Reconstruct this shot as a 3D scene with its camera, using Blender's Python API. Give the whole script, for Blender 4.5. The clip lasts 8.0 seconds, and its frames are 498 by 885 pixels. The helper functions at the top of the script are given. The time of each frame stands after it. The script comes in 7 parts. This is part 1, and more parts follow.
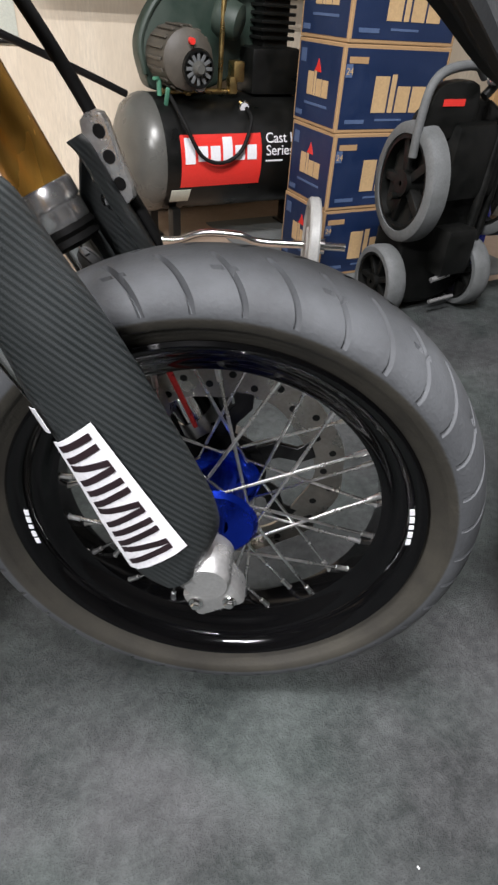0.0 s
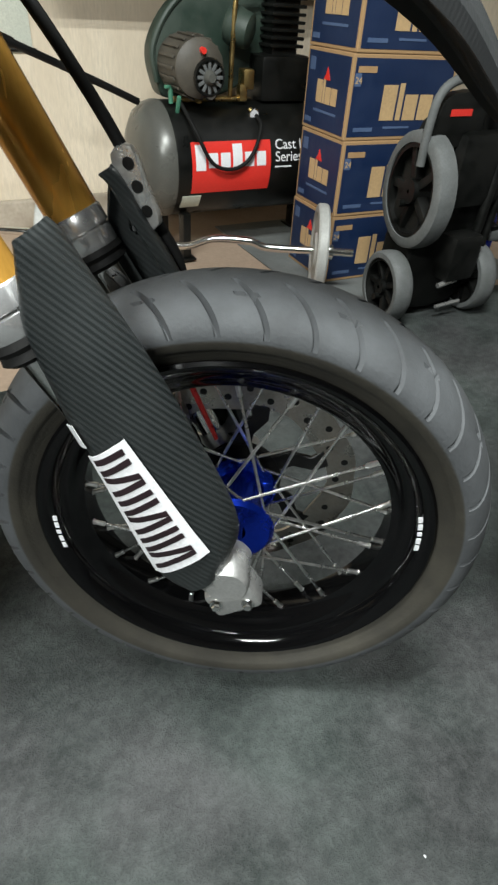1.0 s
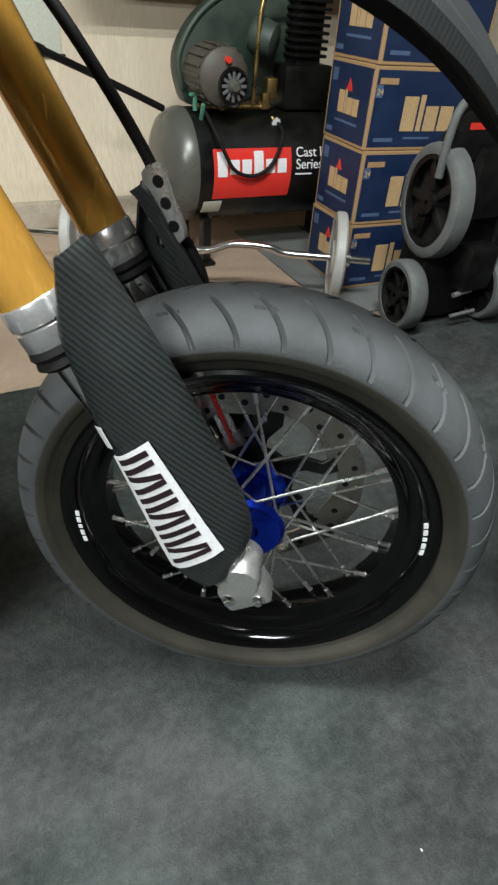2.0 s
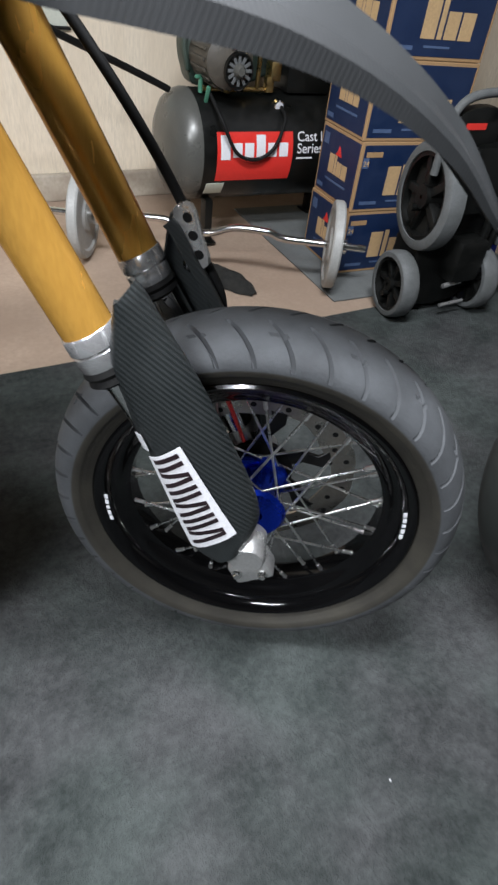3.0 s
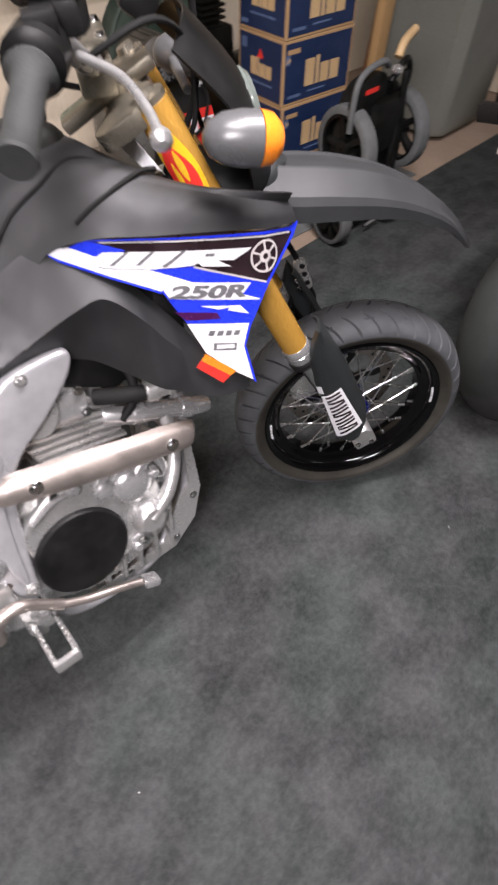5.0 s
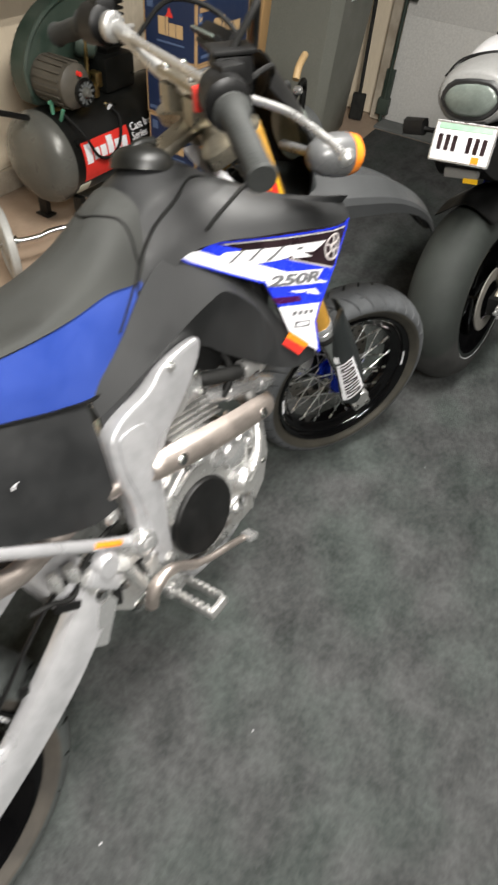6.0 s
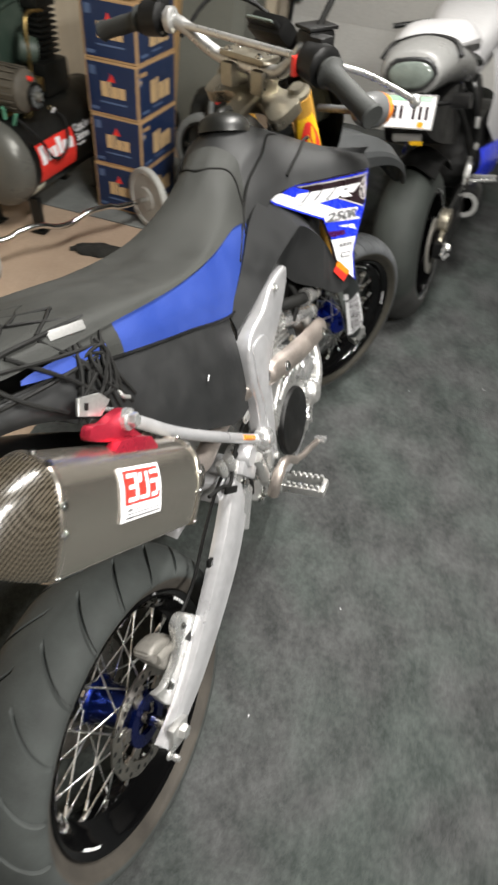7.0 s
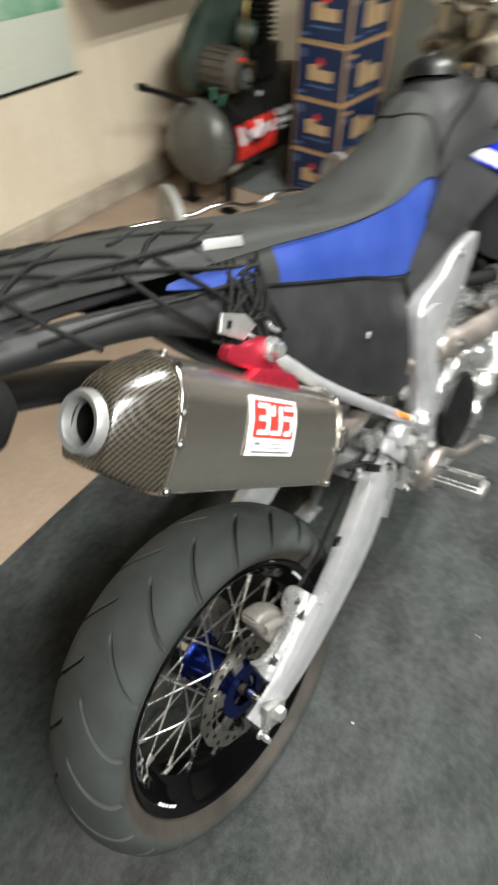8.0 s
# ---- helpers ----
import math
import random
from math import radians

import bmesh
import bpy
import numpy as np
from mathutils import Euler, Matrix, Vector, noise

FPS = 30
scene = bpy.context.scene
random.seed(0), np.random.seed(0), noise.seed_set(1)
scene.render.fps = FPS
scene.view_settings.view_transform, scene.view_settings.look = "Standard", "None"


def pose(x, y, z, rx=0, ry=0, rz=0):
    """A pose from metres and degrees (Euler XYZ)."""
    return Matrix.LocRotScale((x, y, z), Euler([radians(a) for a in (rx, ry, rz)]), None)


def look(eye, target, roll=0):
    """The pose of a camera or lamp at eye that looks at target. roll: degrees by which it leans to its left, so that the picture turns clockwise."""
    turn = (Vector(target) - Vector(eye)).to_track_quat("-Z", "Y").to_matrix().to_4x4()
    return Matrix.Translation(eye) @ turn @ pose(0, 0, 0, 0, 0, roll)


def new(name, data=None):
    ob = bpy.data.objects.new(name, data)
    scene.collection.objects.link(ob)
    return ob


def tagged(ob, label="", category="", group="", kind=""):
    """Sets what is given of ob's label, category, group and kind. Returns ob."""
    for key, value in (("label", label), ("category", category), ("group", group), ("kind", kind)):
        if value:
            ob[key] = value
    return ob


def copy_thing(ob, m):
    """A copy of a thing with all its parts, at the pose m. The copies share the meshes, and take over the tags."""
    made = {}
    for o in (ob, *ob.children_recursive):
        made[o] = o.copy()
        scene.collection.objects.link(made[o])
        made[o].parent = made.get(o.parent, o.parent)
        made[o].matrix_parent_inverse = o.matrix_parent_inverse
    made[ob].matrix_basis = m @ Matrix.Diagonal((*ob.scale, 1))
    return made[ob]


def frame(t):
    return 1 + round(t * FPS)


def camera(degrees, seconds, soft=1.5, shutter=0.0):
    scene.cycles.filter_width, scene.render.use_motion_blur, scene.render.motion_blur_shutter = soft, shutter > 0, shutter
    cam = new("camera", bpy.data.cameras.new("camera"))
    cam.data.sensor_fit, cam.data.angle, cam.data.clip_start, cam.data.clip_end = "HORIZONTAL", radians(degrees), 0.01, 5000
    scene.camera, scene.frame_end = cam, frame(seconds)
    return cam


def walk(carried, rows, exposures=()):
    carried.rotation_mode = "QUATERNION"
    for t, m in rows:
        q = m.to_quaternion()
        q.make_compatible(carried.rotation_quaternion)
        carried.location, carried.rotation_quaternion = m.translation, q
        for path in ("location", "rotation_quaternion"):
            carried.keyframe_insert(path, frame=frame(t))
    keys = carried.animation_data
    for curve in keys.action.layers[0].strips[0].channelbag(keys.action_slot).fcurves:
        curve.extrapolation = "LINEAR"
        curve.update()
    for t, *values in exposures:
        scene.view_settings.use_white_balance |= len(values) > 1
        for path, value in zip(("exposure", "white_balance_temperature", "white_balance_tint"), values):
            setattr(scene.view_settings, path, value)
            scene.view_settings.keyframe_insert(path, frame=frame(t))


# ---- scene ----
# ---- camera ----
cam = camera(47.2, 8.0, soft=2.5, shutter=0.5)
PATH = [
    (0.0, (1.238, -0.360, 0.763), (1.971, 1.041, -0.462), 4.2),
    (0.5, (1.225, -0.360, 0.778), (1.951, 1.038, -0.455), 4.1),
    (1.0, (1.216, -0.370, 0.795), (1.932, 1.033, -0.437), 4.0),
    (1.5, (1.210, -0.382, 0.808), (1.900, 1.040, -0.417), 4.1),
    (3.0, (1.148, -0.428, 0.916), (1.843, 0.902, -0.405), 7.5),
    (3.2, (1.123, -0.444, 0.962), (1.891, 0.802, -0.401), 10.6),
    (3.5, (1.064, -0.459, 1.038), (1.851, 0.627, -0.446), 12.1),
    (4.0, (0.965, -0.487, 1.153), (1.675, 0.551, -0.402), 5.3),
    (4.5, (0.760, -0.525, 1.236), (1.511, 0.499, -0.309), 2.6),
    (4.7, (0.679, -0.549, 1.294), (1.443, 0.473, -0.246), 1.3),
    (5.8, (0.246, -0.365, 1.442), (1.396, 0.282, -0.061), 6.3),
    (6.0, (0.151, -0.345, 1.433), (1.320, 0.291, -0.060), 6.8),
    (6.2, (0.033, -0.322, 1.421), (1.214, 0.312, -0.063), 6.5),
    (6.5, (-0.119, -0.274, 1.433), (1.085, 0.331, -0.045), 5.6),
    (7.0, (-0.295, -0.138, 1.428), (1.035, 0.216, -0.023), 7.5),
    (7.2, (-0.340, -0.102, 1.423), (1.008, 0.161, -0.031), 6.9),
    (7.3, (-0.351, -0.097, 1.423), (0.998, 0.164, -0.031), 6.5),
    (7.5, (-0.367, -0.090, 1.406), (0.968, 0.214, -0.053), 5.8),
    (7.7, (-0.349, -0.101, 1.381), (0.939, 0.355, -0.080), 4.7),
    (8.0, (-0.286, -0.156, 1.319), (0.806, 0.667, -0.141), 0.7),
]
walk(cam, [(t, look(eye, target, roll)) for t, eye, target, roll in PATH],
     [(0.0, 0.20, 6250, 15), (0.5, 0.16, 6200, 17), (1.0, 0.0, 6250, 4), (1.5, -0.12, 6300, 4), (2.8, -0.24, 6000, 6), (3.5, 0.06, 5850, 32), (4.0, -0.26, 6450, 14), (4.7, -0.36, 6450, 24), (6.0, -0.17, 6700, 10), (7.5, -0.16, 6650, 9), (8.0, -0.20, 6500, 6)])

# ---- light: a garage with fluorescent fittings under the ceiling ----
world = bpy.data.worlds.new("world")
world.use_nodes = True
scene.world = world
world.node_tree.nodes["Background"].inputs[0].default_value = (0.8, 0.85, 0.9, 1)
world.node_tree.nodes["Background"].inputs[1].default_value = 0.0003
scene.view_settings.exposure = 0.0


def area_lamp(name, x, y, z, sx, sy, power, turn=0.0, color=(0.985, 0.975, 0.95)):
    lamp = bpy.data.lights.new(name, "AREA")
    lamp.shape, lamp.size, lamp.size_y, lamp.energy, lamp.color = "RECTANGLE", sx, sy, power, color
    ob = new(name, lamp)
    ob.matrix_basis = pose(x, y, z, 0, 0, turn)
    return ob


LAMPS = [(-0.4, -1.15, 4.0, 92.0), (-0.4, -1.35, 4.0, 92.0), (1.25, -0.05, 4.0, 56.0), (1.25, -0.25, 4.0, 56.0)]
for lx, ly, lt, power in LAMPS:
    area_lamp("fluorescent_tube_light", lx, ly, 2.395, 1.15, 0.035, power, lt)
# ---- materials ----
def nodes_of(name):
    m = bpy.data.materials.new(name)
    m.use_nodes = True
    nt = m.node_tree
    return m, nt, nt.nodes["Principled BSDF"]


def add(nt, kind, **values):
    n = nt.nodes.new(kind)
    for key, value in values.items():
        n.inputs[key].default_value = value
    return n


def coords(nt, scale=(1, 1, 1)):
    tc = nt.nodes.new("ShaderNodeTexCoord")
    mp = add(nt, "ShaderNodeMapping", Scale=scale)
    nt.links.new(tc.outputs["Object"], mp.inputs["Vector"])
    return mp.outputs["Vector"]


def mixed(nt, factor, a, b):
    mx = nt.nodes.new("ShaderNodeMix")
    mx.data_type = "RGBA"
    for socket, value in ((mx.inputs[0], factor), (mx.inputs[6], a), (mx.inputs[7], b)):
        if isinstance(value, bpy.types.NodeSocket):
            nt.links.new(value, socket)
        elif isinstance(value, (int, float)):
            socket.default_value = value
        else:
            socket.default_value = (*value, 1) if len(value) == 3 else value
    return mx.outputs[2]


def noise_out(nt, vec, scale, detail=3.0, rough=0.55, lo=0.35, hi=0.65):
    n = add(nt, "ShaderNodeTexNoise", Scale=scale, Detail=detail, Roughness=rough)
    nt.links.new(vec, n.inputs["Vector"])
    r = add(nt, "ShaderNodeMapRange")
    r.inputs["From Min"].default_value, r.inputs["From Max"].default_value = lo, hi
    nt.links.new(n.outputs["Fac"], r.inputs["Value"])
    return r.outputs["Result"]


def bumped(nt, bsdf, height, strength, distance=0.002):
    b = add(nt, "ShaderNodeBump", Strength=strength, Distance=distance)
    nt.links.new(height, b.inputs["Height"])
    nt.links.new(b.outputs["Normal"], bsdf.inputs["Normal"])


def paint(name, color, worn=None, rough=0.5, metal=0.0, big=6.0, fine=120.0, amount=0.6, bump=0.15, rvar=0.12, coat=0.0, stretch=(1, 1, 1), spec=0.5):
    """A surface of two tones with stains at one scale and grain at another."""
    m, nt, b = nodes_of(name)
    worn = worn or tuple(min(1, c * 1.25 + 0.01) for c in color)
    vec = coords(nt, stretch)
    stains, grain = noise_out(nt, vec, big, 4, 0.6), noise_out(nt, vec, fine, 2, 0.5, 0.3, 0.7)
    dark = tuple(c * 0.82 for c in color)
    col = mixed(nt, grain, mixed(nt, 0.0, dark, color), color)
    mul = nt.nodes.new("ShaderNodeMath")
    mul.operation, mul.inputs[1].default_value = "MULTIPLY", amount
    nt.links.new(stains, mul.inputs[0])
    nt.links.new(mixed(nt, mul.outputs[0], col, worn), b.inputs["Base Color"])
    rr = add(nt, "ShaderNodeMapRange")
    rr.inputs["To Min"].default_value, rr.inputs["To Max"].default_value = max(0.03, rough - rvar), min(1, rough + rvar)
    nt.links.new(stains, rr.inputs["Value"])
    nt.links.new(rr.outputs["Result"], b.inputs["Roughness"])
    b.inputs["Specular IOR Level"].default_value = spec
    b.inputs["Metallic"].default_value, b.inputs["Coat Weight"].default_value = metal, coat
    b.inputs["Coat Roughness"].default_value = 0.12
    if bump:
        bumped(nt, b, grain, bump, 0.0008)
    return m


def weave(name, a, b_, pitch, rough, coat=0.3, axes="xz"):
    """Carbon twill: diagonal bands that shift from row to row."""
    m, nt, b = nodes_of(name)
    tc = nt.nodes.new("ShaderNodeTexCoord")
    sp = nt.nodes.new("ShaderNodeSeparateXYZ")
    nt.links.new(tc.outputs["Object"], sp.inputs[0])

    def op(kind, p, q=None):
        n = nt.nodes.new("ShaderNodeMath")
        n.operation = kind
        for socket, value in zip(n.inputs, (p, q)):
            if isinstance(value, bpy.types.NodeSocket):
                nt.links.new(value, socket)
            elif value is not None:
                socket.default_value = value
        return n.outputs[0]

    u = op("DIVIDE", sp.outputs["XYZ".index(axes[0].upper())], pitch)
    v = op("DIVIDE", sp.outputs["XYZ".index(axes[1].upper())], pitch)
    s = op("FRACT", op("ADD", op("MULTIPLY", op("FLOOR", u), 0.25), op("MULTIPLY", op("FLOOR", v), 0.25)))
    band = op("GREATER_THAN", s, 0.45)
    vec = coords(nt)
    soil = noise_out(nt, vec, 14, 4)
    col = mixed(nt, band, a, b_)
    nt.links.new(mixed(nt, op("MULTIPLY", soil, 0.35), col, tuple(c * 1.5 + 0.01 for c in a)), b.inputs["Base Color"])
    rr = add(nt, "ShaderNodeMapRange")
    rr.inputs["To Min"].default_value, rr.inputs["To Max"].default_value = rough, rough + 0.15
    nt.links.new(band, rr.inputs["Value"])
    nt.links.new(rr.outputs["Result"], b.inputs["Roughness"])
    b.inputs["Coat Weight"].default_value, b.inputs["Coat Roughness"].default_value = coat, 0.15
    bumped(nt, b, band, 0.12, 0.0004)
    return m


def tyre_rubber(name, tread, wall, inner, outer):
    """Grey rubber with brown dust on the sidewall, told by the distance from the axle."""
    m, nt, b = nodes_of(name)
    tc = nt.nodes.new("ShaderNodeTexCoord")
    sp = nt.nodes.new("ShaderNodeSeparateXYZ")
    nt.links.new(tc.outputs["Object"], sp.inputs[0])
    cb = nt.nodes.new("ShaderNodeCombineXYZ")
    nt.links.new(sp.outputs[0], cb.inputs[0])
    nt.links.new(sp.outputs[2], cb.inputs[2])
    ln = nt.nodes.new("ShaderNodeVectorMath")
    ln.operation = "LENGTH"
    nt.links.new(cb.outputs[0], ln.inputs[0])
    rg = add(nt, "ShaderNodeMapRange")
    rg.inputs["From Min"].default_value, rg.inputs["From Max"].default_value = inner, outer
    nt.links.new(ln.outputs["Value"], rg.inputs["Value"])
    vec = coords(nt)
    stains, grain = noise_out(nt, vec, 18, 5, 0.6), noise_out(nt, vec, 260, 2)
    top = mixed(nt, stains, tuple(c * 0.8 for c in tread), tuple(c * 1.2 for c in tread))
    side = mixed(nt, stains, tuple(c * 0.75 for c in wall), tuple(c * 1.3 for c in wall))
    nt.links.new(mixed(nt, rg.outputs["Result"], side, top), b.inputs["Base Color"])
    b.inputs["Roughness"].default_value = 0.78
    bumped(nt, b, grain, 0.25, 0.0006)
    return m


def carpet_material():
    """Flattened needle felt: worn light patches, dark soil, matted tufts and fibre."""
    m, nt, b = nodes_of("dark_carpet")
    vec, wide = coords(nt), coords(nt, (1.0, 1.4, 1))
    field = noise_out(nt, vec, 2.3, 4, 0.55, 0.38, 0.62)
    blotch = noise_out(nt, wide, 8.0, 5, 0.58, 0.36, 0.66)
    tuft = noise_out(nt, vec, 55, 6, 0.75, 0.40, 0.61)
    fibre = noise_out(nt, vec, 330, 3, 0.7, 0.3, 0.7)
    tint = noise_out(nt, vec, 3.3, 3, 0.5, 0.40, 0.60)
    dark = mixed(nt, tint, (0.0120, 0.0165, 0.0150), (0.0150, 0.0168, 0.0165))
    light = mixed(nt, tint, (0.086, 0.097, 0.092), (0.095, 0.097, 0.097))

    def share(out, k):
        n = nt.nodes.new("ShaderNodeMath")
        n.operation, n.inputs[1].default_value = "MULTIPLY", k
        nt.links.new(out, n.inputs[0])
        return n.outputs[0]

    def plus(p, q):
        n = nt.nodes.new("ShaderNodeMath")
        n.operation = "ADD"
        nt.links.new(p, n.inputs[0])
        nt.links.new(q, n.inputs[1])
        return n.outputs[0]

    wear = plus(plus(share(field, 0.20), share(blotch, 0.34)), plus(share(tuft, 0.26), share(fibre, 0.14)))
    nt.links.new(mixed(nt, wear, dark, light), b.inputs["Base Color"])
    b.inputs["Roughness"].default_value = 0.95
    b.inputs["Specular IOR Level"].default_value = 0.2
    bumped(nt, b, plus(share(tuft, 0.6), share(fibre, 0.4)), 0.7, 0.004)
    return m


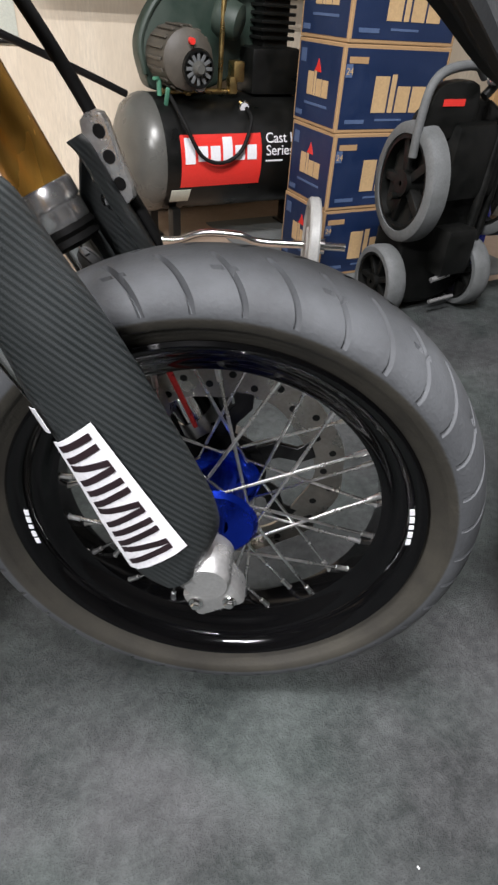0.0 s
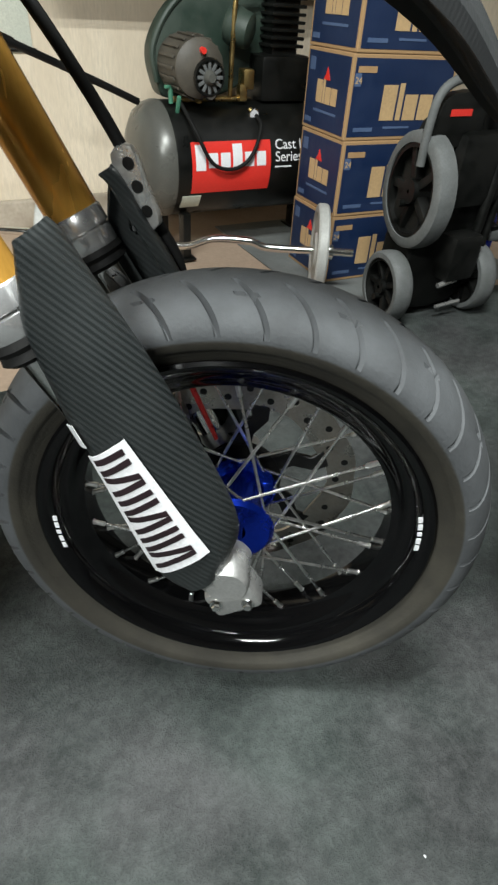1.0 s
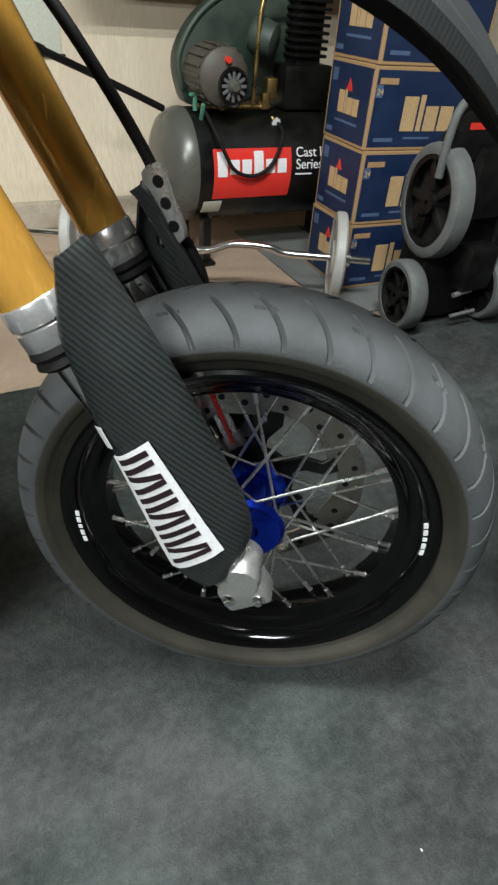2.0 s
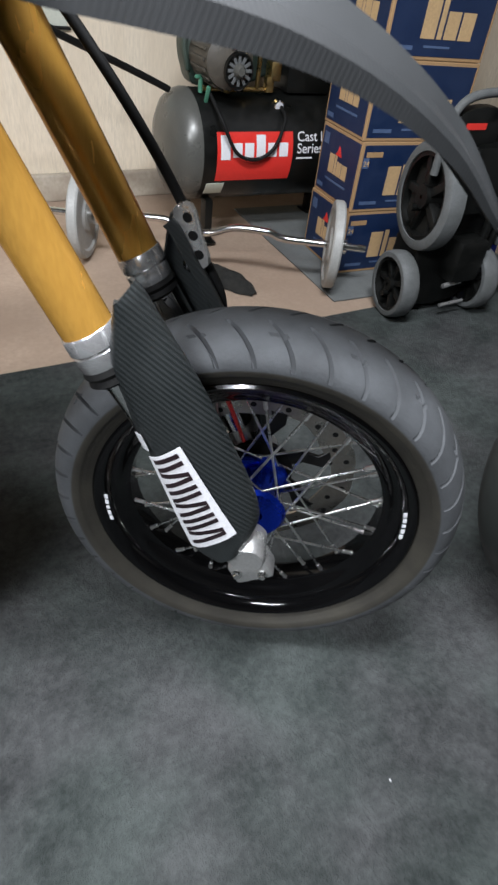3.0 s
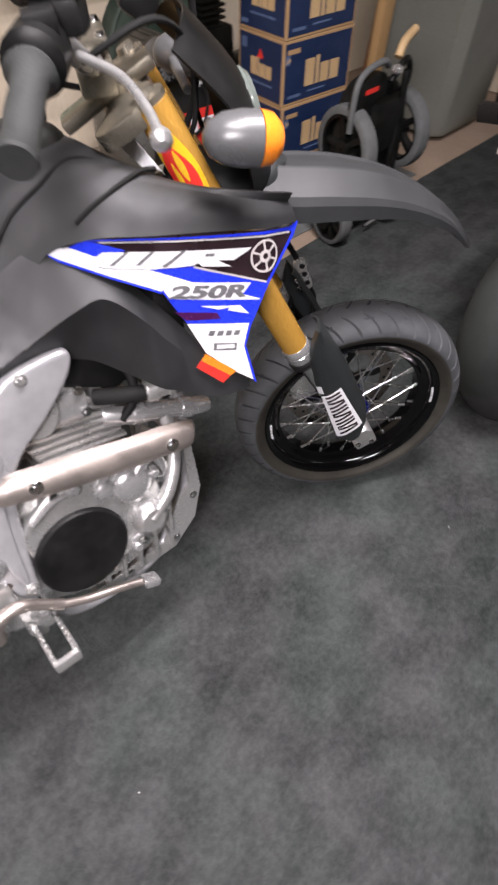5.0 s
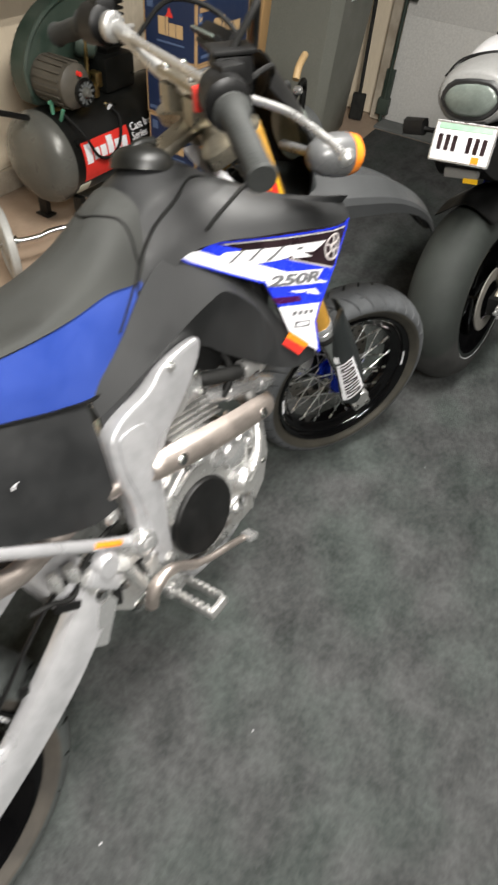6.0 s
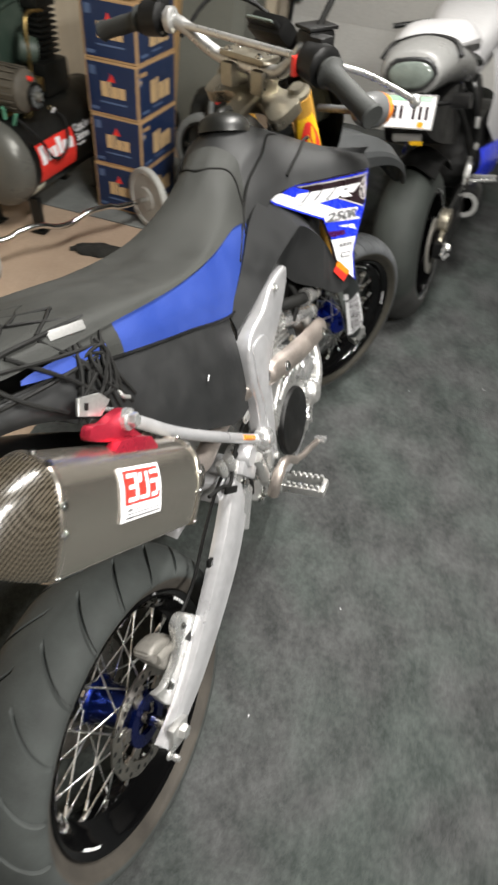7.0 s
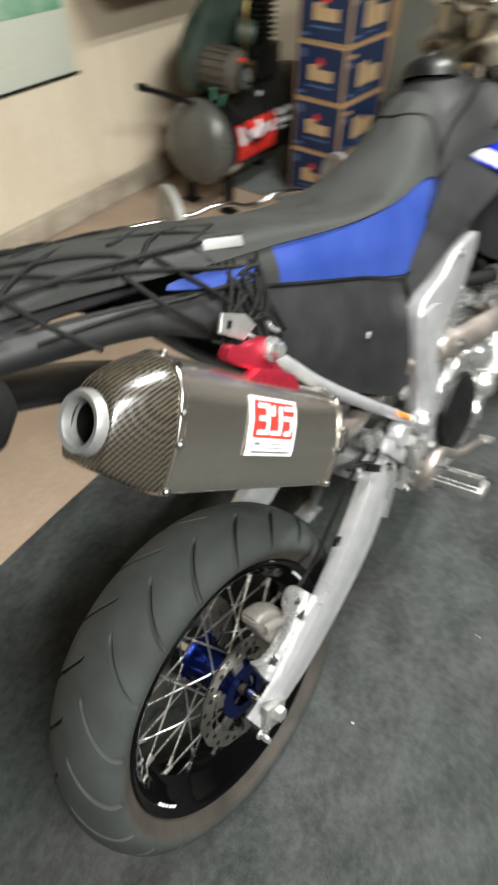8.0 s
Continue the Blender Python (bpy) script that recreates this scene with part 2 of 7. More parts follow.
M = {
    "carpet": carpet_material(),
    "concrete": paint("bare_concrete", (0.40, 0.30, 0.22), (0.30, 0.22, 0.16), 0.85, 0, 3.0, 90, 0.8, 0.3),
    "pad": paint("grey_pad", (0.16, 0.17, 0.165), (0.11, 0.115, 0.11), 0.9, 0, 5.0, 160, 0.7, 0.3),
    "plaster": paint("cream_plaster", (0.83, 0.73, 0.57), (0.66, 0.56, 0.42), 0.8, 0, 1.3, 60, 0.85, 0.04, 0.12, 0.0, (3, 3, 0.5)),
    "kerb": paint("dirty_concrete_kerb", (0.52, 0.46, 0.37), (0.30, 0.25, 0.19), 0.85, 0, 6.0, 70, 0.9, 0.3),
    # for the unseen walls: dark grey, so black parts mirror less light
    "dim_wall": paint("wall_dimmed_grey", (0.15, 0.145, 0.13), (0.11, 0.105, 0.095), 0.85, 0, 2.0, 60, 0.6, 0.1),
    # ceiling out of view, toned far below white so bounced light fills less
    "ceiling": paint("ceiling_dimmed_grey", (0.20, 0.197, 0.18), (0.16, 0.157, 0.14), 0.85, 0, 2.0, 60, 0.5, 0.1),
    "door": paint("garage_door_white", (0.70, 0.69, 0.66), (0.61, 0.60, 0.57), 0.55, 0, 2.5, 80, 0.5, 0.08),
    "rim": paint("rim_black_gloss", (0.002, 0.002, 0.0022), (0.003, 0.003, 0.0032), 0.10, 0, 8, 200, 0.4, 0.0, 0.03, 0.0, spec=0.28),
    "spoke": paint("spoke_steel", (0.92, 0.92, 0.91), (0.80, 0.79, 0.78), 0.28, 1.0, 3, 30, 0.3, 0.0, 0.05),
    "red_nipple": paint("red_spoke", (0.5, 0.03, 0.03), None, 0.35, 0.6, 60, 300, 0.4, 0.0),
    "blue_anodised": paint("blue_anodised", (0.012, 0.05, 0.62), (0.01, 0.03, 0.4), 0.22, 0.9, 30, 300, 0.5, 0.02, 0.06),
    "blue_dark": paint("dark_blue_anodised", (0.004, 0.014, 0.12), (0.003, 0.010, 0.08), 0.25, 0.9, 30, 300, 0.5, 0.02, 0.06),
    "gold": paint("gold_anodised", (0.78, 0.43, 0.085), (0.66, 0.33, 0.05), 0.22, 0.55, 14, 300, 0.5, 0.02, 0.07, 0.0, (1, 1, 0.2)),
    "satin": paint("satin_aluminium", (0.66, 0.66, 0.66), (0.52, 0.52, 0.51), 0.24, 0.80, 25, 260, 0.3, 0.0, 0.04),
    "chrome": paint("chrome", (0.78, 0.78, 0.77), (0.65, 0.65, 0.64), 0.12, 1.0, 20, 300, 0.4, 0.0, 0.06),
    "cast_alu": paint("cast_aluminium", (0.62, 0.62, 0.61), (0.42, 0.41, 0.39), 0.33, 0.80, 25, 260, 0.5, 0.12),
    "silver": paint("silver_frame_paint", (0.50, 0.50, 0.515), (0.46, 0.46, 0.465), 0.33, 0.55, 7, 40, 0.35, 0.0, 0.06, 0.2),
    "brushed": paint("brushed_titanium", (0.66, 0.61, 0.54), (0.54, 0.49, 0.42), 0.20, 0.95, 5, 260, 0.4, 0.02, 0.05),
    "bronze": paint("heat_shield_titanium", (0.52, 0.46, 0.42), (0.45, 0.39, 0.35), 0.42, 0.9, 10, 200, 0.5, 0.04),
    "disc": paint("brake_disc_steel", (0.42, 0.40, 0.37), (0.30, 0.27, 0.23), 0.35, 1.0, 30, 260, 0.6, 0.05),
    "black": paint("black_plastic", (0.004, 0.004, 0.004), (0.009, 0.009, 0.009), 0.42, 0, 12, 240, 0.6, 0.1, spec=0.25),
    "matt_black": paint("matt_black_plastic", (0.011, 0.0115, 0.012), (0.018, 0.0185, 0.019), 0.54, 0, 9, 600, 0.5, 0.07, spec=0.4),
    "rubber": paint("black_rubber", (0.005, 0.005, 0.005), (0.012, 0.012, 0.011), 0.7, 0, 20, 240, 0.6, 0.15, spec=0.2),
    "grip": paint("grip_rubber", (0.026, 0.028, 0.027), (0.042, 0.043, 0.041), 0.75, 0, 20, 300, 0.5, 0.3, spec=0.3),
    "seat": paint("seat_vinyl", (0.029, 0.030, 0.028), (0.042, 0.043, 0.040), 0.72, 0, 9, 520, 0.6, 0.5, spec=0.25),
    "seat_blue": paint("seat_blue_vinyl", (0.014, 0.040, 0.225), (0.018, 0.050, 0.26), 0.6, 0, 9, 520, 0.5, 0.35),
    "blue": paint("decal_blue", (0.015, 0.035, 0.62), (0.02, 0.05, 0.7), 0.28, 0, 12, 260, 0.3, 0.02),
    "white": paint("decal_white", (0.80, 0.80, 0.82), (0.72, 0.72, 0.74), 0.3, 0, 20, 260, 0.35, 0.02),
    "ink": paint("decal_black", (0.015, 0.008, 0.010), (0.03, 0.015, 0.02), 0.3, 0, 20, 260, 0.4, 0.02),
    "print_grey": paint("print_dark_grey", (0.12, 0.12, 0.125), None, 0.35, 0, 20, 260, 0.4, 0.02),
    "decal_grey": paint("decal_grey", (0.45, 0.42, 0.41), None, 0.35, 0, 20, 260, 0.4, 0.02),
    "red": paint("label_red", (0.72, 0.035, 0.025), (0.6, 0.03, 0.02), 0.4, 0, 14, 260, 0.4, 0.02),
    "red_metal": paint("red_anodised", (0.52, 0.03, 0.06), (0.4, 0.02, 0.04), 0.32, 0.7, 20, 260, 0.4, 0.03),
    "amber": paint("amber_lens", (0.85, 0.24, 0.02), (0.75, 0.18, 0.01), 0.22, 0, 30, 260, 0.3, 0.02),
    "carbon": weave("carbon_film", (0.0065, 0.0085, 0.0085), (0.0175, 0.0205, 0.0210), 0.0017, 0.42, 0.1),
    "carbon_grey": weave("carbon_film_grey", (0.0175, 0.0188, 0.0196), (0.0198, 0.0212, 0.0222), 0.0008, 0.50, 0.0, "xy"),
    "carbon_tip": weave("carbon_weave_clear", (0.016, 0.013, 0.009), (0.050, 0.042, 0.030), 0.0013, 0.2, 0.9, "yz"),
    "tank_dark": paint("dark_enamel", (0.003, 0.0034, 0.003), (0.008, 0.008, 0.007), 0.38, 0, 8, 200, 0.6, 0.05, spec=0.4),
    "tank_grey": paint("dusty_grey_enamel", (0.12, 0.12, 0.108), (0.075, 0.075, 0.066), 0.33, 0.2, 6, 200, 0.6, 0.05),
    "pump_green": paint("dark_green_enamel", (0.022, 0.039, 0.029), (0.052, 0.068, 0.053), 0.5, 0, 7, 160, 0.7, 0.1),
    "caliper": paint("dusty_caliper", (0.22, 0.21, 0.19), (0.14, 0.13, 0.115), 0.5, 0.3, 20, 200, 0.7, 0.1),
    "motor_dust": paint("dusty_motor_brown", (0.052, 0.046, 0.036), (0.090, 0.078, 0.060), 0.6, 0, 9, 160, 0.8, 0.1),
    "cone": paint("dark_heat_steel", (0.16, 0.145, 0.13), (0.10, 0.09, 0.08), 0.24, 0.9, 9, 200, 0.6, 0.03),
    "maroon": paint("decal_maroon", (0.05, 0.006, 0.05), (0.06, 0.01, 0.12), 0.3, 0, 20, 260, 0.5, 0.02),
    "clamp_alu": paint("dull_bronze_aluminium", (0.34, 0.31, 0.25), (0.24, 0.22, 0.17), 0.38, 0.85, 18, 240, 0.6, 0.06),
    "yellow": paint("sticker_yellow", (0.78, 0.46, 0.02), (0.70, 0.38, 0.01), 0.3, 0, 20, 260, 0.4, 0.02),
    "tail_grey": paint("grey_tail_plastic", (0.20, 0.20, 0.195), (0.15, 0.15, 0.145), 0.35, 0, 8, 200, 0.5, 0.03),
    "stalk_grey": paint("satin_grey_plastic", (0.085, 0.087, 0.088), (0.06, 0.06, 0.06), 0.36, 0, 9, 300, 0.4, 0.03),
    "outlet_grey": paint("blasted_aluminium", (0.27, 0.27, 0.265), (0.20, 0.20, 0.195), 0.5, 0.4, 30, 300, 0.5, 0.05),
    "brass": paint("brass", (0.55, 0.40, 0.16), (0.35, 0.25, 0.1), 0.35, 1.0, 30, 260, 0.5, 0.05),
    "green_valve": paint("green_fitting", (0.07, 0.22, 0.14), None, 0.45, 0, 30, 260, 0.4, 0.02),
    "carton": paint("carton_navy", (0.006, 0.018, 0.060), (0.009, 0.024, 0.074), 0.55, 0, 10, 240, 0.5, 0.05),
    "cardboard": paint("cardboard_kraft", (0.40, 0.25, 0.12), (0.33, 0.20, 0.09), 0.8, 0, 12, 200, 0.5, 0.1),
    "carton_tan": paint("carton_print_tan", (0.50, 0.34, 0.17), None, 0.6, 0, 12, 200, 0.3, 0.03),
    "carton_dim": paint("carton_print_dim", (0.07, 0.11, 0.21), None, 0.6, 0, 12, 200, 0.3, 0.03),
    "plate_grey": paint("grey_iron_plate", (0.42, 0.42, 0.40), (0.30, 0.30, 0.28), 0.55, 0.1, 14, 160, 0.6, 0.15),
    "wheel_grey": paint("grey_wheel_tyre", (0.115, 0.12, 0.12), (0.065, 0.07, 0.066), 0.75, 0, 14, 200, 0.7, 0.2),
    "wheel_black": paint("dusty_black_plastic", (0.003, 0.0034, 0.003), (0.009, 0.009, 0.008), 0.45, 0, 16, 200, 0.7, 0.1, spec=0.25),
    "wood": paint("pine_wood", (0.58, 0.36, 0.16), (0.46, 0.27, 0.11), 0.65, 0, 5, 60, 0.7, 0.15, 0.1, 0.0, (8, 8, 0.6)),
    "dark_wood": paint("brown_wood", (0.16, 0.07, 0.03), (0.22, 0.10, 0.05), 0.6, 0, 6, 60, 0.7, 0.15, 0.1, 0.0, (1, 1, 8)),
    "bin": paint("grey_green_plastic", (0.21, 0.215, 0.185), (0.17, 0.175, 0.15), 0.6, 0, 4, 160, 0.5, 0.08),
    "cloth": paint("dark_cloth", (0.018, 0.018, 0.017), (0.04, 0.04, 0.036), 0.95, 0, 30, 300, 0.6, 0.4, spec=0.2),
    "fairing": paint("white_fairing", (0.50, 0.495, 0.50), (0.44, 0.435, 0.44), 0.34, 0, 6, 200, 0.4, 0.02, 0.06, 0.15),
    "lens": paint("clear_lens", (0.13, 0.15, 0.135), (0.08, 0.095, 0.085), 0.15, 0.0, 40, 260, 0.6, 0.05),
    "poster": paint("pale_paper", (0.66, 0.68, 0.58), (0.60, 0.64, 0.55), 0.7, 0, 4, 200, 0.4, 0.03),
    "green_print": paint("green_print", (0.12, 0.34, 0.20), (0.4, 0.55, 0.42), 0.7, 0, 7, 200, 0.9, 0.03),
    "tyre_front": tyre_rubber("tyre_rubber_front", (0.047, 0.050, 0.053), (0.023, 0.0205, 0.0145), 0.2535, 0.2560),
    "tyre_rear": tyre_rubber("tyre_rubber_rear", (0.029, 0.033, 0.0315), (0.034, 0.029, 0.023), 0.255, 0.259),
    "tyre_sport": tyre_rubber("tyre_rubber_sport", (0.011, 0.014, 0.012), (0.02, 0.02, 0.019), 0.27, 0.29),
}
lamp_glow, lamp_nt, lamp_b = nodes_of("fluorescent_glow")
lamp_b.inputs["Emission Color"].default_value = (1.0, 0.97, 0.9, 1)
lamp_b.inputs["Emission Strength"].default_value = 6.0
M["glow"] = lamp_glow


# ---- building helpers ----
def mesh_ob(name, bm, material, smooth=True, angle=40):
    me = bpy.data.meshes.new(name)
    bmesh.ops.recalc_face_normals(bm, faces=bm.faces)
    for f in bm.faces:
        f.smooth = smooth
    if smooth:
        limit = radians(angle)
        for e in bm.edges:
            if len(e.link_faces) == 2 and e.calc_face_angle(0.0) > limit:
                e.smooth = False
    bm.to_mesh(me)
    bm.free()
    me.materials.append(M[material] if isinstance(material, str) else material)
    return new(name, me)


def part(name, bm, material, parent, label="", smooth=True, angle=40):
    """One mesh under a thing or under a part."""
    ob = mesh_ob(name, bm, material, smooth, angle)
    ob.parent = parent
    return tagged(ob, label)


def parts(name, pieces, material, parent, label="", smooth=True):
    """Several like pieces, each a mesh of its own."""
    return [part(name, bm, material, parent, label, smooth) for bm in pieces]


def thing(name, m, label, category, group="", kind=""):
    ob = new(name)
    ob.empty_display_size = 0.1
    ob.matrix_basis = m
    return tagged(ob, label, category, group, kind)


def solid(name, bm, material, label, category, m=None, group="", kind="", smooth=True):
    """A thing of one mesh."""
    ob = mesh_ob(name, bm, material, smooth)
    if m is not None:
        ob.matrix_basis = m
    return tagged(ob, label, category, group, kind)


def joined(*bms):
    out = bmesh.new()
    for b in bms:
        me = bpy.data.meshes.new("tmp")
        b.to_mesh(me)
        b.free()
        out.from_mesh(me)
        bpy.data.meshes.remove(me)
    return out


def moved(bm, m):
    bm.transform(m)
    return bm


def block(sx, sy, sz, bev=0.003, m=None, seg=2):
    bm = bmesh.new()
    bmesh.ops.create_cube(bm, size=1.0)
    bm.transform(Matrix.Diagonal((sx, sy, sz, 1)))
    if bev:
        bmesh.ops.bevel(bm, geom=bm.edges[:], offset=min(bev, 0.45 * min(sx, sy, sz)), segments=seg, affect="EDGES", profile=0.6)
    if m is not None:
        bm.transform(m)
    return bm


def rings(bm, loops, close=True, caps=True):
    """Skin a row of closed rings of equal length."""
    vs = [[bm.verts.new(p) for p in loop] for loop in loops]
    n = len(vs[0])
    for a, b in zip(vs, vs[1:] + ([vs[0]] if close == "all" else [])):
        for i in range(n if close else n - 1):
            j = (i + 1) % n
            bm.faces.new((a[i], a[j], b[j], b[i]))
    if caps and close != "all" and close:
        bm.faces.new(vs[0][::-1])
        bm.faces.new(vs[-1])
    return bm


def tube(points, radius, n=10, caps=True):
    """A round bar along points; radius: one number, or one for each point."""
    pts = [Vector(p) for p in points]
    rad = radius if isinstance(radius, (list, tuple)) else [radius] * len(pts)
    loops, up = [], None
    for i, p in enumerate(pts):
        d = (pts[min(i + 1, len(pts) - 1)] - pts[max(i - 1, 0)]).normalized()
        if up is None:
            up = d.orthogonal().normalized()
        up = (up - d * up.dot(d)).normalized()
        side = d.cross(up)
        loops.append([p + (up * math.cos(a) + side * math.sin(a)) * rad[i] for a in (2 * math.pi * k / n for k in range(n))])
    return rings(bmesh.new(), loops, True, caps)


def spline(points, steps=6):
    """Catmull-Rom through the points."""
    p = [Vector(q) for q in points]
    p = [2 * p[0] - p[1], *p, 2 * p[-1] - p[-2]]
    out = []
    for i in range(1, len(p) - 2):
        a, b, c, d = p[i - 1 : i + 3]
        for k in range(steps):
            t = k / steps
            out.append(0.5 * (2 * b + (c - a) * t + (2 * a - 5 * b + 4 * c - d) * t * t + (3 * b - a - 3 * c + d) * t**3))
    return out + [p[-2]]


def hose(points, radius, n=8, steps=6):
    return tube(spline(points, steps), radius, n)


def rod(a, b, r, r2=None, n=20, bev=0.0):
    return tube([a, b], [r, r if r2 is None else r2], n)


def lathe(profile, n=64, closed=False, arc=360.0):
    """Turn a profile of (y, r) about the Y axis."""
    bm = bmesh.new()
    full = arc >= 360
    vs = []
    for k in range(n if full else n + 1):
        a = radians(arc) * k / n
        vs.append([bm.verts.new((r * math.cos(a), y, r * math.sin(a))) for y, r in profile])
    m = len(profile)
    for k in range(n):
        a, b = vs[k], vs[(k + 1) % len(vs)]
        for i in range(m if closed else m - 1):
            j = (i + 1) % m
            bm.faces.new((a[i], a[j], b[j], b[i]))
    bmesh.ops.remove_doubles(bm, verts=bm.verts, dist=1e-6)
    return bm


def turned(a, b, profile, n=28):
    """A turned piece from a to b; profile rows of (share of the way, radius)."""
    a, b = Vector(a), Vector(b)
    return tube([a + (b - a) * s for s, r in profile], [r for s, r in profile], n)


def slab(outline, y0, y1, bev=0.002, seg=2, m=None):
    """An outline in x, z made thick from y0 to y1."""
    bm = bmesh.new()
    f = bm.faces.new([bm.verts.new((x, y0, z)) for x, z in outline])
    out = bmesh.ops.extrude_face_region(bm, geom=[f])
    bmesh.ops.translate(bm, verts=[v for v in out["geom"] if isinstance(v, bmesh.types.BMVert)], vec=(0, y1 - y0, 0))
    bmesh.ops.recalc_face_normals(bm, faces=bm.faces)
    if bev:
        bmesh.ops.bevel(bm, geom=bm.edges[:], offset=bev, segments=seg, affect="EDGES", profile=0.6)
    if m is not None:
        bm.transform(m)
    return bm


def rounded(outline, steps=5):
    """A closed outline with its corners smoothed."""
    p = [Vector((*q, 0)) for q in outline]
    n, out = len(p), []
    for i in range(n):
        a, b, c, d = p[i - 1], p[i], p[(i + 1) % n], p[(i + 2) % n]
        for k in range(steps):
            t = k / steps
            v = 0.5 * (2 * b + (c - a) * t + (2 * a - 5 * b + 4 * c - d) * t * t + (3 * b - a - 3 * c + d) * t**3)
            out.append((v.x, v.y))
    return out


def skin(keys, along=6, ringsteps=4, caps=True, closed=True):
    """Smooth skin through key sections, each a list of 3D points of equal count."""
    sections = list(zip(*[spline(column, along) for column in zip(*keys)]))
    loops = []
    for s in sections:
        if closed:
            n, ring = len(s), []
            for i in range(n):
                a, b, c, d = (Vector(s[j % n]) for j in (i - 1, i, i + 1, i + 2))
                for k in range(ringsteps):
                    t = k / ringsteps
                    ring.append(0.5 * (2 * b + (c - a) * t + (2 * a - 5 * b + 4 * c - d) * t * t + (3 * b - a - 3 * c + d) * t**3))
            loops.append(ring)
        else:
            loops.append(spline(s, ringsteps))
    return rings(bmesh.new(), loops, closed, caps)


def thicken(bm, thick):
    bmesh.ops.recalc_face_normals(bm, faces=bm.faces)
    bm.normal_update()
    bmesh.ops.solidify(bm, geom=bm.faces[:], thickness=thick)
    return bm


def sheet(keys, thick, along=6, ringsteps=4):
    """A smooth open panel through key rows, given a thickness."""
    return thicken(skin(keys, along, ringsteps, False, False), thick)


def bolt(at, axis, r=0.006, h=0.006, n=6):
    at, axis = Vector(at), Vector(axis).normalized()
    head = turned(at, at + axis * h, [(0, r), (0.75, r), (1, r * 0.8)], n)
    washer = turned(at - axis * 0.0015, at + axis * 0.0012, [(0, r * 1.45), (0.7, r * 1.45), (1, r * 1.35)], 14)
    return joined(head, washer)


def lettering(text, height, depth=0.001, bold=0.0):
    """A word in the built-in font as a mesh, standing in x, y from the origin."""
    cu = bpy.data.curves.new("text", "FONT")
    cu.body, cu.size, cu.extrude, cu.offset = text, height, depth / 2, bold
    ob = bpy.data.objects.new("text", cu)
    scene.collection.objects.link(ob)
    me = bpy.data.meshes.new_from_object(ob.evaluated_get(bpy.context.evaluated_depsgraph_get()))
    bm = bmesh.new()
    bm.from_mesh(me)
    bpy.data.objects.remove(ob)
    bpy.data.curves.remove(cu)
    bpy.data.meshes.remove(me)
    return bm


# ---- the garage ----
ROOM = pose(0, 0, 0, 0, 0, 4.0)  # the room stands a little askew to the parked machine


def room_piece(name, sx, sy, sz, x, y, z, material, label, category, bev=0.0):
    ob = solid(name, block(sx, sy, sz, bev), material, label, category, ROOM @ pose(x, y, z), kind="structure", smooth=False)
    return ob


room_piece("floor", 9.4, 7.2, 0.1, 0.9, -0.75, -0.058, "concrete", "bare tan concrete garage floor with stains", "floor")
room_piece("wall_north", 9.4, 0.15, 2.6, 0.9, 2.165, 1.3, "plaster", "cream painted plaster wall of the garage", "wall")
room_piece("wall_south", 9.4, 0.15, 2.6, 0.9, -4.3, 1.3, "dim_wall", "unseen garage wall, added in dark grey to keep reflections low", "wall")
room_piece("wall_west", 0.15, 7.2, 2.6, -3.75, -0.75, 1.3, "dim_wall", "unseen garage wall, added in dark grey to keep reflections low", "wall")
room_piece("ceiling", 9.4, 7.2, 0.1, 0.9, -0.75, 2.55, "ceiling", "unseen garage ceiling, darkened to grey to cut bounced light", "ceiling")
room_piece("baseboard", 6.0, 0.03, 0.11, 0.4, 2.074, 0.047, "kerb", "low dirty concrete curb along the cream wall", "baseboard", 0.01)


def carpet():
    """The dark mat: a thin sheet with a worn edge."""
    bm = bmesh.new()
    xs = np.linspace(-3.2, 4.28, 76)
    near, far = [], []
    for x in xs:
        near.append((x, -3.6))
        far.append((x, 0.835 + 0.01 * x + 0.006 * noise.noise((x * 2.1, 0.3, 0))))
    loops = []
    for (x, a), (_, b) in zip(near, far):
        ys = np.linspace(a, b, 5)
        loops.append([(x, y, 0.0) for y in ys] + [(x, y, -0.006) for y in ys[::-1]])
    return rings(bm, loops, True, True)


solid("carpet", carpet(), "carpet", "dark grey mottled carpet laid over the garage floor", "carpet", ROOM, kind="structure", smooth=False)


def garage_door():
    """Sectional door panels in the east wall."""
    root = tagged(new("door_1"), "white sectional garage door with flush panels", "garage door", kind="structure")
    root.matrix_basis = ROOM @ pose(4.50, -1.35, 0)
    for k in range(4):
        part("panel", block(0.045, 4.5, 0.6066, 0.0004, pose(0, 0, 0.31 + 0.607 * k)), "door", root)
    part("bottom_seal", block(0.05, 4.5, 0.02, 0.004, pose(-0.004, 0, 0.0)), "rubber", root)
    return root


garage_door()
room_piece("wall_east", 0.15, 2.0, 2.6, 4.62, 1.91, 1.3, "plaster", "cream painted wall beside the garage door", "wall")
room_piece("door_trim", 0.07, 0.07, 2.4, 4.49, 0.955, 1.2, "kerb", "painted jamb beside the garage door", "door jamb", 0.004)
room_piece("threshold", 0.18, 4.5, 0.02, 4.40, -1.35, 0.0, "pad", "grey concrete threshold under the garage door", "threshold", 0.006)


def ceiling_lamp(x, y, turn):
    root = thing("fluorescent_light", pose(x, y, 2.43, 0, 0, turn), "grey fluorescent ceiling fitting with two tubes", "ceiling light", "ceiling fittings")
    part("housing", block(1.26, 0.36, 0.05, 0.008, pose(0, 0, 0.035)), "ceiling", root)
    for dy in (-0.1, 0.1):
        part("tube", rod((-0.58, dy, -0.0), (0.58, dy, -0.0), 0.013, n=14), "glow", root, "glowing fluorescent tube")


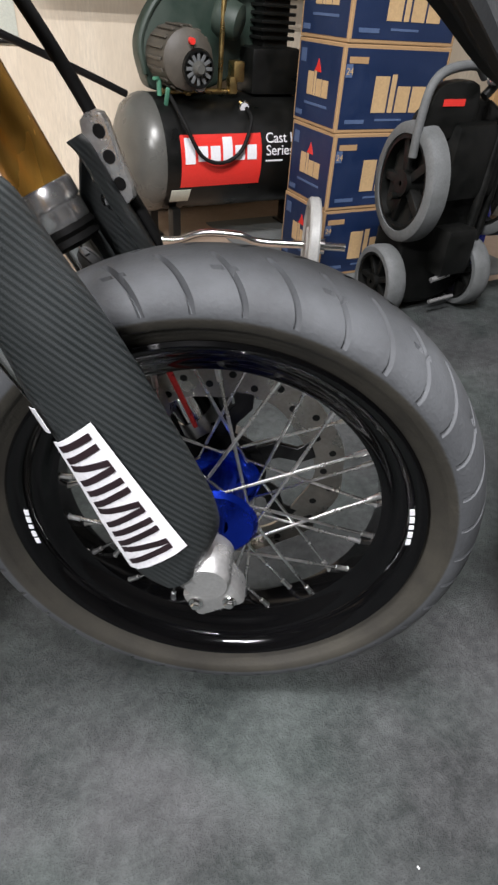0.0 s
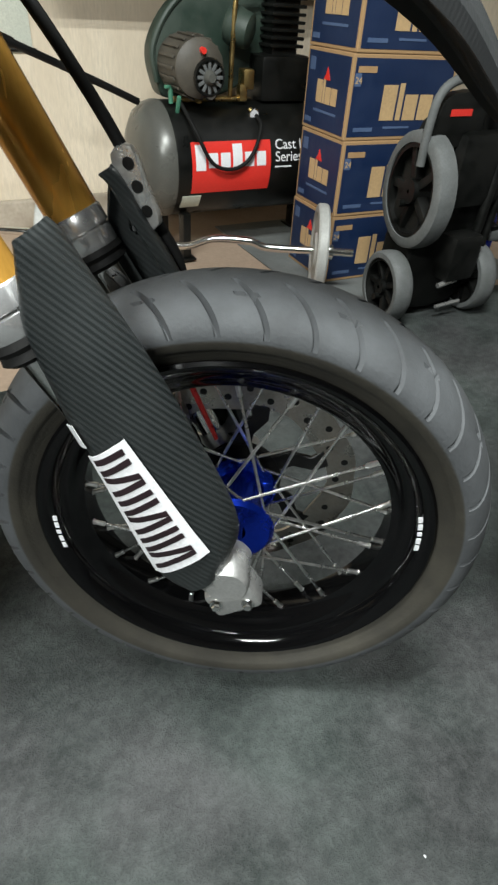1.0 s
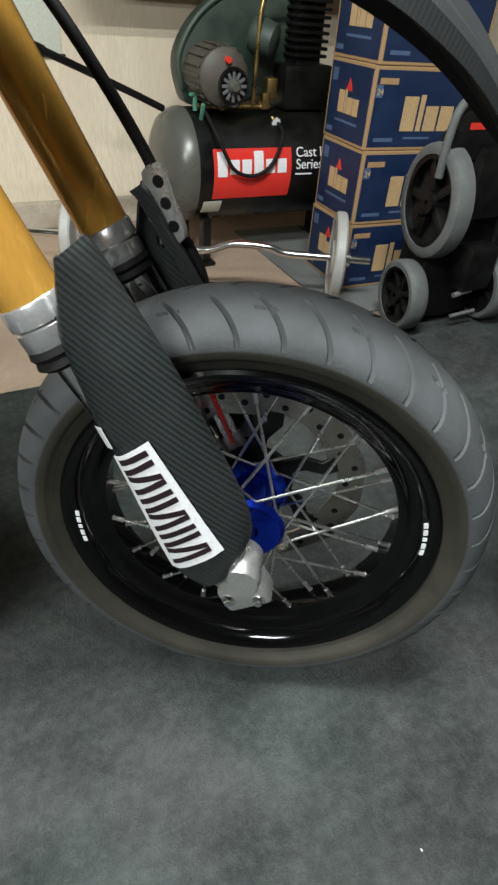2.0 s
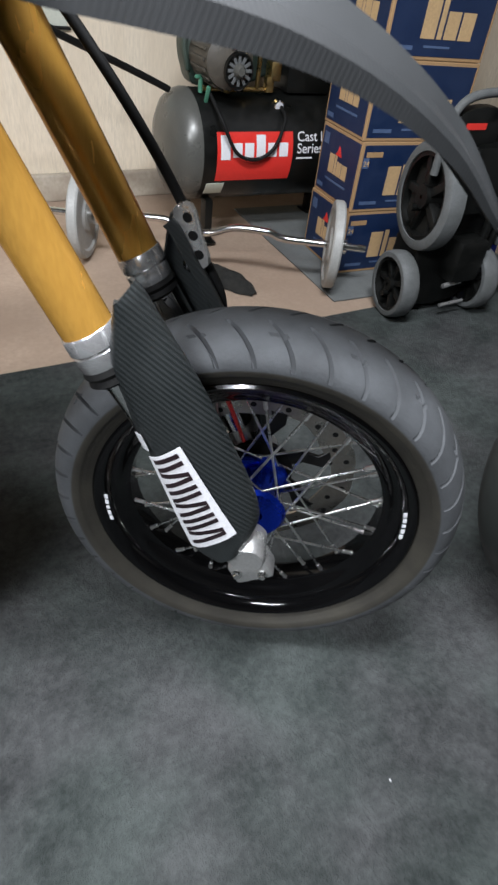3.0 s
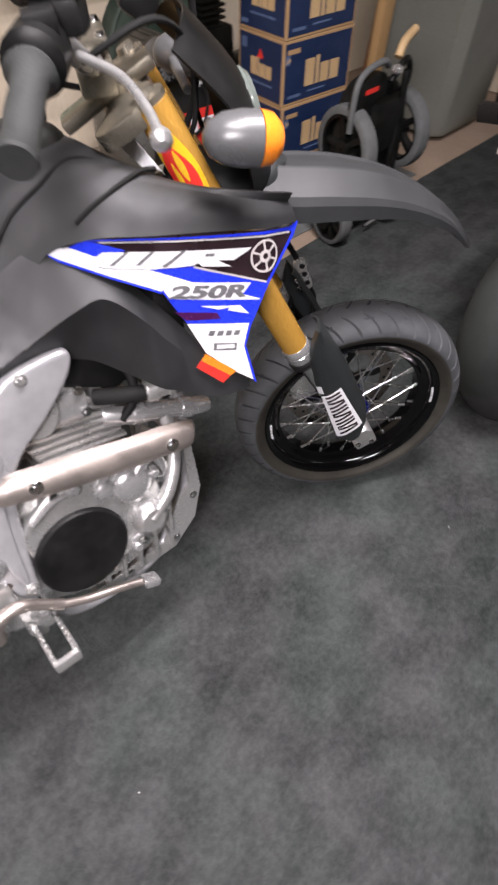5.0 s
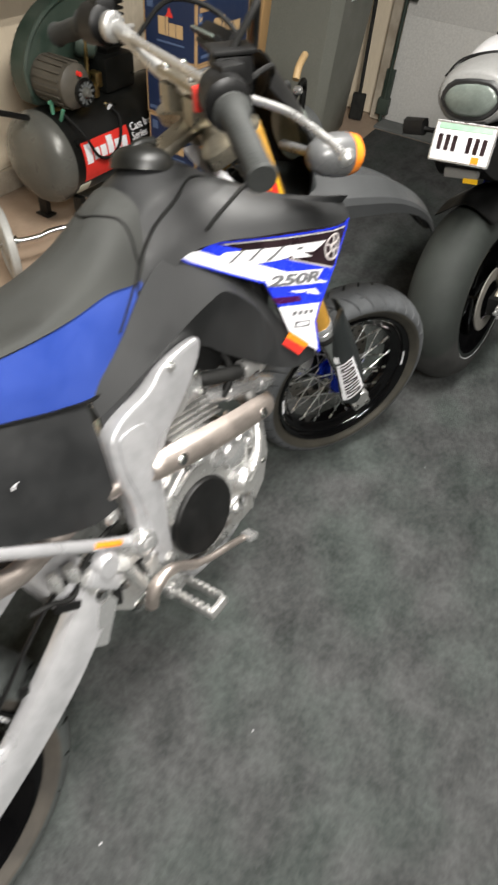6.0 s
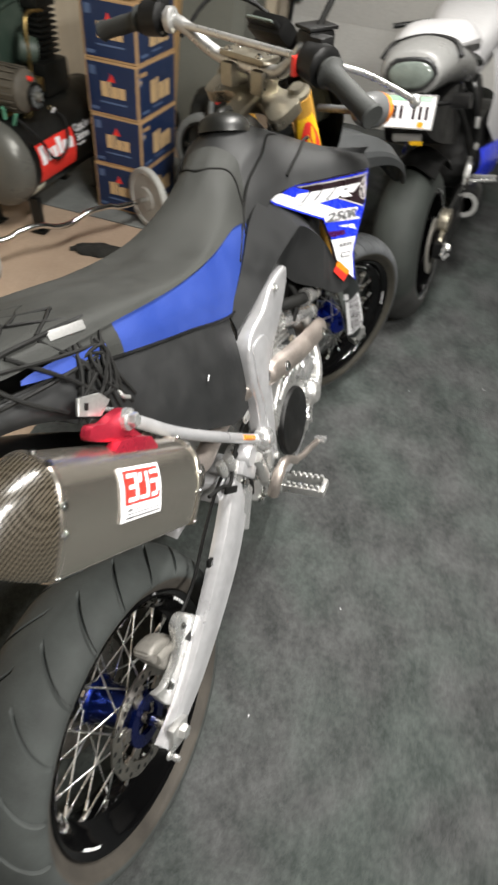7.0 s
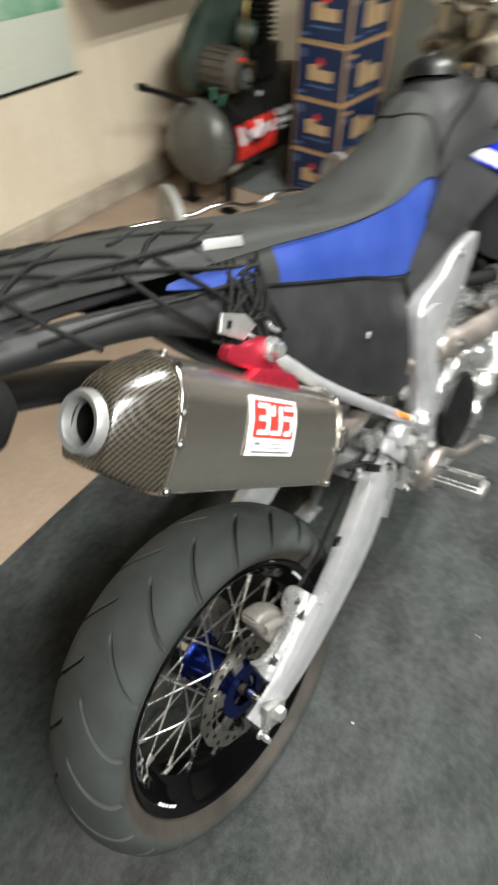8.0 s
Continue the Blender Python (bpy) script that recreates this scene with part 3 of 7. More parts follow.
ceiling_lamp(-0.4, -1.25, 4.0)
ceiling_lamp(1.25, -0.15, 4.0)


# ---- the motorcycle: x forward from the rear axle, y to its left, z up ----
bike = thing("motorcycle", pose(0, 0.046, 0, -16, 0, -1.7), "blue and black supermoto motorcycle leaning on its side stand", "motorcycle")
CASTER = radians(26.5)
AXIS = Vector((-math.sin(CASTER), 0, math.cos(CASTER)))
HEAD = Vector((1.455, 0, 0))
STEER = Matrix.Translation(HEAD + Vector((0, 0.043, 0))) @ Matrix.Rotation(radians(-30.85), 4, AXIS) @ Matrix.Translation(-HEAD)
BARS = Matrix.Translation(HEAD + Vector((0, 0.026, 0))) @ Matrix.Rotation(radians(-27), 4, AXIS) @ Matrix.Translation(-HEAD)  # the bars sit a little askew on the fork
FRONT = Vector((1.4435, 0.0, 0.323))
HUB = Vector((1.4426, 0.017, 0.315))
REAR = Vector((0.0, 0.0, 0.306))


def tyre_mesh(crown, width, bead, nu, pitches, sweep, front):
    """Carcass with sunken tread grooves, axle along Y."""
    half = width / 2
    steps = 84
    vs, rows = [], []
    per = nu // pitches
    for k in range(nu):
        row = []
        for i in range(steps + 1):
            s = -1 + 2 * i / steps
            q = abs(s)
            lean = sweep * (1 - (1 - min(q / 0.72, 1.0)) ** 1.9)
            th = 2 * math.pi * (k / nu - lean / pitches)
            if q < 0.62:  # tread: a round crown
                a = q / 0.62 * radians(74)
                y = half * math.sin(a) / math.sin(radians(74)) * 0.985
                r = crown - (1 - math.cos(a)) * half * 0.62
            else:  # sidewall down to the bead
                t = (q - 0.62) / 0.38
                top = crown - (1 - math.cos(radians(74))) * half * 0.62
                y = half * (0.985 + 0.06 * math.sin(math.pi * min(1, t * 1.3)) - 0.26 * t * t)
                r = top + (bead - top) * t
            y = math.copysign(y, s) if s else 0.0
            depth = 0.0
            if q < (0.685 if front else 0.70):
                c = (k + (per // 2 if s < 0 else 0)) % per
                wide = 4 if front else 6
                if q > 0.07 and c < wide:
                    depth = (0.0095 if 0 < c < wide - 1 else 0.006) * min(1.0, (q - 0.07) / 0.06)
                w = ((k + (per if s < 0 else 0)) % (2 * per)) / (2 * per)
                if front and 0.25 < q < 0.285 and (0.20 < w < 0.29 or 0.33 < w < 0.42):
                    depth = 0.0090
            if 0.85 < q < 0.865 or 0.93 < q < 0.945:
                r += 0.0012
            r -= depth
            row.append(len(vs))
            vs.append((r * math.cos(th), y, r * math.sin(th)))
        rows.append(row)
    faces = []
    for k in range(nu):
        a, b = rows[k], rows[(k + 1) % nu]
        for i in range(steps):
            faces.append((a[i], a[i + 1], b[i + 1], b[i]))
    me = bpy.data.meshes.new("tyre")
    me.from_pydata(vs, [], faces)
    me.update()
    bm = bmesh.new()
    bm.from_mesh(me)
    bpy.data.meshes.remove(me)
    return bm


def rim_mesh(width, size=1.0):
    h = width / 2
    prof = [(-h, 0.2325), (-h - 0.003, 0.229), (-h, 0.222), (-h + 0.010, 0.213), (-h + 0.018, 0.211), (-h * 0.52, 0.199), (-h * 0.44, 0.197), (-0.016, 0.186), (0, 0.185), (0.016, 0.186), (h * 0.44, 0.197), (h * 0.52, 0.199), (h - 0.018, 0.211), (h - 0.010, 0.213),
            (h, 0.222), (h + 0.003, 0.229), (h, 0.2325), (h - 0.006, 0.231), (h - 0.010, 0.220), (h * 0.5, 0.205), (0, 0.194), (-h * 0.5, 0.205), (-h + 0.010, 0.220), (-h + 0.006, 0.231)]
    return lathe([(y, r * size) for y, r in prof], 120, True)


def spoke_mesh():
    """A unit spoke along X from the hub, with its nipple at the rim end."""
    body = turned((0, 0, 0), (1, 0, 0), [(0, 0.0019), (0.91, 0.0019), (0.911, 0.0031), (0.985, 0.0030), (1, 0.0042)], 8)
    return body


def wheel(name, place, tyre_args, tyre_mat, rim_width, flange, spin, label, size=1.0):
    """Rim with its tyre, hub and spokes; place: the matrix of the axle's middle."""
    rim = part(name, rim_mesh(rim_width, size), "rim", bike, label)
    rim.matrix_basis = place
    part("tyre", tyre_mesh(*tyre_args), tyre_mat, rim, "grey road tyre with dusty brown sidewalls", angle=30)
    barrel = 0.029 if size < 1 else 0.036
    hub_profile = [(-flange - 0.006, 0.014), (-flange - 0.006, 0.042), (-flange, 0.047), (-flange + 0.005, 0.043), (-flange + 0.008, barrel + 0.003), (-flange * 0.45, barrel), (flange * 0.45, barrel),
                   (flange - 0.008, barrel + 0.003), (flange - 0.005, 0.043), (flange, 0.047), (flange + 0.006, 0.042), (flange + 0.006, 0.014)]
    part("hub", lathe(hub_profile, 48), "blue_anodised" if size < 1 else "blue_dark", rim, "blue anodised wheel hub")
    shared = None
    count = 36
    for k in range(count):
        side = 1 if k % 2 else -1
        lead = 1 if (k // 2) % 2 else -1
        a_rim = 2 * math.pi * (k + 0.5) / count + spin
        a_hub = a_rim + lead * radians(62)
        p0 = Vector((0.041 * math.cos(a_hub), side * (flange + 0.001 * lead), 0.041 * math.sin(a_hub)))
        p1 = Vector((0.186 * size * math.cos(a_rim), side * 0.010, 0.186 * size * math.sin(a_rim)))
        if shared is None:
            first = part("spoke", spoke_mesh(), "spoke", rim)
            shared = first.data
            ob = first
        else:
            ob = new("spoke", shared)
            ob.parent = rim
        d = p1 - p0
        ob.matrix_basis = Matrix.Translation(p0) @ d.to_track_quat("X", "Z").to_matrix().to_4x4() @ Matrix.Diagonal((d.length, 1, 1, 1))
    if size < 1:  # one spoke with a red end
        a = radians(103)
        tip, end = Vector((0.185 * size * math.cos(a), -0.010, 0.185 * size * math.sin(a))), Vector((0.120 * size * math.cos(a - 0.08), -0.018, 0.120 * size * math.sin(a - 0.08)))
        part("spoke_sleeve", rod(tip, end, 0.0034, 0.0026, 8), "red_nipple", rim, "red end of one spoke")
    # maker's mark on the rim, as plain bars
    marks = []
    for base in (spin + radians(-6), spin + radians(174)):
        for k in range(5):
            a = base + radians(3.0) * k
            h = rim_width / 2
            piece = block(0.0085 if k != 2 else 0.006, 0.0009, 0.0085, 0.0003)
            piece.transform(Matrix.Rotation(math.pi / 2 - a, 4, "Y"))
            r = 0.2165 * size
            piece.transform(Matrix.Translation((r * math.cos(a), -h + 0.0055, r * math.sin(a))))
            marks.append(piece)
    parts("rim_marking", [joined(*marks[:5]), joined(*marks[5:])], "white", rim, "small white printed bars on the rim", False)
    return rim


FRONT_M = STEER @ Matrix.Translation(HUB)
front_wheel = wheel("front_wheel", FRONT_M, (0.293, 0.120, 0.2270, 1368, 38, 0.95, True), "tyre_front", 0.098, 0.036, radians(3), "black front wheel with steel spokes", 0.985)
rear_wheel = wheel("rear_wheel", Matrix.Translation(REAR), (0.308, 0.152, 0.2315, 1260, 21, -0.95, False), "tyre_rear", 0.116, 0.042, radians(20), "black rear wheel with steel spokes")


def brake_disc(parent, y, outer, inner, holes, arms, carrier_mat, label):
    ring = bmesh.new()
    n = 120
    wave = [outer - 0.003 * (0.5 + 0.5 * math.cos(12 * 2 * math.pi * k / n)) for k in range(n)]
    pts = lambda rs, yy: [(rs[k] * math.cos(2 * math.pi * k / n), yy, rs[k] * math.sin(2 * math.pi * k / n)) for k in range(n)]
    ins = [inner + 0.004 * math.cos(6 * 2 * math.pi * k / n) for k in range(n)]
    rows = [pts(wave, y - 0.002), pts(wave, y + 0.002), pts(ins, y + 0.002), pts(ins, y - 0.002)]
    rings(ring, rows, "all", False)
    part("brake_disc", ring, "disc", parent, label)
    bits = []
    for k in range(arms):
        a = 2 * math.pi * k / arms + 0.3
        at = lambda r, d: (r * math.cos(a + d), r * math.sin(a + d))
        bits.append(slab([at(0.044, -0.05), at(0.070, -0.02), at(inner - 0.012, -0.16), at(inner + 0.006, -0.11), at(inner + 0.006, 0.11), at(inner - 0.012, 0.06), at(0.074, 0.30), at(0.046, 0.45)], y - 0.003, y + 0.003, 0.0008, 1))
    parts("disc_carrier", bits, "black" if y > 0 else "disc", parent)
    part("disc_hub", lathe([(y - 0.004, 0.030), (y - 0.004, 0.052), (y + 0.004, 0.052), (y + 0.004, 0.030)], 40, True), carrier_mat, parent)
    dots = []
    for k in range(holes):
        a = 2 * math.pi * k / holes
        r = inner + (outer - inner) * (0.35 + 0.3 * (k % 2))
        for s in (-1, 1):
            dots.append(turned((r * math.cos(a), y + s * 0.0019, r * math.sin(a)), (r * math.cos(a), y + s * 0.0023, r * math.sin(a)), [(0, 0.0045), (1, 0.0045)], 10))
    parts("disc_hole", dots, "black", parent)


brake_disc(front_wheel, 0.062, 0.149, 0.108, 30, 6, "black", "drilled wavy steel front brake disc")
brake_disc(rear_wheel, -0.068, 0.105, 0.078, 26, 6, "blue_dark", "drilled wavy steel rear brake disc")


def steered(bm):
    return moved(bm, STEER)


def barred(bm):
    return moved(bm, BARS)


def fork_point(side, along, out=0.0, fore=0.0):
    """A point on a fork leg: along in metres up from the axle's height."""
    base = Vector((FRONT.x - 0.012, side * 0.098 + 0.010, FRONT.z))
    return base + AXIS * along + Vector((math.cos(CASTER), 0, math.sin(CASTER))) * fore + Vector((0, side * out, 0))


GUARD = [(0.012, -0.030, 0.018), (0.030, -0.043, 0.040), (0.060, -0.043, 0.052), (0.10, -0.036, 0.058), (0.15, -0.025, 0.062), (0.19, -0.017, 0.065), (0.23, -0.012, 0.067), (0.270, -0.003, 0.068), (0.312, 0.008, 0.067), (0.345, 0.030, 0.067), (0.362, 0.044, 0.066), (0.371, 0.052, 0.063)]


def guard_out(al, fore):
    """How far the guard's outer face stands off the leg."""
    lo, hi = (float(np.interp(al, [g[0] for g in GUARD], [g[k] for g in GUARD])) for k in (1, 2))
    u = (fore - lo) / (hi - lo)
    return 0.034 - 0.022 * abs(2 * (u - 0.42)) ** 3.0


def guard_mesh(side):
    keys = []
    for al, lo, hi in GUARD:
        row = [fork_point(side, al, guard_out(al, lo + (hi - lo) * u), lo + (hi - lo) * u) for u in (0, 0.14, 0.28, 0.42, 0.56, 0.70, 0.84, 0.95)]
        row += [fork_point(side, al, -0.012, hi + 0.001), fork_point(side, al, -0.026, hi - 0.008)]
        keys.append(row)
    return sheet(keys, 0.003, 6, 4)


def leg_point(side, al, fore=0.0, out=0.0):
    """A point of the upper leg, which stands a little wider and steeper than the guards."""
    u = (al - 0.31) / 0.565
    return STEER @ fork_point(side, al, out, fore) + Vector((-0.005 + 0.032 * u, -0.018 * u if side < 0 else 0.006 * u, 0))


def fork_leg(side):
    f = lambda a: fork_point(side, a)
    g = lambda a: leg_point(side, a)
    part("fork_tube", turned(g(0.346), g(0.875), [(0, 0.0275), (1, 0.0275)], 32), "gold", bike, "gold anodised upper fork tube")
    collar = turned(g(0.308), g(0.350), [(0, 0.0270), (0.06, 0.0285), (0.45, 0.0285), (0.5, 0.0265), (0.55, 0.0295), (0.95, 0.0295), (1, 0.0278)], 32)
    part("fork_collar", collar, "satin", bike, "bright metal collar under the gold tube")
    part("dust_seal", turned(g(0.288), g(0.310), [(0, 0.024), (0.2, 0.0295), (0.5, 0.0275), (0.7, 0.030), (1, 0.028)], 32), "rubber", bike)
    slider = turned(f(0.02), f(0.30), [(0, 0.0225), (1, 0.0225)], 28)
    part("fork_slider", steered(slider), "chrome", bike)
    foot = joined(
        turned(f(-0.018), f(0.06), [(0, 0.018), (0.15, 0.026), (0.7, 0.027), (1, 0.024)], 20),
        turned((FRONT.x, side * 0.072 + 0.01, FRONT.z), (FRONT.x, side * 0.124 + 0.01, FRONT.z), [(0, 0.020), (0.1, 0.024), (0.9, 0.024), (1, 0.021)], 24),
        block(0.055, 0.034, 0.036, 0.006, Matrix.Translation(FRONT + Vector((0.006, side * 0.104 + 0.01, -0.026))) @ Matrix.Rotation(-CASTER, 4, "Y")),
    )
    part("axle_clamp", steered(foot), "cast_alu", bike, "cast aluminium axle clamp at the foot of the fork")
    parts("clamp_bolt", [steered(bolt(FRONT + Vector((dx, side * 0.122 + 0.01, dz)), (0, side, 0), 0.005, 0.006)) for dx, dz in ((-0.012, -0.030), (0.022, -0.026))], "chrome", bike)
    part("fork_guard", steered(guard_mesh(side)), "carbon", bike, "black carbon-look fork guard")


fork_leg(-1)
fork_leg(1)
# front axle
part("axle", steered(rod(FRONT + Vector((0, -0.105, 0)), FRONT + Vector((0, 0.125, 0)), 0.0105)), "chrome", bike)
# white label on the guard, its letters as plain dark bars
def on_guard(a0, a1, f0, f1, lift, skew=0.0):
    """A patch that follows the right guard: along from a0 to a1, fore shares f0 to f1 of the label's width."""
    rows = []
    for i in range(7):
        f = f0 + (f1 - f0) * i / 6
        row = []
        for k in range(5):
            al = a0 + (a1 - a0) * k / 4 + skew * (f - 0.5)
            t = (al - 0.053) / 0.147
            lo, hi = -0.041 + 0.026 * t, 0.027 + 0.005 * t
            fore = lo + (hi - lo) * f
            row.append(fork_point(-1, al, guard_out(al, fore) + lift, fore))
        rows.append(row)
    return steered(thicken(rings(bmesh.new(), rows, False, False), 0.0005))


part("label", on_guard(0.051, 0.201, 0.0, 1.0, 0.0042, 0.008), "white", bike, "white sticker with a row of bold black bars")
letters = []
for k in range(6):
    mid = 0.188 - 0.0237 * k
    letters += [on_guard(mid - 0.0092, mid - 0.0030, 0.14, 0.86, 0.0052, 0.008), on_guard(mid + 0.0022, mid + 0.0084, 0.14, 0.86, 0.0052, -0.006 if k % 2 else 0.006)]
part("label_print", joined(*letters), "ink", bike, "bold black bars in place of the maker's name", smooth=False)
part("guard_chip", on_guard(0.208, 0.232, -0.06, 0.16, 0.0040), "white", bike, "chipped white edge of the fork guard")

# triple clamps, steering stem
for al, th in ((0.62, 0.030), (0.845, 0.028)):
    out = rounded([(-0.125, -0.03), (-0.10, -0.045), (-0.05, -0.02), (0.0, -0.035), (0.05, -0.02), (0.10, -0.045), (0.125, -0.03), (0.12, 0.035), (0.06, 0.035), (0, 0.05), (-0.06, 0.035), (-0.12, 0.035)], 3)
    m = Matrix((Vector((0, 1, 0)), AXIS, Vector((math.cos(CASTER), 0, math.sin(CASTER))))).transposed().to_4x4()
    m.translation = fork_point(1, al) - Vector((0, 0.098, 0)) - Vector((math.cos(CASTER), 0, math.sin(CASTER))) * 0.012
    part("triple_clamp", steered(slab(out, 0, th, 0.004, 2, m)), "clamp_alu", bike, "dull cast aluminium triple clamp")
parts("fork_cap", [turned(leg_point(s, 0.872), leg_point(s, 0.895), [(0, 0.026), (0.5, 0.026), (0.6, 0.016), (1, 0.014)], 24) for s in (-1, 1)], "clamp_alu", bike)


part("inner_panel", sheet([[(1.005, 0.030, 1.050), (1.018, 0.012, 1.052), (1.024, -0.004, 1.040)], [(1.012, 0.012, 1.020), (1.026, -0.014, 1.020), (1.032, -0.030, 1.006)], [(1.022, -0.030, 0.985), (1.034, -0.048, 0.982), (1.040, -0.060, 0.972)]], 0.004, 5, 4), "white", bike, "white plastic panel between tank and fork")


# ---- front mudguard ----
def mudguard():
    keys = []
    # x, ridge height, half width, skirt drop
    for x, z, w, drop in ((1.10, 0.988, 0.050, 0.055), (1.18, 0.978, 0.066, 0.068), (1.27, 0.960, 0.075, 0.074), (1.36, 0.942, 0.078, 0.070), (1.45, 0.912, 0.074, 0.056),
                          (1.53, 0.869, 0.064, 0.042), (1.60, 0.813, 0.048, 0.030), (1.65, 0.750, 0.028, 0.018), (1.668, 0.724, 0.012, 0.008)):
        half = [(x - drop * 0.25, 1.05 * w, z - drop), (x - drop * 0.17, 1.05 * w, z - drop * 0.62), (x - drop * 0.12, 0.97 * w, z - drop * 0.44), (x - 0.006, 0.72 * w, z - drop * 0.24), (x - 0.002, 0.50 * w, z - drop * 0.02), (x + 0.001, 0.44 * w, z), (x + 0.001, 0.40 * w, z - drop * 0.07), (x + 0.002, 0.16 * w, z - drop * 0.05)]
        keys.append([(p, -q, r) for p, q, r in half] + [(x + 0.003, 0, z - drop * 0.03)] + [(p, q, r) for p, q, r in half[::-1]])
    return sheet(keys, 0.003, 6, 1)


part("front_mudguard", barred(mudguard()), "carbon_grey", bike, "grey carbon-look front mudguard with a pointed tip", angle=17)

def mudguard_base():
    keys = []
    for x, z, w, drop in ((1.09, 1.000, 0.060, 0.075), (1.15, 0.996, 0.074, 0.085), (1.20, 0.985, 0.070, 0.062), (1.25, 0.972, 0.052, 0.030), (1.275, 0.963, 0.030, 0.012)):
        half = [(x - drop * 0.3, 1.06 * w, z - drop), (x - 0.01, 0.92 * w, z - drop * 0.45), (x, 0.5 * w, z - drop * 0.08)]
        keys.append([(p, -q, r) for p, q, r in half] + [(x + 0.002, 0, z)] + [(p, q, r) for p, q, r in half[::-1]])
    return sheet(keys, 0.003, 5, 3)


part("mudguard_base", barred(mudguard_base()), "carbon", bike, "black carbon-look cover at the root of the mudguard")

# ---- seat: dark cover, blue side panels ----
SEAT = [  # x, top, line, bottom, half width at the bottom, at the line, at the shoulder
    (0.785, 1.044, 0.990, 0.935, 0.070, 0.066, 0.050), (0.735, 1.024, 0.930, 0.870, 0.086, 0.075, 0.057), (0.66, 0.985, 0.938, 0.845, 0.093, 0.083, 0.066), (0.58, 0.962, 0.937, 0.815, 0.100, 0.092, 0.078),
    (0.50, 0.955, 0.944, 0.838, 0.108, 0.104, 0.092), (0.41, 0.966, 0.957, 0.876, 0.114, 0.112, 0.102), (0.32, 0.990, 0.974, 0.910, 0.116, 0.114, 0.104), (0.23, 1.014, 0.992, 0.944, 0.114, 0.110, 0.100),
    (0.12, 1.040, 1.010, 0.985, 0.105, 0.102, 0.090), (0.0, 1.062, 1.035, 1.015, 0.092, 0.090, 0.080), (-0.10, 1.075, 1.050, 1.035, 0.078, 0.076, 0.066), (-0.14, 1.072, 1.056, 1.045, 0.060, 0.058, 0.05)]


def seat_rows(side, lo, hi):
    rows = []
    for x, top, line, low, wb, wl, ws in SEAT:
        if lo <= x <= hi:
            rows.append([(x, side * wb, low), (x, side * (wb * 0.45 + wl * 0.58), low * 0.5 + line * 0.5), (x, side * wl, line)])
    return rows


def seat_top():
    keys = []
    for x, top, line, low, wb, wl, ws in SEAT:
        keys.append([(x, -wl, line), (x, -ws, line * 0.3 + top * 0.7), (x, -ws * 0.45, top), (x, 0, top + 0.003), (x, ws * 0.45, top), (x, ws, line * 0.3 + top * 0.7), (x, wl, line)])
    return sheet(keys, -0.004, 6, 4)


part("seat_cover", seat_top(), "seat", bike, "dark grey textured seat cover")
for side in (-1, 1):
    part("seat_side", sheet(seat_rows(side, 0.22, 0.74), 0.003, 6, 4), "seat_blue", bike, "blue vinyl side of the seat")
    part("seat_strap", sheet(seat_rows(side, 0.10, 0.235), 0.004, 6, 4), "seat", bike)
    part("seat_edge", tube(spline([(x, side * (wb + 0.001), low) for x, top, line, low, wb, wl, ws in SEAT], 4), 0.003, 6), "black", bike)
part("seat_front", sheet([[(0.785, s * w, z) for s, w, z in ((-1, 0.066, 0.990), (-1, 0.04, 1.036), (0, 0, 1.044), (1, 0.04, 1.036), (1, 0.066, 0.990))], [(0.79, s * w, z) for s, w, z in ((-1, 0.066, 0.93), (-1, 0.04, 0.93), (0, 0, 0.93), (1, 0.04, 0.93), (1, 0.066, 0.93))]], 0.002), "seat", bike)


# ---- tank cover and shrouds ----
def tank_cover():
    keys = []
    for x, top, sy, sz, ey, ez, by, bz in ((0.69, 0.950, 0.040, 0.930, 0.060, 0.885, 0.080, 0.810), (0.75, 1.005, 0.044, 0.985, 0.072, 0.930, 0.094, 0.850), (0.80, 1.046, 0.056, 1.024, 0.090, 0.968, 0.100, 0.930), (0.86, 1.064, 0.068, 1.038, 0.124, 0.972, 0.137, 0.944),
                                           (0.93, 1.044, 0.092, 1.022, 0.162, 0.962, 0.177, 0.932), (1.02, 0.945, 0.140, 0.968, 0.202, 0.942, 0.213, 0.915), (1.10, 0.885, 0.180, 0.938, 0.219, 0.913, 0.226, 0.896), (1.152, 0.850, 0.196, 0.922, 0.216, 0.900, 0.220, 0.888)):
        right = [(x, -by, bz), (x, -ey, ez), (x, -(ey + sy) / 2, (ez + sz) / 2 + 0.006), (x, -sy, sz)]
        keys.append(right + [(x, 0, top)] + [(p[0], -p[1], p[2]) for p in reversed(right)])
    return sheet(keys, -0.005, 6, 5)


part("tank_cover", tank_cover(), "matt_black", bike, "matt black tank cover with soft creases")
part("filler_cap", joined(turned((0.868, 0, 1.052), (0.880, 0, 1.088), [(0, 0.054), (0.3, 0.053), (0.62, 0.047), (0.85, 0.034), (1, 0.012)], 40), hose([(0.840, 0, 1.076), (0.868, 0, 1.088), (0.905, 0, 1.084)], [0.010] * 13, 10)), "tank_dark", bike, "glossy black domed fuel filler cap")


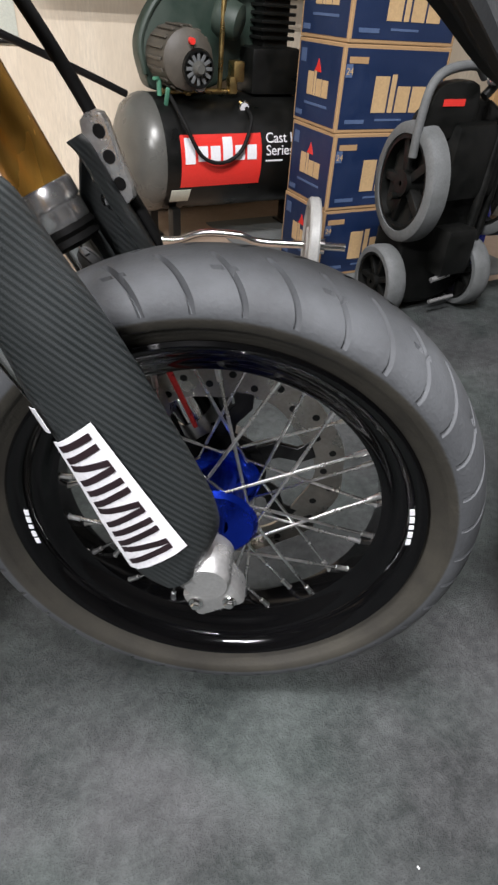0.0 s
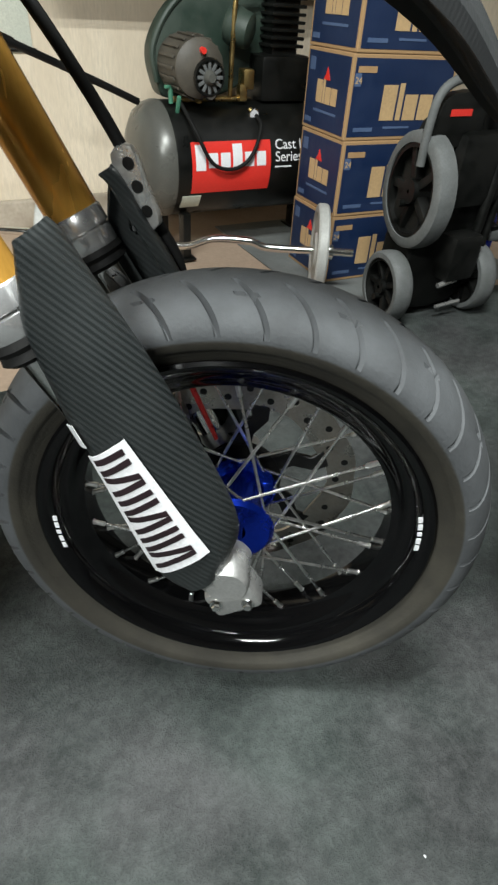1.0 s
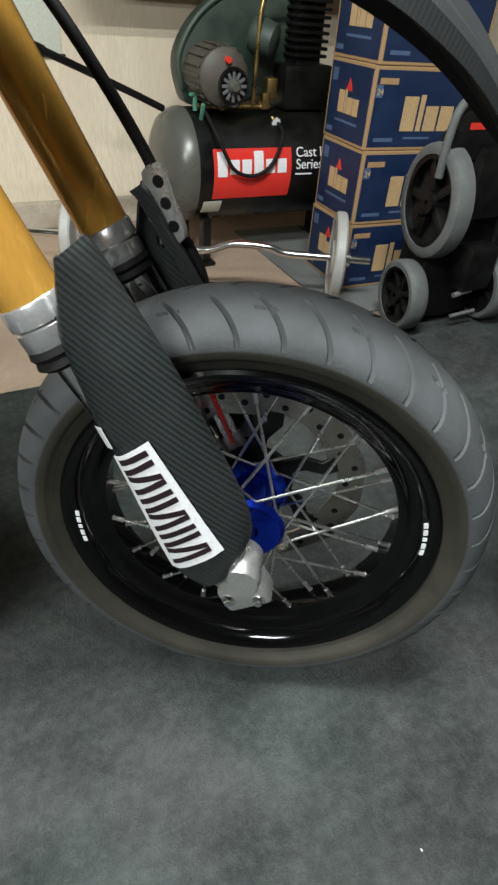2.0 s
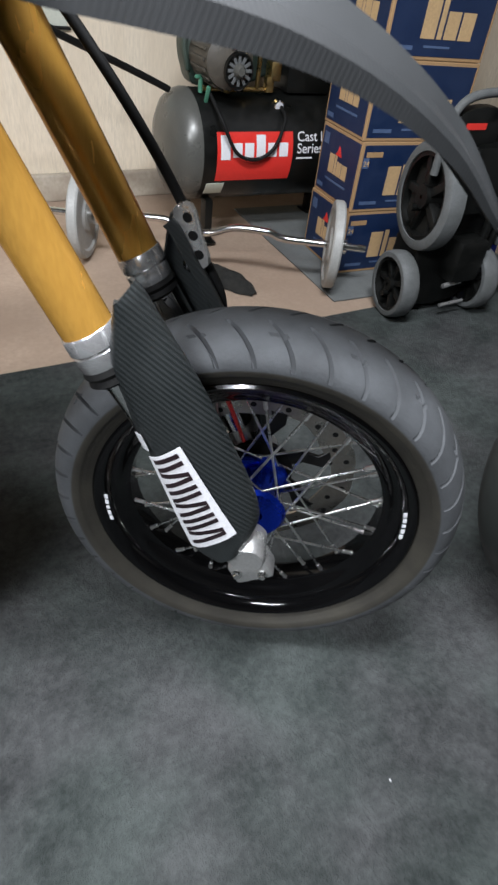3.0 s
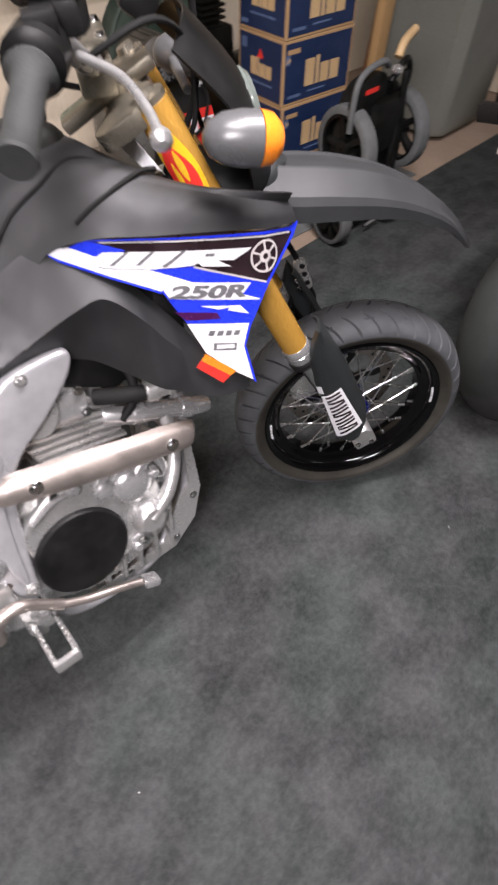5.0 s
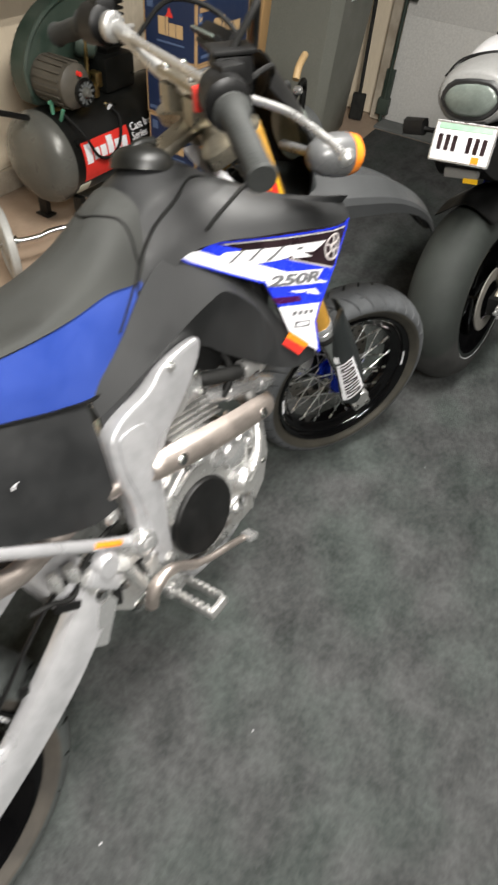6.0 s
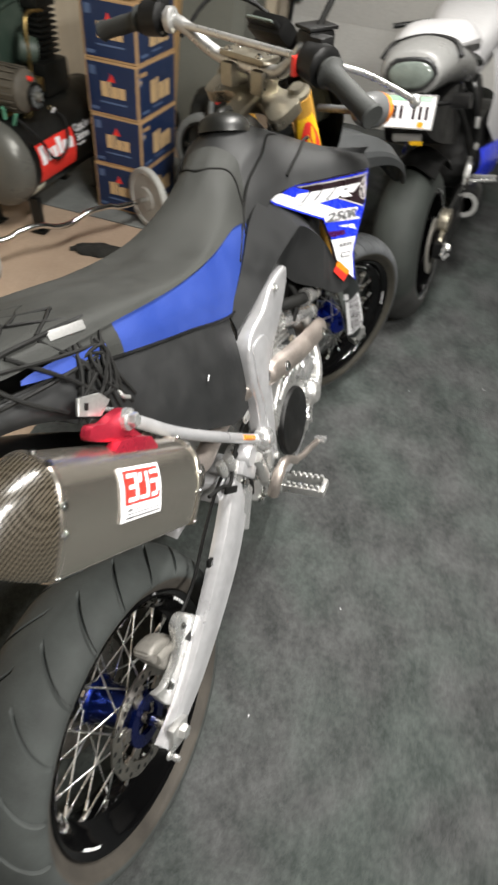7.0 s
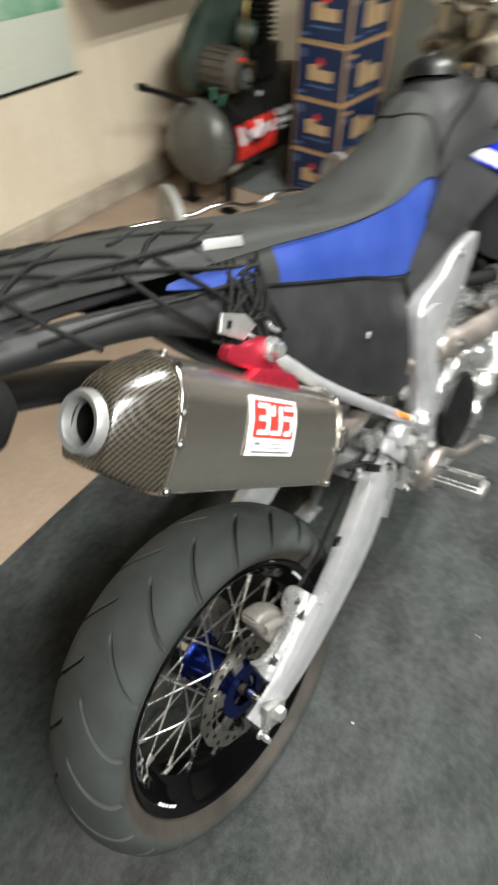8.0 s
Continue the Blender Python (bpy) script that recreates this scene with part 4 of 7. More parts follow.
for side in (-1, 1):
    part("tank_seam", tube(spline([(0.930, side * 0.094, 1.023), (0.887, side * 0.0840, 1.0365), (0.835, side * 0.0895, 1.0172), (0.801, side * 0.0829, 1.0002), (0.778, side * 0.0767, 0.9828), (0.740, side * 0.0760, 0.946), (0.715, side * 0.081, 0.905)], 5), 0.0030, 8), "rubber", bike, "dark seam between tank and side panel")
    part("tank_seam", tube(spline([(0.985, side * 0.135, 1.002), (0.961, side * 0.1351, 1.0052), (0.916, side * 0.1377, 0.9947), (0.881, side * 0.1347, 0.9824), (0.852, side * 0.1296, 0.968)], 5), 0.0034, 8), "rubber", bike, "dark fold in the side panel")
part("seat_seam", tube(spline([(0.748, 0.050, 1.0165), (0.731, 0.028, 1.026), (0.722, 0.0, 1.026), (0.731, -0.028, 1.026), (0.748, -0.0505, 1.0167), (0.751, -0.063, 0.9966), (0.7455, -0.0705, 0.969), (0.738, -0.0757, 0.946), (0.706, -0.082, 0.9175), (0.653, -0.0924, 0.8775)], 5), 0.0022, 8), "rubber", bike, "dark front edge of the seat")

SHROUD_X = [0.80, 0.87, 0.95, 1.0, 1.05, 1.085, 1.16]


def shroud_y(x, z):
    """How far the shroud stands out, in flat strips from the seat to the nose."""
    return float(np.interp(x, SHROUD_X, [0.088, 0.135, 0.180, 0.200, 0.215, 0.223, 0.213])) + 0.06 * (z - 0.8)


def shroud_plate(outline, lift, thick=0.0008, side=-1):
    """A sticker or panel that follows the side shroud."""
    bm = bmesh.new()
    bm.faces.new([bm.verts.new((x, 0, z)) for x, z in outline])
    for x in SHROUD_X[1:-1]:
        bmesh.ops.bisect_plane(bm, geom=bm.verts[:] + bm.edges[:] + bm.faces[:], plane_co=(x, 0, 0), plane_no=(1, 0, 0))
    for v in bm.verts:
        v.co.y = side * (shroud_y(v.co.x, v.co.z) + lift)
    bmesh.ops.recalc_face_normals(bm, faces=bm.faces)
    out = bmesh.ops.extrude_face_region(bm, geom=bm.faces[:])
    bmesh.ops.translate(bm, verts=[v for v in out["geom"] if isinstance(v, bmesh.types.BMVert)], vec=(0, -side * thick, 0))
    return bm


OUTER = [(0.800, 0.944), (0.855, 0.946), (0.986, 0.921), (1.139, 0.885), (1.158, 0.888), (1.146, 0.871), (1.084, 0.820), (1.064, 0.789), (1.045, 0.759), (1.032, 0.727), (1.041, 0.650), (1.003, 0.687), (0.969, 0.734), (0.950, 0.797), (0.928, 0.852), (0.869, 0.891), (0.819, 0.927)]
BODY = [  # x, then (y, z) of the upper edge, the belly and the lower edge
    (0.555, ((0.100, 0.818), (0.110, 0.785), (0.104, 0.757))), (0.64, ((0.097, 0.864), (0.124, 0.812), (0.102, 0.780))), (0.735, ((0.090, 0.928), (0.134, 0.842), (0.102, 0.795))),
    (0.805, ((0.093, 0.945), (0.146, 0.864), (0.110, 0.775))), (0.85, ((0.112, 0.912), (0.152, 0.866), (0.122, 0.735))), (0.885, ((0.130, 0.880), (0.178, 0.826), (0.168, 0.705))), (0.91, ((0.142, 0.852), (0.180, 0.785), (0.172, 0.688))),
    (0.95, ((0.168, 0.782), (0.176, 0.730), (0.180, 0.660))), (0.985, ((0.184, 0.712), (0.186, 0.685), (0.187, 0.645))), (1.032, ((0.200, 0.668), (0.198, 0.655), (0.196, 0.642)))]
for side in (-1, 1):
    part("shroud", shroud_plate(OUTER, 0.0, 0.006, side), "ink", bike, "side shroud under the stickers", smooth=False)
    part("radiator_cover", sheet([[(x, side * y, z) for y, z in row] for x, row in BODY], 0.005, 6, 1), "matt_black", bike, "matt black radiator cover under the stickers", angle=16)
DECALS = [  # outline, lift, material, label
    ([(0.855, 0.946), (1.139, 0.885), (1.158, 0.888), (1.148, 0.874), (1.135, 0.881), (0.861, 0.943)], 0.0014, "blue", "blue sticker band along the shroud's top edge"),
    ([(0.868, 0.940), (1.139, 0.879), (1.138, 0.8765), (0.871, 0.9375)], 0.0014, "decal_grey", "thin grey line under the blue band"),
    ([(0.855, 0.946), (0.868, 0.938), (0.898, 0.921), (0.861, 0.921), (0.835, 0.940)], 0.0016, "blue", "blue sticker patch"),
    ([(0.800, 0.944), (0.835, 0.940), (0.863, 0.921), (0.848, 0.914), (0.868, 0.902), (0.920, 0.887), (0.971, 0.854), (0.943, 0.859), (0.928, 0.852), (0.869, 0.891), (0.819, 0.927)], 0.0014, "white", "white sticker wedge"),
    ([(0.870, 0.925), (1.063, 0.880), (1.033, 0.870), (1.009, 0.877), (1.028, 0.862), (0.987, 0.874), (0.983, 0.8805), (0.974, 0.879), (0.920, 0.888), (0.868, 0.903), (0.848, 0.914)], 0.0022, "white", "white slanted shapes in place of the model name"),
    ([(0.920, 0.887), (0.976, 0.877), (1.084, 0.819), (1.064, 0.789), (1.046, 0.762), (0.951, 0.793), (0.928, 0.852), (0.943, 0.859), (0.971, 0.854)], 0.0012, "blue", "blue sticker field"),
    ([(0.976, 0.8777), (1.084, 0.820), (1.083, 0.8172), (0.9754, 0.8749)], 0.0018, "decal_grey", "thin grey line between the sticker fields"),
    ([(0.931, 0.852), (0.942, 0.861), (0.971, 0.854), (1.054, 0.828), (1.039, 0.814), (1.070, 0.795), (0.936, 0.838)], 0.0018, "white", "white sticker panel behind the figures"),
    ([(0.974, 0.815), (1.033, 0.797), (1.045, 0.779), (1.013, 0.7956), (1.0175, 0.7994), (0.9986, 0.8018)], 0.0020, "white", "small white lightning mark"),
    ([(0.938, 0.816), (0.996, 0.797), (1.000, 0.7855), (0.951, 0.7976)], 0.0016, "maroon", "dark purple sticker stripe"),
    ([(0.951, 0.792), (1.046, 0.762), (1.035, 0.744), (1.0325, 0.727), (1.041, 0.653), (1.003, 0.690), (0.969, 0.735)], 0.0014, "white", "white lower sticker panel"),
    ([(1.158, 0.888), (1.146, 0.871), (1.084, 0.820), (1.064, 0.789), (1.045, 0.759), (1.032, 0.727), (1.041, 0.650), (1.037, 0.654), (1.029, 0.727), (1.041, 0.760), (1.060, 0.790), (1.080, 0.822), (1.141, 0.874), (1.150, 0.884)], 0.0026, "blue", "thin blue edge of the sticker"),
    ([(0.800, 0.944), (0.819, 0.927), (0.869, 0.891), (0.928, 0.852), (0.926, 0.849), (0.868, 0.888), (0.817, 0.924)], 0.0024, "blue", "thin blue edge of the sticker"),
    ([(0.966, 0.735), (1.007, 0.689), (0.997, 0.6835), (0.957, 0.726)], 0.0075, "amber", "amber side reflector"),
    ([(0.957, 0.726), (0.997, 0.6835), (0.983, 0.674), (0.948, 0.716)], 0.0077, "red", "red lower half of the reflector"),
]
for outline, lift, material, label in DECALS:
    part("sticker", shroud_plate(outline, lift, 0.0006), material, bike, label, smooth=False)
# round emblem, as plain rings and a disc
def on_shroud(bm, x, z, lift):
    """Lay a piece built in x, z (facing -y) onto the shroud at a spot."""
    for v in bm.verts:
        px, pz = x + v.co.x, z + v.co.z
        v.co = Vector((px, -(shroud_y(px, pz) + lift - v.co.y), pz))
    return bm


part("emblem", on_shroud(lathe([(-0.0004, 0.0245), (-0.0004, 0.0215), (0.0004, 0.0215), (0.0004, 0.0245)], 40, True), 1.082, 0.861, 0.003), "decal_grey", bike, "round grey emblem")
part("emblem", on_shroud(lathe([(-0.0004, 0.0095), (-0.0004, 0.0045), (0.0004, 0.0045), (0.0004, 0.0095)], 32, True), 1.082, 0.861, 0.003), "decal_grey", bike, "inner ring of the emblem")
parts("emblem", [on_shroud(slab([(0.009 * math.cos(a - 0.14), 0.009 * math.sin(a - 0.14)), (0.009 * math.cos(a + 0.14), 0.009 * math.sin(a + 0.14)), (0.022 * math.cos(a + 0.08), 0.022 * math.sin(a + 0.08)), (0.022 * math.cos(a - 0.08), 0.022 * math.sin(a - 0.08))], -0.0004, 0.0004, 0), 1.082, 0.861, 0.003) for a in np.linspace(0.52, 6.8, 7)[:6]], "decal_grey", bike, "", False)
# printed figures, small bars below, slots between the white shapes
figures = lettering("250R", 0.027, 0.0006, 0.0011)
wide = max(v.co.x for v in figures.verts)
for v in figures.verts:
    u, h = v.co.x / wide, v.co.y
    x, z = 0.934 + 0.110 * u + 0.55 * h, 0.8395 - 0.0300 * u + 0.86 * h
    v.co = Vector((x, -(shroud_y(x, z) + 0.0026 + v.co.z), z))
part("sticker_print", figures, "print_grey", bike, "dark slanted figures", smooth=False)
prints = [[(0.9766 + 0.0128 * k, 0.7628 - 0.0037 * k), (0.981 + 0.0128 * k, 0.7704 - 0.0039 * k), (0.9895 + 0.0128 * k, 0.7683 - 0.0041 * k), (0.985 + 0.0128 * k, 0.7606 - 0.0040 * k)] for k in range(4)]
prints += [[(0.984, 0.7475), (1.019, 0.736), (1.0156, 0.724), (0.981, 0.7355)]]
parts("sticker_print", [shroud_plate(o, 0.0022) for o in prints], "print_grey", bike, "small grey printed bar", smooth=False)
part("sticker_print", shroud_plate([(0.9875, 0.743), (1.014, 0.735), (1.0122, 0.729), (0.9857, 0.737)], 0.0030), "white", bike, "white bar inside the printed frame", smooth=False)
slots = [[(0.8965, 0.9195), (0.9007, 0.9187), (0.8783, 0.904), (0.8723, 0.9051)], [(0.9267, 0.9125), (0.9315, 0.9116), (0.9095, 0.8968), (0.9034, 0.8979)], [(0.9645, 0.9037), (0.9703, 0.9025), (0.9407, 0.8859), (0.9343, 0.8885)], [(0.9957, 0.8908), (1.0085, 0.8879), (1.005, 0.8844), (0.9929, 0.8871)]]
parts("sticker_print", [shroud_plate(o, 0.0030) for o in slots], "print_grey", bike, "", False)


# ---- side covers and tail ----
for side in (-1, 1):
    top = [(0.548, 0.100, 0.820), (0.45, 0.112, 0.862), (0.342, 0.117, 0.902), (0.227, 0.115, 0.943), (0.10, 0.106, 0.990), (0.0, 0.095, 1.014), (-0.10, 0.082, 1.034), (-0.19, 0.07, 1.040)]
    low = [(0.522, 0.118, 0.625), (0.46, 0.124, 0.640), (0.37, 0.130, 0.700), (0.27, 0.128, 0.775), (0.17, 0.120, 0.880), (0.05, 0.104, 0.965), (-0.08, 0.088, 1.000), (-0.19, 0.072, 1.022)]
    rows = []
    for (x0, y0, z0), (x1, y1, z1) in zip(top, low):
        rows.append([(x0, side * y0, z0), (x0 * 0.7 + x1 * 0.3, side * (y0 * 0.7 + y1 * 0.3 + 0.006), z0 * 0.7 + z1 * 0.3), (x0 * 0.35 + x1 * 0.65, side * (y0 * 0.35 + y1 * 0.65 + 0.006), z0 * 0.35 + z1 * 0.65), (x1, side * y1, z1)])
    part("side_cover", sheet(rows, 0.004, 6, 4), "matt_black", bike, "matt black side cover below the seat")
tail = [[(x, -w, z - 0.02), (x, -w * 0.7, z), (x, 0, z + 0.006), (x, w * 0.7, z), (x, w, z - 0.02)] for x, w, z in ((0.05, 0.085, 1.035), (-0.08, 0.08, 1.055), (-0.18, 0.075, 1.060), (-0.27, 0.07, 1.055), (-0.33, 0.055, 1.035))]
part("rear_mudguard", sheet(tail, 0.004, 6, 4), "matt_black", bike, "black rear mudguard")
part("rear_inner_mudguard", sheet([[(x, -0.075, z), (x, 0, z + 0.012), (x, 0.075, z)] for x, z in ((0.36, 0.60), (0.30, 0.70), (0.20, 0.80), (0.05, 0.90), (-0.15, 0.985))], 0.004, 6, 4), "black", bike)
# rear indicator on its stalk
part("rear_indicator", joined(turned((-0.215, -0.195, 1.050), (-0.160, -0.195, 1.040), [(0, 0.034), (0.3, 0.036), (0.7, 0.030), (1, 0.014)], 24), rod((-0.185, -0.06, 1.03), (-0.185, -0.18, 1.044), 0.008)), "black", bike, "black rear indicator on a short stalk")
part("indicator_lens", turned((-0.245, -0.195, 1.055), (-0.216, -0.195, 1.050), [(0, 0.012), (0.4, 0.028), (1, 0.034)], 24), "amber", bike, "amber indicator lens")

# sub-frame rail
for side in (-1, 1):
    part("subframe_rail", hose([(0.548, side * 0.120, 0.526), (0.50, side * 0.122, 0.562), (0.433, side * 0.126, 0.622), (0.329, side * 0.126, 0.717), (0.252, side * 0.124, 0.792), (0.188, side * 0.118, 0.866), (0.12, side * 0.10, 0.93)], 0.0106, 12), "silver", bike, "silver subframe rail")
part("rail_sticker", hose([(0.492, -0.1310, 0.573), (0.470, -0.1328, 0.592), (0.448, -0.1342, 0.612)], 0.0055, 8), "amber", bike, "orange warning sticker")

# ---- main frame ----
SPAR = rounded([(0.778, 0.812), (0.735, 0.815), (0.680, 0.808), (0.641, 0.785), (0.580, 0.775), (0.543, 0.750), (0.534, 0.680), (0.540, 0.615), (0.533, 0.545), (0.545, 0.470), (0.560, 0.430), (0.584, 0.435), (0.594, 0.502), (0.607, 0.572), (0.625, 0.646), (0.658, 0.691), (0.711, 0.727), (0.768, 0.778)], 3)
for side in (-1, 1):
    part("frame_spar", slab(SPAR, side * 0.098, side * 0.134, 0.008, 3), "silver", bike, "silver aluminium frame spar", angle=50)
    part("frame_ridge", slab(rounded([(0.566, 0.752), (0.552, 0.735), (0.549, 0.680), (0.556, 0.615), (0.556, 0.545), (0.562, 0.480), (0.574, 0.470), (0.584, 0.540), (0.596, 0.610), (0.612, 0.665), (0.628, 0.705), (0.612, 0.745)], 3), side * 0.130, side * 0.1385, 0.004, 2), "silver", bike, "raised face of the spar", angle=50)
    parts("frame_bolt", [bolt((0.700, side * 0.134, 0.800), (0, side, 0), 0.007), bolt((0.572, side * 0.134, 0.452), (0, side, 0), 0.009), bolt((0.503, side * 0.118, 0.618), (0, side, 0), 0.010)], "cast_alu", bike)
    # pivot plate
    part("pivot_plate", slab([(0.40, 0.56), (0.46, 0.575), (0.52, 0.54), (0.60, 0.50), (0.60, 0.40), (0.54, 0.37), (0.47, 0.40), (0.42, 0.46)], side * 0.085, side * 0.125, 0.008, 2), "cast_alu", bike, "cast aluminium swingarm pivot plate")
# pivot boss, bolts and hoses behind the foot peg
part("pivot_boss", joined(turned((0.453, -0.118, 0.557), (0.453, -0.142, 0.557), [(0, 0.026), (0.7, 0.024), (1, 0.019)], 24), block(0.070, 0.018, 0.030, 0.006, pose(0.440, -0.128, 0.530, 0, 52, 0))), "silver", bike, "round silver boss at the swingarm pivot")
part("rail_boss", joined(turned((0.532, -0.120, 0.537), (0.532, -0.148, 0.537), [(0, 0.027), (0.8, 0.026), (1, 0.021)], 24), bolt((0.532, -0.148, 0.537), (0, -1, 0), 0.014, 0.007)), "satin", bike, "bright boss where the subframe meets the spar")
parts("pivot_bolt", [joined(bolt((x, -0.126, z), (0, -1, 0), r, 0.008), turned((x, -0.124, z), (x, -0.128, z), [(0, r * 1.5), (1, r * 1.45)], 18)) for x, z, r in ((0.543, 0.484, 0.012), (0.425, 0.508, 0.010), (0.508, 0.450, 0.010), (0.479, 0.405, 0.009), (0.470, 0.480, 0.007))], "chrome", bike, "bright bolt on its washer")
parts("pivot_recess", [slab(rounded([(0.498, 0.500), (0.530, 0.492), (0.528, 0.466), (0.502, 0.466)], 3), -0.1275, -0.1245, 0.0005), slab(rounded([(0.446, 0.500), (0.462, 0.496), (0.452, 0.450), (0.440, 0.462)], 3), -0.1275, -0.1245, 0.0005), slab(rounded([(0.560, 0.500), (0.572, 0.498), (0.578, 0.420), (0.566, 0.424)], 3), -0.1275, -0.1245, 0.0005)], "black", bike, "dark gap in the pivot casting")
part("brake_hose", hose([(0.520, -0.100, 0.585), (0.470, -0.112, 0.592), (0.420, -0.116, 0.575), (0.385, -0.120, 0.545), (0.350, -0.118, 0.565), (0.315, -0.112, 0.575)], 0.0040, 8), "rubber", bike, "black rear brake hose")
parts("hose_fitting", [turned((0.400, -0.118, 0.602), (0.400, -0.122, 0.570), [(0, 0.010), (0.5, 0.012), (1, 0.008)], 14), turned((0.370, -0.118, 0.612), (0.370, -0.122, 0.580), [(0, 0.009), (0.5, 0.011), (1, 0.007)], 14)], "cast_alu", bike, "cast fitting under the rail")
# cradle tubes under the engine
for side in (-1, 1):
    part("cradle_tube", hose([(0.955, side * 0.07, 0.66), (0.93, side * 0.085, 0.52), (0.90, side * 0.095, 0.42), (0.84, side * 0.10, 0.355), (0.74, side * 0.105, 0.320), (0.62, side * 0.105, 0.330), (0.57, side * 0.10, 0.40)], 0.014, 12), "silver", bike, "silver cradle tube under the engine")
part("skid_plate", sheet([[(0.92, -0.09, 0.50), (0.93, 0, 0.49), (0.92, 0.09, 0.50)], [(0.885, -0.10, 0.40), (0.895, 0, 0.385), (0.885, 0.10, 0.40)], [(0.80, -0.10, 0.330), (0.80, 0, 0.312), (0.80, 0.10, 0.330)], [(0.66, -0.10, 0.308), (0.66, 0, 0.295), (0.66, 0.10, 0.308)]], 0.004), "cast_alu", bike, "bare aluminium skid plate")

for side in (-1, 1):
    strip = [(0.931, 0.541), (0.926, 0.436), (0.896, 0.372), (0.838, 0.330), (0.729, 0.326), (0.665, 0.328), (0.666, 0.346), (0.736, 0.348), (0.817, 0.356), (0.876, 0.436), (0.902, 0.452), (0.914, 0.544)]
    part("skid_side", slab(strip, side * 0.112, side * 0.117, 0.0015), "cast_alu", bike, "bare aluminium side of the skid plate", smooth=False)
    parts("skid_bolt", [bolt((x, side * 0.117, z), (0, side, 0), 0.006, 0.004) for x, z in ((0.905, 0.425), (0.845, 0.350), (0.735, 0.338))], "chrome", bike)

# ---- swingarm ----
for side in (-1, 1):
    arm = []
    for x, z, h, w, y in ((0.475, 0.520, 0.050, 0.030, 0.098), (0.405, 0.492, 0.056, 0.034, 0.110), (0.31, 0.438, 0.055, 0.034, 0.120), (0.205, 0.384, 0.048, 0.030, 0.124), (0.10, 0.335, 0.038, 0.026, 0.124), (0.03, 0.308, 0.030, 0.022, 0.122), (-0.035, 0.300, 0.026, 0.022, 0.122)):
        cy = side * y
        nx, nz = 0.42, 0.90
        ring = []
        for a, b in ((-1, -0.80), (-1, 0.15), (-0.62, 0.95), (0.75, 1), (1, 0.75), (1, -0.75), (0.75, -1), (-0.85, -1)):
            ring.append((x - nx * h * b * 0.42, cy + w * 0.5 * a, z + nz * h * b * 0.78))
        arm.append(ring)
    part("swingarm", skin(arm, 5, 2), "silver", bike, "silver box-section swingarm", angle=28)
    part("axle_block", joined(block(0.05, 0.016, 0.045, 0.005, pose(-0.005, side * 0.135, 0.304, 0, 28, 0)), bolt((0.0, side * 0.142, 0.306), (0, side, 0), 0.014, 0.012), bolt((-0.04, side * 0.135, 0.29), (0, side, 0), 0.006, 0.02)), "cast_alu", bike)
part("swingarm_guard", slab([(0.429, 0.520), (0.445, 0.470), (0.392, 0.400), (0.368, 0.424), (0.398, 0.470)], -0.130, -0.1275, 0.0008), "satin", bike, "bright worn plate on the swingarm", smooth=False)
part("rear_axle", rod((0, -0.15, 0.306), (0, 0.15, 0.306), 0.010), "chrome", bike)
part("swingarm_brace", slab([(0.36, 0.50), (0.44, 0.50), (0.44, 0.57), (0.36, 0.56)], -0.1, 0.1, 0.01), "silver", bike)
part("cable_clip", joined(hose([(0.44, -0.118, 0.575), (0.36, -0.112, 0.570), (0.28, -0.108, 0.520), (0.20, -0.106, 0.462), (0.12, -0.100, 0.430)], 0.0036), block(0.05, 0.006, 0.014, 0.002, pose(0.365, -0.130, 0.548, 0, 40, 0)), block(0.018, 0.007, 0.016, 0.002, pose(0.245, -0.122, 0.470, 0, 30, 0))), "black", bike, "black brake hose clipped along the swingarm")

# ---- rear brake caliper ----
caliper = joined(
    slab(rounded([(0.010, 0.398), (0.032, 0.384), (0.068, 0.386), (0.098, 0.408), (0.110, 0.452), (0.135, 0.458), (0.160, 0.420), (0.178, 0.372), (0.150, 0.335), (0.080, 0.315), (0.030, 0.320)], 3), -0.113, -0.098, 0.004))
part("caliper_bracket", caliper, "cast_alu", bike, "silver rear brake caliper bracket")
part("rear_caliper", joined(slab(rounded([(0.050, 0.452), (0.088, 0.440), (0.118, 0.400), (0.128, 0.350), (0.112, 0.325), (0.076, 0.345), (0.052, 0.415)], 4), -0.096, -0.056, 0.010, 3), rod((0.058, -0.095, 0.425), (0.098, -0.095, 0.405), 0.010)), "caliper", bike, "dusty rear brake caliper")
part("bracket_window", slab([(0.118, 0.402), (0.140, 0.396), (0.129, 0.376)], -0.1145, -0.112, 0.0), "black", bike)
parts("caliper_bolt", [bolt((0.045, -0.113, 0.368), (0, -1, 0), 0.008), bolt((0.128, -0.113, 0.432), (0, -1, 0), 0.005)], "chrome", bike)
part("chain_sprocket", lathe([(0.066, 0.05), (0.066, 0.112), (0.071, 0.112), (0.071, 0.05)], 84, True), "disc", rear_wheel)

# ---- engine ----
part("crankcase", joined(slab(rounded([(0.56, 0.52), (0.60, 0.60), (0.70, 0.63), (0.80, 0.60), (0.86, 0.52), (0.86, 0.42), (0.80, 0.37), (0.68, 0.35), (0.58, 0.40)], 4), -0.115, 0.115, 0.012, 3),
                         slab(rounded([(0.60, 0.56), (0.70, 0.62), (0.78, 0.60), (0.84, 0.53), (0.82, 0.44), (0.72, 0.40), (0.62, 0.44)], 4), -0.140, -0.110, 0.010, 3)), "cast_alu", bike, "cast aluminium engine crankcase")
